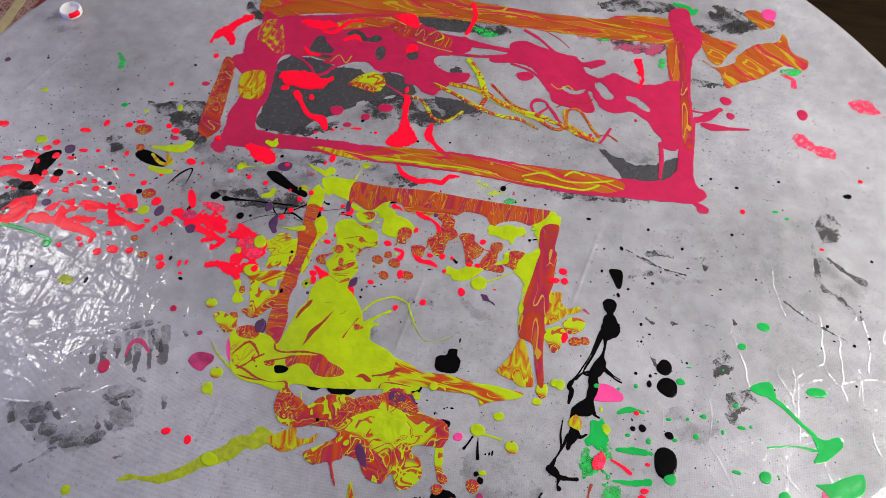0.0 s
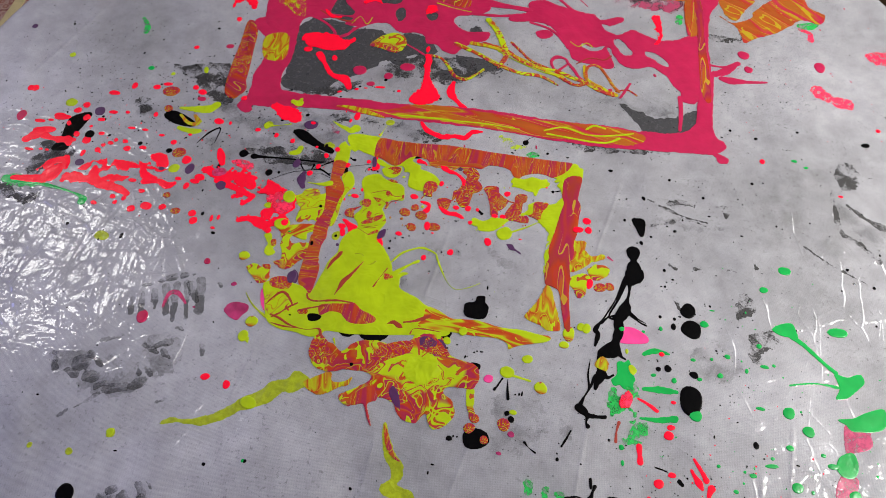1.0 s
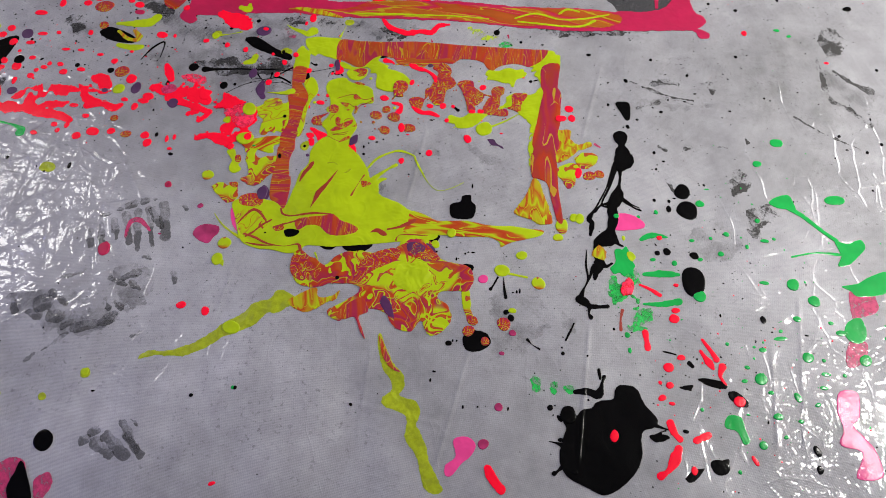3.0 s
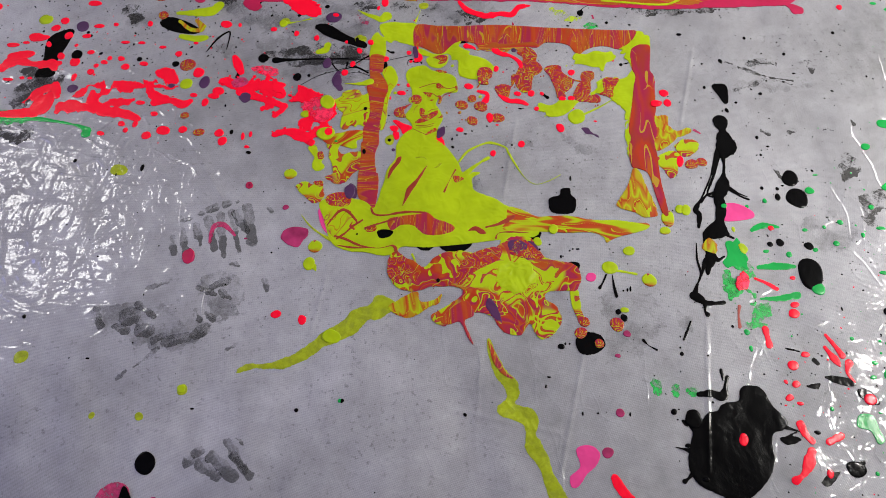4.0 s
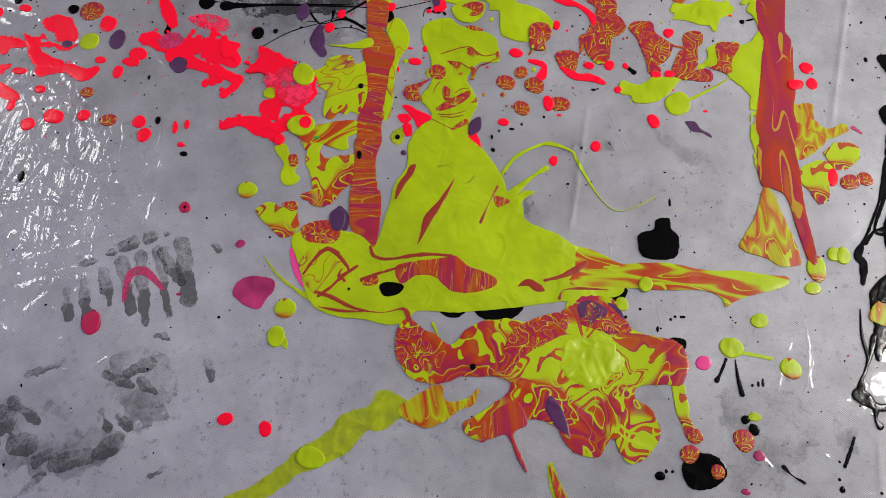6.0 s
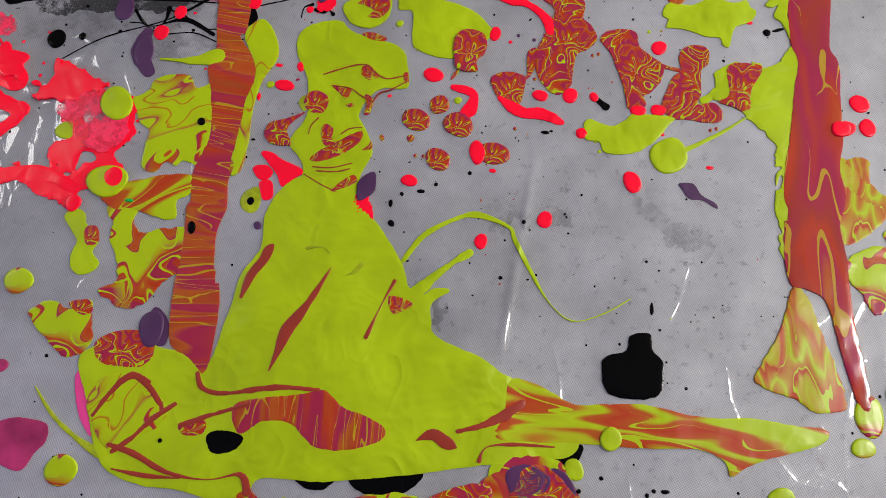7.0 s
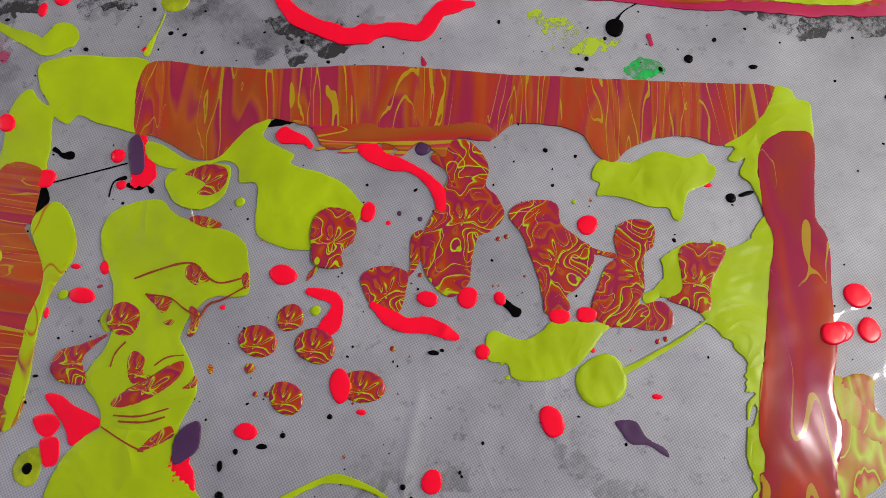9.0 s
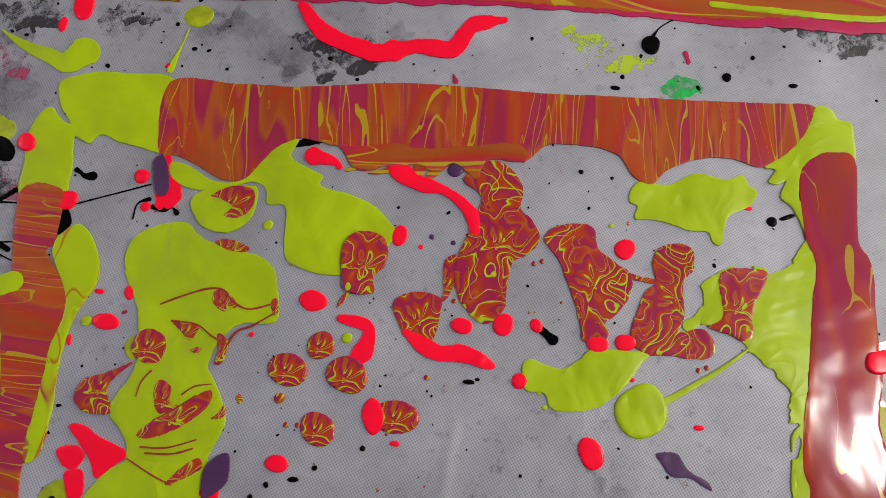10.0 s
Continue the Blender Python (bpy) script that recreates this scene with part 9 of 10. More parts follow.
drop("red", -0.5700, 0.4750, 0.0041, 0.0051, 14)
drop("red", -0.5370, 0.4810, 0.0040, 0.0030, 0)
drop("red", -0.5140, 0.4740, 0.0030, 0.0030, 0)
drop("red", -0.5010, 0.4740, 0.0040, 0.0032, 0)
drop("red", -0.5520, 0.4670, 0.0060, 0.0061, 0)
drop("red", -0.5270, 0.4630, 0.0030, 0.0030, 0)
drop("red", -0.5190, 0.4680, 0.0040, 0.0030, 0)
drop("red", -0.4940, 0.4630, 0.0050, 0.0041, 0)
drop("red", -0.4740, 0.4680, 0.0050, 0.0030, 0)
drop("red", -0.5310, 0.4540, 0.0040, 0.0041, 0)
drop("red", -0.6220, 0.4410, 0.0060, 0.0022, 0)
drop("red", -0.6070, 0.4440, 0.0030, 0.0022, 0)
drop("red", -0.5980, 0.4440, 0.0030, 0.0020, 0)
drop("red", -0.5480, 0.4460, 0.0030, 0.0051, 0)
drop("red", -0.4100, 0.4580, 0.0060, 0.0071, 0)
drop("red", -0.4670, 0.4150, 0.0050, 0.0030, 0)
drop("red", -0.4520, 0.3730, 0.0050, 0.0051, 0)
drop("red", -0.4350, 0.3800, 0.0070, 0.0061, 0)
drop("red", -0.4140, 0.3820, 0.0050, 0.0041, 0)
drop("red", -0.4760, 0.3790, 0.0030, 0.0032, 0)
drop("red", -0.3740, 0.3790, 0.0050, 0.0050, 0)
drop("red", -0.3480, 0.3760, 0.0020, 0.0051, 0)
drop("red", -0.3420, 0.3630, 0.0030, 0.0020, 0)
drop("red", -0.4820, 0.3870, 0.0040, 0.0032, 0)
drop("red", -0.4670, 0.3870, 0.0030, 0.0041, 0)
drop("red", -0.5020, 0.3740, 0.0040, 0.0030, 0)
drop("red", -0.4490, 0.4010, 0.0040, 0.0032, 0)
drop("red", -0.3090, 0.4170, 0.0050, 0.0041, 0)
drop("red", -0.3190, 0.4080, 0.0020, 0.0020, 0)
drop("red", -0.4100, 0.4270, 0.0040, 0.0030, 0)
drop("red", -0.3880, 0.4270, 0.0060, 0.0040, 0)
drop("red", -0.3960, 0.4180, 0.0040, 0.0050, 0)
drop("red", -0.2560, 0.3840, 0.0051, 0.0051, 11, 1.2)
drop("red", -0.2730, 0.3700, 0.0040, 0.0040, 0, 1.2)
drop("red", -0.2860, 0.1760, 0.0050, 0.0041, 0)
drop("red", -0.2600, 0.1710, 0.0040, 0.0051, 0)
drop("red", -0.3690, 0.5730, 0.0040, 0.0041, 0, 1.0)
drop("red", -0.4290, 0.5740, 0.0060, 0.0050, 0)
drop("red", -0.2640, 0.5460, 0.0040, 0.0030, 0)
drop("red", -0.2480, 0.5060, 0.0020, 0.0022, 0, 0.7)
drop("red", -0.2320, 0.4940, 0.0032, 0.0040, 18)
drop("red", -0.2200, 0.5060, 0.0032, 0.0040, 18, 1.0)
drop("red", -0.2380, 0.4750, 0.0030, 0.0041, 0)
drop("red", -0.2460, 0.4630, 0.0040, 0.0040, 0)
drop("red", -0.1070, 0.4490, 0.0050, 0.0040, 0)
drop("red", -0.0830, 0.4090, 0.0040, 0.0061, 0)
drop("red", -0.0750, 0.4000, 0.0020, 0.0010, 0)
drop("red", -0.1150, 0.3920, 0.0040, 0.0030, 0)
drop("red", -0.0070, 0.3990, 0.0041, 0.0060, 14)
drop("red", 0.0310, 0.4090, 0.0020, 0.0010, 0)
drop("red", -0.1810, 0.4390, 0.0050, 0.0030, 0)
drop("red", -0.1850, 0.4500, 0.0020, 0.0010, 0)
drop("red", -0.0770, 0.4750, 0.0030, 0.0040, 0)
drop("red", 0.0070, 0.4730, 0.0040, 0.0040, 0)
drop("red", 0.0540, 0.4910, 0.0020, 0.0010, 0)
drop("red", -0.0380, 0.4430, 0.0040, 0.0040, 0)
drop("red", -0.0040, 0.4370, 0.0040, 0.0030, 0)
drop("red", 0.0060, 0.4380, 0.0040, 0.0030, 0)
drop("red", -0.0320, 0.4230, 0.0030, 0.0030, 0)
drop("red", -0.0530, 0.4420, 0.0040, 0.0030, 0)
drop("red", 0.0970, 0.4340, 0.0050, 0.0041, 0, 1.6)
drop("red", -0.2020, 0.4840, 0.0041, 0.0040, 14)
drop("red", -0.1730, 0.4830, 0.0020, 0.0020, 0)
drop("red", -0.1760, 0.4950, 0.0030, 0.0030, 0)
drop("red", -0.1930, 0.4320, 0.0010, 0.0022, 0)
drop("red", -0.2080, 0.5660, 0.0040, 0.0071, 0)
drop("red", -0.2150, 0.5570, 0.0020, 0.0032, 0)
drop("red", -0.1740, 0.4500, 0.0020, 0.0030, 0)
drop("red", -0.1280, 0.4360, 0.0010, 0.0010, 0)
drop("red", -0.0260, 0.4430, 0.0022, 0.0030, 27)
drop("red", -0.0690, 0.4710, 0.0010, 0.0010, 0)
drop("red", 0.0080, 0.4250, 0.0010, 0.0010, 0)
drop("red", -0.1720, 0.5420, 0.0014, 0.0010, 45)
drop("red", -0.0490, 0.3770, 0.0040, 0.0040, 0)
drop("red", -0.0790, 0.3640, 0.0030, 0.0040, 0)
drop("red", 0.1080, 0.4490, 0.0050, 0.0050, 0)
drop("red", 0.1110, 0.4360, 0.0041, 0.0050, 14)
drop("red", 0.1000, 0.4350, 0.0051, 0.0040, 11)
drop("red", 0.2170, 0.1550, 0.0040, 0.0030, 0)
drop("red", 0.2040, 0.1440, 0.0050, 0.0050, 0)
drop("red", 0.2040, 0.1260, 0.0041, 0.0032, 14)
drop("red", 0.1960, 0.1130, 0.0041, 0.0030, 14)
drop("red", 0.2050, 0.1080, 0.0030, 0.0020, 0)
drop("red", 0.1950, 0.1280, 0.0020, 0.0020, 0)
drop("red", 0.2130, 0.1960, 0.0051, 0.0051, 11)
drop("red", 0.2150, 0.2050, 0.0041, 0.0032, 14)
drop("red", 0.2690, 0.1140, 0.0061, 0.0050, 9, 0.8)
drop("red", 0.2210, 0.0460, 0.0030, 0.0041, 0)
drop("red", 0.2780, 0.0590, 0.0022, 0.0051, 27)
drop("red", 0.2170, 0.2330, 0.0030, 0.0020, 0)
drop("red", 0.1490, 0.0730, 0.0040, 0.0060, 0, 1.5)
drop("red", -0.2180, 0.0040, 0.0032, 0.0020, 18)
drop("red", 0.2030, 0.2870, 0.0030, 0.0030, 0)
drop("red", 0.1180, 0.3620, 0.0040, 0.0070, 0)
drop("red", -0.3080, 0.6800, 0.0061, 0.0051, 9, 0.4)
drop("red", -0.2660, 0.6690, 0.0041, 0.0051, 14, 0.4)
drop("red", -0.2430, 0.6070, 0.0032, 0.0020, 18)
drop("red", -0.2210, 0.6150, 0.0032, 0.0020, 18)
drop("red", -0.2090, 0.6190, 0.0030, 0.0010, 0)
drop("red", -0.1900, 0.6240, 0.0071, 0.0020, 8)
drop("red", -0.1630, 0.6220, 0.0030, 0.0022, 0)
drop("red", -0.2870, 0.5610, 0.0030, 0.0014, 0, 1.1)
drop("red", -0.1380, 0.7070, 0.0030, 0.0063, 0, 0.4)
drop("red", -0.4250, 0.7230, 0.0041, 0.0045, 14)
drop("red", 0.4740, 0.6560, 0.0030, 0.0032, 0)
drop("red", 0.3220, 0.5780, 0.0032, 0.0040, 18)
drop("red", 0.4160, 0.5390, 0.0030, 0.0020, 0)
drop("marble_red", -0.1140, 0.4240, 0.0070, 0.0061, 0)
drop("marble_red", -0.1030, 0.4330, 0.0050, 0.0051, 0)
drop("marble_red", -0.0930, 0.4230, 0.0070, 0.0071, 0)
drop("marble_red", -0.1020, 0.4040, 0.0061, 0.0060, 9)
drop("marble_red", -0.0750, 0.4090, 0.0080, 0.0060, 0)
drop("marble_red", -0.1160, 0.4140, 0.0020, 0.0020, 0)
drop("marble_red", -0.0560, 0.4510, 0.0010, 0.0010, 0)
drop("marble_red", -0.1090, 0.4050, 0.0010, 0.0010, 0)
drop("marble_red", -0.1130, 0.4050, 0.0010, 0.0010, 0)
drop("marble_red", -0.0270, 0.4660, 0.0010, 0.0010, 0)
drop("marble_red", -0.0240, 0.4670, 0.0010, 0.0010, 0)
drop("marble_red", 0.0350, 0.4300, 0.0010, 0.0010, 0)
drop("marble_red", 0.0320, 0.4290, 0.0010, 0.0010, 0)
drop("marble_red", -0.0650, 0.4230, 0.0010, 0.0010, 0)
drop("marble", 0.0760, 0.2250, 0.0071, 0.0071, 8)
drop("marble", -0.2560, 0.2490, 0.0070, 0.0071, 0)
drop("marble", 0.1000, 0.2940, 0.0070, 0.0091, 0)
drop("marble", 0.0960, 0.2800, 0.0060, 0.0041, 0)
drop("marble", -0.2910, 0.3310, 0.0070, 0.0060, 0)
drop("marble_red", 0.0420, 0.1780, 0.0071, 0.0070, 8)
drop("marble_red", 0.0110, 0.1790, 0.0050, 0.0051, 0)
drop("marble_red", 0.0070, 0.1680, 0.0060, 0.0060, 0)
drop("marble_red", 0.0240, 0.1580, 0.0041, 0.0050, 14, 1.0)
drop("marble_red", 0.1300, 0.3590, 0.0071, 0.0060, 8)
drop("marble_red", 0.1410, 0.3620, 0.0060, 0.0050, 0)
drop("marble_red", -0.4240, 0.4680, 0.0090, 0.0081, 0)
drop("marble_red", -0.4650, 0.5380, 0.0060, 0.0061, 0)
drop("marble_red", -0.3960, 0.3790, 0.0060, 0.0050, 0)
drop("marble_red", -0.4730, 0.5690, 0.0120, 0.0091, 5)
drop("marble_red", -0.4150, 0.4000, 0.0050, 0.0041, 0)
drop("yellow", 0.0580, 0.2560, 0.0060, 0.0051, 0)
drop("yellow", 0.0380, 0.2370, 0.0080, 0.0070, 0)
drop("yellow", -0.2600, 0.2300, 0.0060, 0.0071, 0)
drop("yellow", 0.1130, 0.3050, 0.0050, 0.0050, 0)
drop("yellow", -0.0170, 0.2770, 0.0050, 0.0051, 0, 1.4)
drop("yellow", -0.0330, 0.2630, 0.0041, 0.0050, 14)
drop("yellow", -0.2610, 0.4220, 0.0080, 0.0090, 0, 1.8)
drop("yellow", -0.2590, 0.3820, 0.0100, 0.0081, 0, 1.2)
drop("yellow", -0.4210, 0.4420, 0.0070, 0.0071, 0)
drop("yellow", -0.3240, 0.5320, 0.0051, 0.0051, 11)
drop("yellow", -0.2830, 0.4070, 0.0060, 0.0051, 0)
drop("yellow", -0.2300, 0.1550, 0.0090, 0.0071, 0, 0.4)
drop("film_yellow", -0.5200, 0.1240, 0.0071, 0.0063, 8)
drop("film_yellow", -0.4740, 0.3300, 0.0080, 0.0061, 0)
drop("film_yellow", -0.6020, 0.5270, 0.0070, 0.0073, 0)
drop("film_yellow", -0.3630, 0.0990, 0.0050, 0.0051, 0)
drop("film_yellow", -0.2330, 0.5100, 0.0060, 0.0070, 0)
drop("film_yellow", -0.4410, 0.0720, 0.0030, 0.0032, 0)
drop("film_yellow", -0.3980, 0.0730, 0.0040, 0.0040, 0)
drop("film_yellow", -0.1900, 0.3770, 0.0051, 0.0061, 11)
drop("film_yellow", -0.1700, 0.4300, 0.0030, 0.0040, 0)
drop("film_yellow", -0.2290, 0.5110, 0.0040, 0.0041, 0)
drop("film_yellow", -0.1630, 0.5650, 0.0061, 0.0050, 9)
drop("film_yellow", -0.1880, 0.3810, 0.0040, 0.0032, 0)
drop("yellow", 0.0110, 0.4140, 0.0091, 0.0100, 6)
drop("yellow", -0.1260, 0.4770, 0.0020, 0.0020, 0)
drop("yellow", -0.0940, 0.4360, 0.0020, 0.0020, 0)
drop("yellow", -0.1880, 0.4390, 0.0020, 0.0020, 0)
drop("yellow", 0.0020, 0.4820, 0.0010, 0.0010, 0)
drop("yellow", -0.0250, 0.4190, 0.0010, 0.0006, 0)
drop("yellow", -0.0230, 0.4140, 0.0010, 0.0010, 0)
drop("yellow", 0.1190, 0.3040, 0.0051, 0.0060, 11)
drop("yellow", 0.0500, 0.1930, 0.0040, 0.0030, 0)
drop("yellow", 0.1650, 0.2840, 0.0020, 0.0030, 0)
drop("yellow", -0.3640, 0.1000, 0.0041, 0.0041, 14)
drop("green", 0.3410, 0.4170, 0.0071, 0.0060, 8)
drop("green", 0.3160, 0.3870, 0.0050, 0.0041, 0)
drop("green", 0.2490, 0.3320, 0.0050, 0.0040, 0)
drop("green", 0.2010, 0.3180, 0.0022, 0.0030, 27)
drop("green", 0.1820, 0.3110, 0.0020, 0.0020, 0)
drop("green", 0.3080, 0.3140, 0.0030, 0.0030, 0)
drop("green", 0.2740, 0.2960, 0.0032, 0.0030, 18)
drop("green", 0.2370, 0.2860, 0.0030, 0.0020, 0)
drop("green", 0.2570, 0.2900, 0.0020, 0.0020, 0)
drop("green", 0.2940, 0.2820, 0.0020, 0.0030, 0)
drop("green", 0.2660, 0.2720, 0.0032, 0.0032, 18)
drop("green", 0.2440, 0.2640, 0.0032, 0.0020, 18)
drop("green", 0.2170, 0.2580, 0.0030, 0.0032, 0)
drop("green", 0.3130, 0.2900, 0.0050, 0.0020, 0)
drop("green", 0.3230, 0.2930, 0.0020, 0.0020, 0)
drop("green", 0.3950, 0.3460, 0.0110, 0.0061, 5)
drop("green", 0.2580, 0.3510, 0.0030, 0.0010, 0)
drop("green", 0.1960, 0.2880, 0.0032, 0.0020, 18)
drop("green", 0.1950, 0.2610, 0.0032, 0.0020, 18)
drop("green", 0.2400, 0.2220, 0.0061, 0.0070, 9)
drop("green", 0.3070, 0.2410, 0.0050, 0.0020, 0)
drop("green", 0.3360, 0.2410, 0.0060, 0.0071, 0)
drop("green", 0.3550, 0.2240, 0.0061, 0.0061, 9)
drop("green", 0.3350, 0.2030, 0.0040, 0.0032, 0)
drop("green", 0.3160, 0.1810, 0.0071, 0.0022, 8)
drop("green", 0.3400, 0.1630, 0.0061, 0.0050, 9)
drop("green", 0.2920, 0.1380, 0.0060, 0.0061, 0)
drop("green", 0.3550, 0.1470, 0.0050, 0.0020, 0)
drop("green", 0.3510, 0.1330, 0.0040, 0.0020, 0)
drop("green", 0.3250, 0.1220, 0.0032, 0.0051, 18)
drop("green", 0.3040, 0.1020, 0.0050, 0.0032, 0)
drop("green", 0.2870, 0.0740, 0.0040, 0.0040, 0)
drop("green", 0.3430, 0.1160, 0.0032, 0.0020, 18)
drop("green", 0.2800, 0.1490, 0.0030, 0.0020, 0)
drop("green", 0.2970, 0.1680, 0.0040, 0.0022, 0)
drop("green", 0.3170, 0.1890, 0.0022, 0.0020, 27)
drop("green", 0.3000, 0.1250, 0.0030, 0.0022, 0)
drop("green", 0.2760, 0.1350, 0.0032, 0.0020, 18)
drop("green", 0.2330, 0.1040, 0.0020, 0.0020, 0)
drop("green", 0.2630, 0.1720, 0.0020, 0.0020, 0)
drop("green", 0.1650, 0.1750, 0.0030, 0.0030, 0)
drop("green", 0.1670, 0.1590, 0.0020, 0.0030, 0)
drop("green", 0.3090, 0.0830, 0.0022, 0.0020, 27)
drop("green", 0.3250, 0.0990, 0.0030, 0.0020, 0)
drop("green", 0.2630, 0.0480, 0.0020, 0.0020, 0)
drop("green", 0.2760, 0.1020, 0.0020, 0.0010, 0)
drop("green", 0.3550, 0.1610, 0.0020, 0.0020, 0)
drop("green", 0.3730, 0.1470, 0.0020, 0.0020, 0)
drop("green", 0.3680, 0.2010, 0.0030, 0.0020, 0)
drop("green", 0.3770, 0.1910, 0.0060, 0.0030, 0)
drop("green", 0.3960, 0.1640, 0.0060, 0.0061, 0)
drop("green", 0.1580, 0.3100, 0.0030, 0.0030, 0, 1.0)
drop("green", -0.2160, 0.0940, 0.0020, 0.0020, 0)
drop("green", -0.5180, 0.3730, 0.0051, 0.0050, 11)
drop("green", -0.5160, 0.6060, 0.0041, 0.0041, 14)
drop("green", 0.3620, 0.5850, 0.0040, 0.0020, 0)
drop("green", 0.3760, 0.5770, 0.0032, 0.0020, 18)
drop("black", 0.2310, 0.3460, 0.0091, 0.0091, 6)
drop("black", 0.2350, 0.3230, 0.0120, 0.0110, 5)
drop("black", 0.2380, 0.2680, 0.0050, 0.0040, 0)
drop("black", 0.2100, 0.2710, 0.0041, 0.0041, 14)
drop("black", 0.2000, 0.2690, 0.0030, 0.0030, 0)
drop("black", 0.2150, 0.3230, 0.0030, 0.0040, 0)
drop("black", 0.2000, 0.3330, 0.0020, 0.0020, 0)
drop("black", 0.2160, 0.3330, 0.0020, 0.0020, 0)
drop("black", 0.2220, 0.3370, 0.0020, 0.0010, 0)
drop("black", 0.1700, 0.4280, 0.0010, 0.0010, 0)
drop("black", 0.2350, 0.2380, 0.0130, 0.0160, 4)
drop("black", 0.3010, 0.2000, 0.0030, 0.0040, 0)
drop("black", 0.2450, 0.0510, 0.0091, 0.0071, 6)
drop("black", 0.3360, 0.0720, 0.0032, 0.0051, 18)
drop("black", 0.3360, 0.0550, 0.0030, 0.0041, 0)
drop("black", 0.2160, 0.0820, 0.0030, 0.0020, 0)
drop("black", 0.2940, 0.0960, 0.0010, 0.0020, 0)
drop("black", 0.3420, 0.1860, 0.0020, 0.0010, 0)
drop("black", 0.2590, 0.2020, 0.0010, 0.0020, 0)
drop("black", 0.1060, 0.0890, 0.0081, 0.0070, 7, 1.5)
drop("black", 0.0890, 0.0960, 0.0030, 0.0030, 0)
drop("black", -0.0120, 0.1540, 0.0032, 0.0030, 18)
drop("black", -0.0080, 0.1570, 0.0010, 0.0014, 0)
drop("black", -0.0040, 0.1570, 0.0010, 0.0010, 0)
drop("black", 0.0440, 0.1910, 0.0030, 0.0030, 0)
drop("black", 0.0490, 0.1850, 0.0032, 0.0040, 18)
drop("black", -0.3840, 0.0320, 0.0091, 0.0104, 6)
drop("black", 0.1010, 0.1510, 0.0020, 0.0020, 0)
drop("black", 0.1000, 0.1570, 0.0010, 0.0010, 0)
drop("black", 0.1250, 0.1500, 0.0010, 0.0010, 0)
drop("black", 0.0060, 0.0910, 0.0010, 0.0020, 0)
drop("black", 0.0200, 0.0920, 0.0010, 0.0010, 0)
drop("black", -0.0270, 0.1150, 0.0010, 0.0020, 0)
drop("black", -0.0240, 0.1240, 0.0020, 0.0010, 0)
drop("black", 0.0490, 0.0920, 0.0010, 0.0020, 0)
drop("black", 0.0990, 0.0660, 0.0030, 0.0020, 0)
drop("black", 0.1120, 0.0370, 0.0030, 0.0020, 0, 1.5)
drop("black", -0.1010, 0.0860, 0.0014, 0.0020, 45)
drop("black", -0.2140, 0.0940, 0.0020, 0.0020, 0)
drop("black", 0.0500, 0.5460, 0.0020, 0.0020, 0)
drop("black", 0.0200, 0.5590, 0.0040, 0.0041, 0)
drop("black", 0.0050, 0.5390, 0.0020, 0.0010, 0)
drop("black", -0.1080, 0.5470, 0.0010, 0.0010, 0)
drop("black", 0.0760, 0.5430, 0.0020, 0.0010, 0)
drop("black", -0.1020, 0.3910, 0.0010, 0.0010, 0)
drop("black", -0.1090, 0.3870, 0.0020, 0.0010, 0)
drop("black", -0.1180, 0.3850, 0.0010, 0.0010, 0)
drop("black", 0.0630, 0.4860, 0.0022, 0.0020, 27)
drop("black", 0.0690, 0.4880, 0.0032, 0.0010, 18)
drop("black", -0.0090, 0.5030, 0.0010, 0.0010, 0)
drop("black", -0.0780, 0.4860, 0.0006, 0.0006, 0)
drop("black", -0.0860, 0.3980, 0.0010, 0.0010, 0)
drop("black", -0.0470, 0.4230, 0.0010, 0.0006, 0)
drop("black", -0.0500, 0.4220, 0.0020, 0.0010, 0)
drop("black", 0.0080, 0.5440, 0.0010, 0.0010, 0)
drop("black", 0.0610, 0.5550, 0.0010, 0.0010, 0)
drop("black", -0.0280, 0.5590, 0.0006, 0.0010, 0)
drop("black", -0.1930, 0.4090, 0.0010, 0.0006, 0)
drop("black", -0.1950, 0.5400, 0.0010, 0.0010, 0)
drop("black", 0.0020, 0.3370, 0.0010, 0.0030, 0)
drop("black", -0.1230, 0.3800, 0.0010, 0.0020, 0)
drop("black", -0.1220, 0.3700, 0.0014, 0.0020, 45)
drop("black", -0.0590, 0.3750, 0.0010, 0.0010, 0)
drop("black", -0.0690, 0.3470, 0.0010, 0.0010, 0)
drop("black", -0.1900, 0.3770, 0.0020, 0.0022, 0)
drop("black", -0.0100, 0.2470, 0.0010, 0.0020, 0)
drop("black", 0.0070, 0.2560, 0.0020, 0.0010, 0)
drop("black", 0.0020, 0.2560, 0.0010, 0.0010, 0)
drop("black", -0.0010, 0.2540, 0.0010, 0.0010, 0)
drop("black", -0.0310, 0.2540, 0.0010, 0.0010, 0, 1.4)
drop("black", -0.0210, 0.2600, 0.0010, 0.0010, 0)
drop("black", 0.0500, 0.2130, 0.0010, 0.0010, 0)
drop("black", 0.0540, 0.2140, 0.0010, 0.0020, 0)
drop("black", 0.0570, 0.2150, 0.0010, 0.0030, 0)
drop("black", -0.3730, 0.4150, 0.0010, 0.0020, 0)
drop("black", -0.2990, 0.2410, 0.0010, 0.0010, 0)
drop("black", -0.2150, 0.2640, 0.0010, 0.0010, 0, 1.3)
drop("black", -0.4800, 0.4740, 0.0030, 0.0030, 0)
drop("black", -0.3610, 0.3810, 0.0020, 0.0032, 0)
drop("black", -0.2160, 0.3620, 0.0020, 0.0030, 0, 1.4)
drop("black", -0.2990, 0.4570, 0.0050, 0.0050, 0)
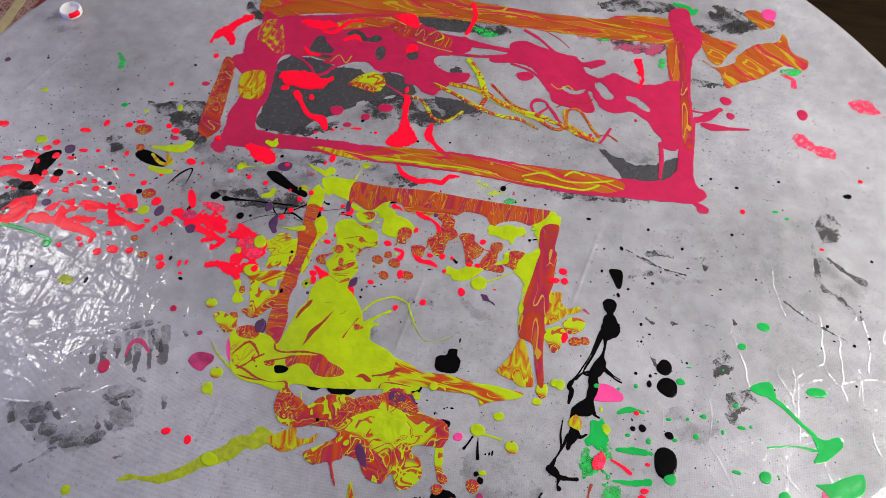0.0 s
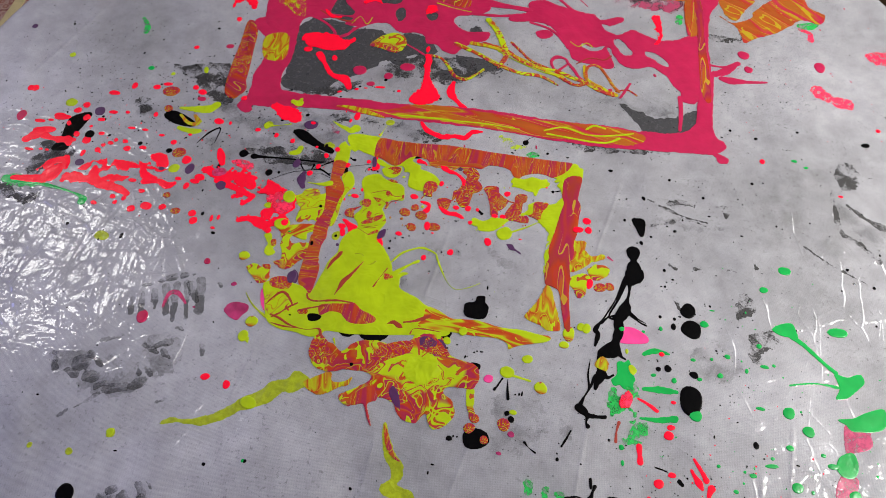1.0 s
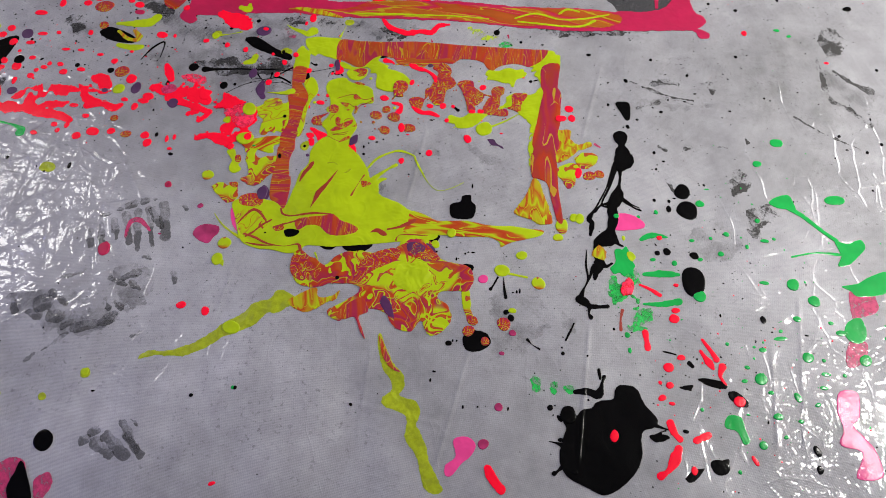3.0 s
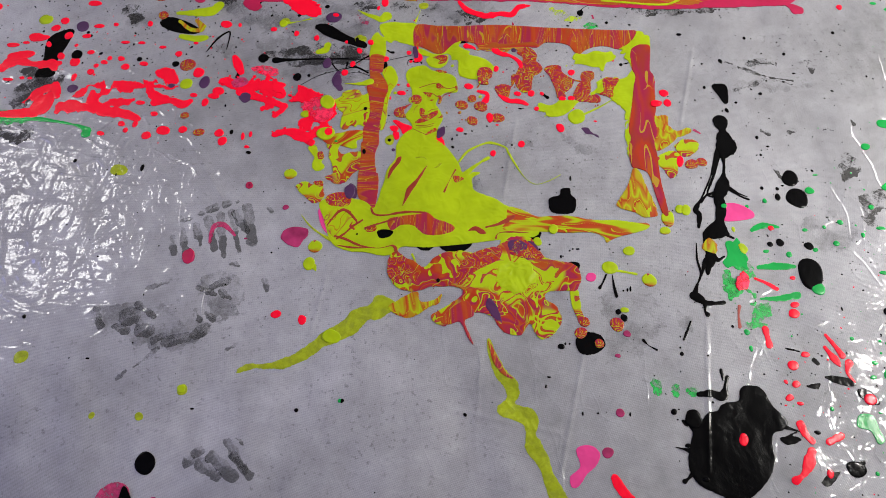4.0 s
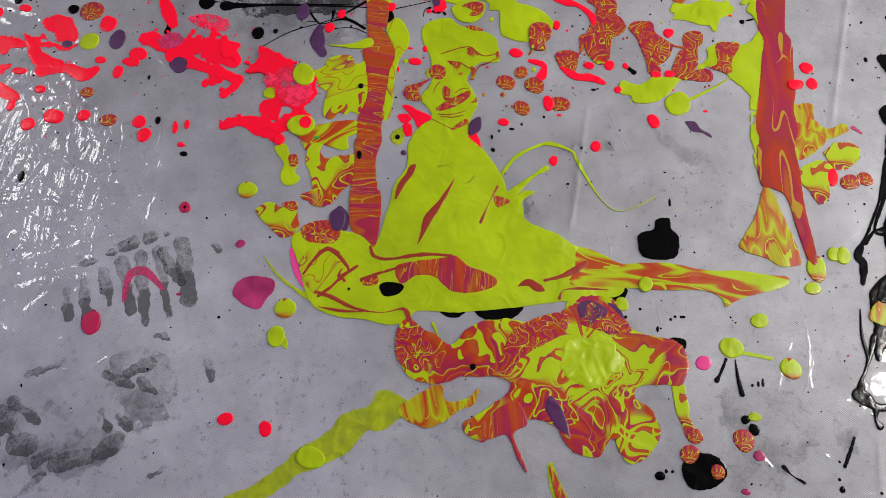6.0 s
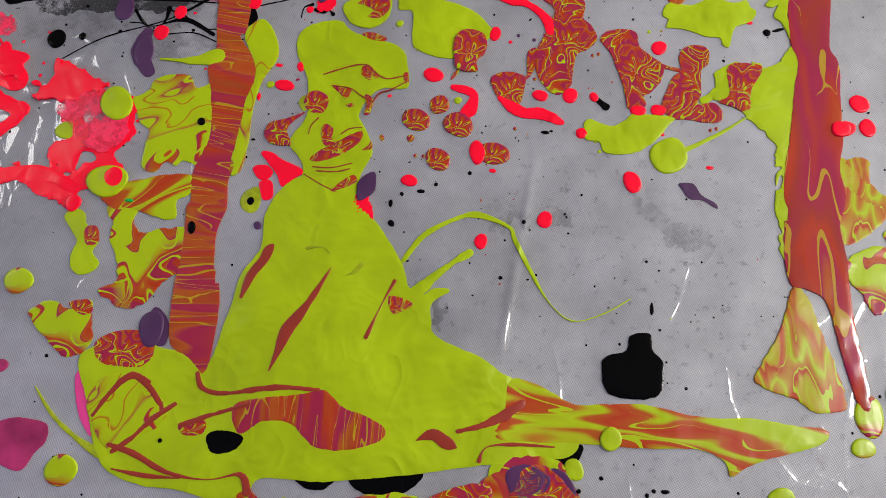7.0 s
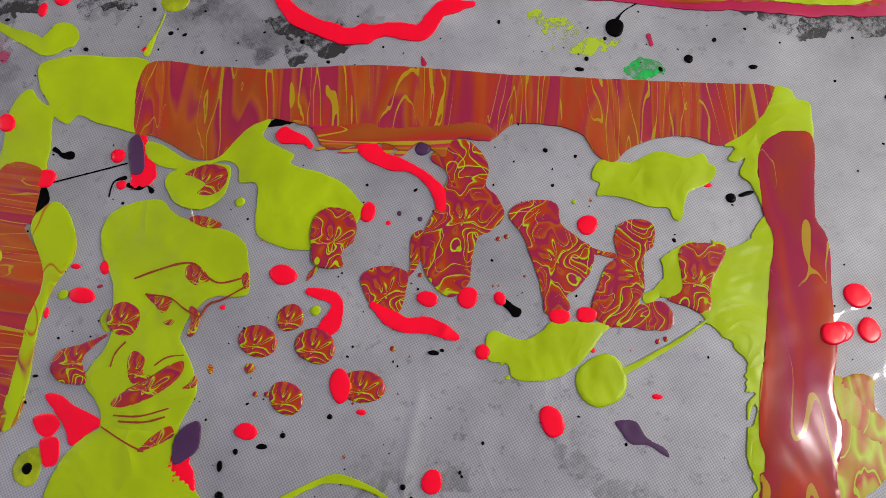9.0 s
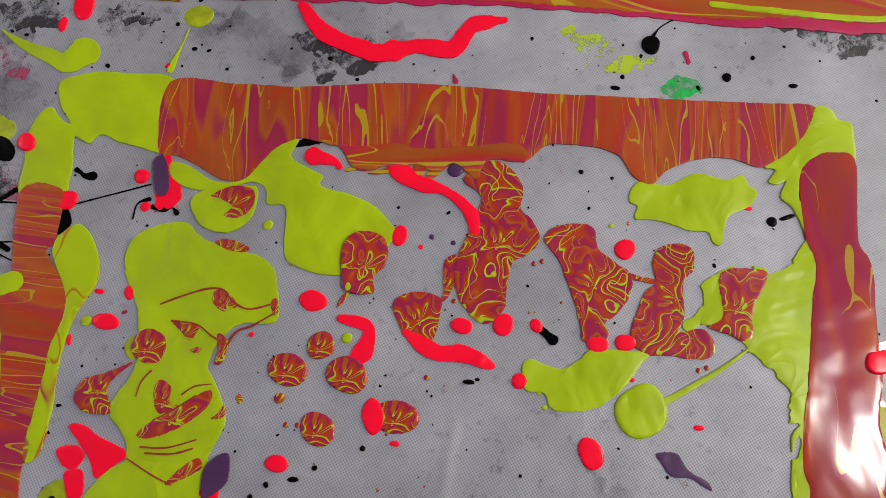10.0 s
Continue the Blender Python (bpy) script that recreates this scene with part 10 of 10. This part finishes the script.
drop("black", -0.2860, 0.4590, 0.0020, 0.0020, 0)
drop("black", -0.5520, 0.4770, 0.0060, 0.0071, 0)
drop("black", -0.2190, 0.4160, 0.0020, 0.0020, 0, 1.2)
drop("black", -0.2360, 0.5100, 0.0020, 0.0030, 0, 0.7)
drop("black", -0.4380, 0.4690, 0.0040, 0.0040, 0)
drop("purple", -0.5550, 0.5180, 0.0070, 0.0081, 0)
drop("purple", -0.4010, 0.4450, 0.0060, 0.0081, 0)
drop("purple", -0.3530, 0.4270, 0.0070, 0.0070, 0)
drop("purple", -0.2660, 0.5430, 0.0091, 0.0080, 6)
drop("purple", -0.2670, 0.4760, 0.0050, 0.0071, 0)
drop("purple", -0.2270, 0.3130, 0.0060, 0.0081, 0, 0.7)
drop("purple", -0.5460, 0.4310, 0.0060, 0.0054, 0)
drop("purple", -0.4370, 0.4390, 0.0040, 0.0032, 0)
drop("purple", -0.2530, 0.4520, 0.0050, 0.0090, 0)
drop("purple", -0.0650, 0.4750, 0.0010, 0.0010, 0)
drop("purple", -0.0570, 0.4730, 0.0010, 0.0010, 0)
drop("purple", -0.0570, 0.5020, 0.0030, 0.0032, 0)
drop("purple", -0.1850, 0.3650, 0.0020, 0.0022, 0)
drop("magenta", -0.6580, 0.4940, 0.0060, 0.0092, 0)
drop("magenta", -0.3320, 0.3160, 0.0040, 0.0040, 0)
drop("magenta", -0.4260, 0.5620, 0.0060, 0.0040, 0)
drop("magenta", -0.3810, 0.2330, 0.0061, 0.0081, 9, 0.4)
drop("magenta", -0.5440, 0.0770, 0.0081, 0.0071, 7)
drop("magenta", -0.5400, 0.0550, 0.0090, 0.0073, 0)
drop("magenta", 0.4070, 0.7600, 0.0081, 0.0091, 7)
drop("magenta", 0.3040, 0.7680, 0.0081, 0.0080, 7)
drop("magenta", 0.3100, 0.7410, 0.0061, 0.0060, 9)
drop("magenta", -0.2040, 0.6280, 0.0061, 0.0041, 9)
drop("magenta", -0.1600, 0.6680, 0.0112, 0.0071, 10)
drop("magenta", -0.2250, 0.6510, 0.0102, 0.0082, 11, 0.4)
drop("magenta", -0.1830, 0.6470, 0.0063, 0.0061, 18)
drop("magenta", 0.1230, 0.6700, 0.0032, 0.0030, 18)
drop("magenta", 0.1820, 0.7070, 0.0022, 0.0030, 27)
drop("magenta", -0.4200, 0.6660, 0.0061, 0.0041, 9)
drop("pink", 0.0190, 0.2260, 0.0050, 0.0050, 0)
drop("pink", 0.3710, 0.9610, 0.0122, 0.0130, 9)
drop("pink_dark", -0.3320, 0.3160, 0.0030, 0.0040, 0)
drop("pink_dark", -0.2910, 0.2920, 0.0032, 0.0030, 18)
drop("pink_dark", -0.3270, 0.2550, 0.0020, 0.0010, 0)
drop("pink_dark", 0.0400, 0.0930, 0.0041, 0.0040, 14)
drop("pink_dark", 0.0270, 0.0570, 0.0051, 0.0050, 11)
drop("pink_dark", 0.0510, 0.1690, 0.0040, 0.0030, 0)
drop("pink_dark", 0.0410, 0.1470, 0.0030, 0.0020, 0)
drop("green", -0.2470, 0.3730, 0.0020, 0.0010, 0, 1.1)
drop("black", 0.2420, 0.4690, 0.0020, 0.0010, 0)
drop("black", 0.2830, 0.6250, 0.0020, 0.0020, 0)
drop("black", 0.3080, 0.5400, 0.0022, 0.0020, 27)
drop("black", 0.2060, 0.5290, 0.0020, 0.0020, 0)
drop("black", 0.2140, 0.4520, 0.0022, 0.0020, 27)
drop("black", 0.2930, 0.4580, 0.0020, 0.0010, 0)
drop("black", 0.2550, 0.4810, 0.0020, 0.0010, 0)
drop("black", 0.2480, 0.5080, 0.0020, 0.0020, 0)
drop("black", 0.1320, 0.5320, 0.0030, 0.0020, 0)
drop("black", 0.1750, 0.4950, 0.0022, 0.0032, 27)
drop("black", 0.1750, 0.4290, 0.0022, 0.0030, 27)
drop("black", 0.4140, 0.4320, 0.0022, 0.0020, 27)
drop("black", 0.4200, 0.4140, 0.0020, 0.0010, 0)
drop("black", 0.4600, 0.4240, 0.0020, 0.0020, 0)
drop("black", 0.4420, 0.4120, 0.0020, 0.0020, 0)
drop("black", 0.4540, 0.4590, 0.0010, 0.0020, 0)
drop("black", 0.4750, 0.5330, 0.0020, 0.0020, 0)
drop("black", 0.4550, 0.6280, 0.0051, 0.0040, 11)
drop("black", 0.4050, 0.4020, 0.0010, 0.0010, 0)
drop("black", 0.2030, 0.3950, 0.0020, 0.0020, 0)
drop("black", 0.2130, 0.3840, 0.0020, 0.0010, 0)
drop("black", -0.5510, 0.1170, 0.0030, 0.0032, 0)
drop("black", -0.5510, 0.1120, 0.0020, 0.0020, 0)
drop("black", -0.5280, 0.1640, 0.0020, 0.0022, 0)
drop("black", -0.4570, 0.1250, 0.0020, 0.0010, 0)
drop("black", -0.4480, 0.3330, 0.0020, 0.0041, 0)
drop("black", -0.5210, 0.3390, 0.0020, 0.0022, 0)
drop("black", -0.3390, 0.3560, 0.0030, 0.0020, 0)
drop("black", -0.3510, 0.0820, 0.0020, 0.0010, 0)
drop("black", -0.2550, 0.0840, 0.0020, 0.0020, 0)
drop("black", -0.1310, 0.2160, 0.0020, 0.0020, 0, 1.4)
drop("black", -0.4740, 0.3240, 0.0010, 0.0020, 0)
drop("purple", -0.7180, 0.6590, 0.0040, 0.0045, 0)
drop("red", -0.6620, 0.5440, 0.0051, 0.0054, 11)
drop("red", -0.5260, 0.5700, 0.0041, 0.0058, 14)
drop("red", -0.4670, 0.6560, 0.0041, 0.0032, 14)
drop("red", -0.4950, 0.5730, 0.0051, 0.0045, 11)
drop("red", -0.4820, 0.5810, 0.0061, 0.0032, 9)
drop("red", -0.4410, 0.5810, 0.0041, 0.0045, 14)
drop("red", -0.3690, 0.3690, 0.0051, 0.0054, 11)
drop("red", -0.3400, 0.3790, 0.0020, 0.0036, 0)
drop("red", -0.5990, 0.5000, 0.0092, 0.0045, 13)
drop("red", -0.6140, 0.4760, 0.0132, 0.0058, 9)
drop("red", -0.3840, 0.4340, 0.0071, 0.0051, 8)
drop("yellow", -0.6000, 0.5270, 0.0071, 0.0067, 8)
drop("yellow", -0.6380, 0.6130, 0.0041, 0.0045, 14)
drop("yellow", -0.4820, 0.6010, 0.0030, 0.0032, 0)
drop("yellow", -0.4380, 0.6150, 0.0032, 0.0067, 18)
drop("film_yellow", -0.4700, 0.3290, 0.0071, 0.0063, 8)
drop("film_yellow", -0.3220, 0.5360, 0.0050, 0.0041, 0)


# ---- white bottle lid
def bottle_lid(x, y):
    lid = thing("bottle_lid", "small white plastic bottle lid with red paint on its rim", "bottle lid")
    z = float(sheet_z(x, y))
    lathe("cap", [(0.0155, 0.0), (0.0158, 0.001), (0.0158, 0.008), (0.015, 0.0095), (0.0135, 0.0095), (0.013, 0.004), (0.002, 0.0038)], LID, lid, 40, (x, y, z))
    verts, faces = [], []
    for k in range(6):  # red paint dried on one side of the rim
        a = radians(-70 + 12 * k)
        for r, up in ((0.0162, 0.003), (0.0166, 0.008), (0.0148, 0.0105), (0.0128, 0.0098)):
            verts.append((x + r * math.cos(a), y + r * math.sin(a), z + up))
    for k in range(5):
        for n in range(3):
            faces.append((4 * k + n, 4 * k + n + 1, 4 * k + n + 5, 4 * k + n + 4))
    mesh_object("paint_mark", verts, faces, MATS["red"], lid)
    return lid


bottle_lid(-0.6710, 0.7700)


# ---- fine spatter, too small to pick apart
def spatter(material, count, x, y, sx, sy, size, seed, label):
    rnd = np.random.default_rng(seed)
    verts, faces = [], []
    for _ in range(count):
        px, py = rnd.normal(x, sx), rnd.normal(y, sy)
        if math.hypot(px - TABLE_X, py - TABLE_Y) > TABLE_R - 0.03:
            continue
        r = size * rnd.lognormal(0, 0.45)
        k, z, n = len(verts), float(sheet_z(px, py)), 8
        e, turn = rnd.uniform(0.55, 1.0), rnd.uniform(0, 3.1)
        for f, up in ((1.0, -0.0002), (0.7, min(r * 0.3, 0.0002))):
            for a in np.arange(n) * 2 * math.pi / n:
                u, v = f * r * math.cos(a), f * r * e * math.sin(a)
                verts.append((px + u * math.cos(turn) - v * math.sin(turn), py + u * math.sin(turn) + v * math.cos(turn), z + up))
        for a in range(n):
            b = (a + 1) % n
            faces.append((k + a, k + b, k + n + b, k + n + a))
        faces.append(tuple(range(k + n, k + 2 * n)))
    return tagged(mesh_object("paint_spatter", verts, faces, MATS[material]), label, "paint spatter", kind="stuff")


for k, (mat, count, x, y, sx, sy, size, words) in enumerate((
    ("black", 289, -0.50, 0.62, 0.14, 0.09, 0.0007, "fine black paint spatter on the plastic sheet"),
    ("black", 442, -0.42, 0.50, 0.16, 0.07, 0.0006, "fine black paint spatter between neon red drops"),
    ("black", 340, 0.20, 0.58, 0.20, 0.14, 0.0006, "fine black paint spatter on the plastic sheet"),
    ("black", 374, -0.08, 0.45, 0.12, 0.12, 0.0004, "fine black paint specks inside the yellow skin"),
    ("black", 340, -0.10, 0.25, 0.28, 0.12, 0.0005, "fine black paint spatter on the plastic sheet"),
    ("black", 442, 0.25, 0.22, 0.10, 0.13, 0.0006, "fine black paint spatter beside black pools"),
    ("black", 272, 0.05, 0.75, 0.20, 0.06, 0.0006, "fine black paint spatter inside the crimson skin"),
    ("black", 204, -0.30, 0.60, 0.10, 0.05, 0.0011, "black paint spatter between the paint skins"),
    ("black", 153, -0.52, 0.55, 0.10, 0.06, 0.0011, "black paint spatter between neon red drops"),
    ("black", 119, 0.30, 0.60, 0.14, 0.14, 0.0010, "black paint spatter on the bare sheet"),
    ("red", 120, -0.45, 0.48, 0.14, 0.05, 0.0009, "fine neon red paint spatter on the plastic sheet"),
    ("red", 60, 0.26, 0.12, 0.06, 0.07, 0.0008, "fine red paint spatter on the plastic sheet"),
    ("marble_red", 60, -0.05, 0.42, 0.09, 0.06, 0.0006, "fine orange paint spatter inside the yellow skin"),
    ("green", 130, 0.32, 0.22, 0.08, 0.11, 0.0007, "fine green paint spatter on the plastic sheet"),
    ("magenta", 50, 0.42, 0.74, 0.07, 0.07, 0.0008, "fine crimson paint spatter beside the crimson skin"),
)):
    spatter(mat, count, x, y, sx, sy, size, k + 1, words)
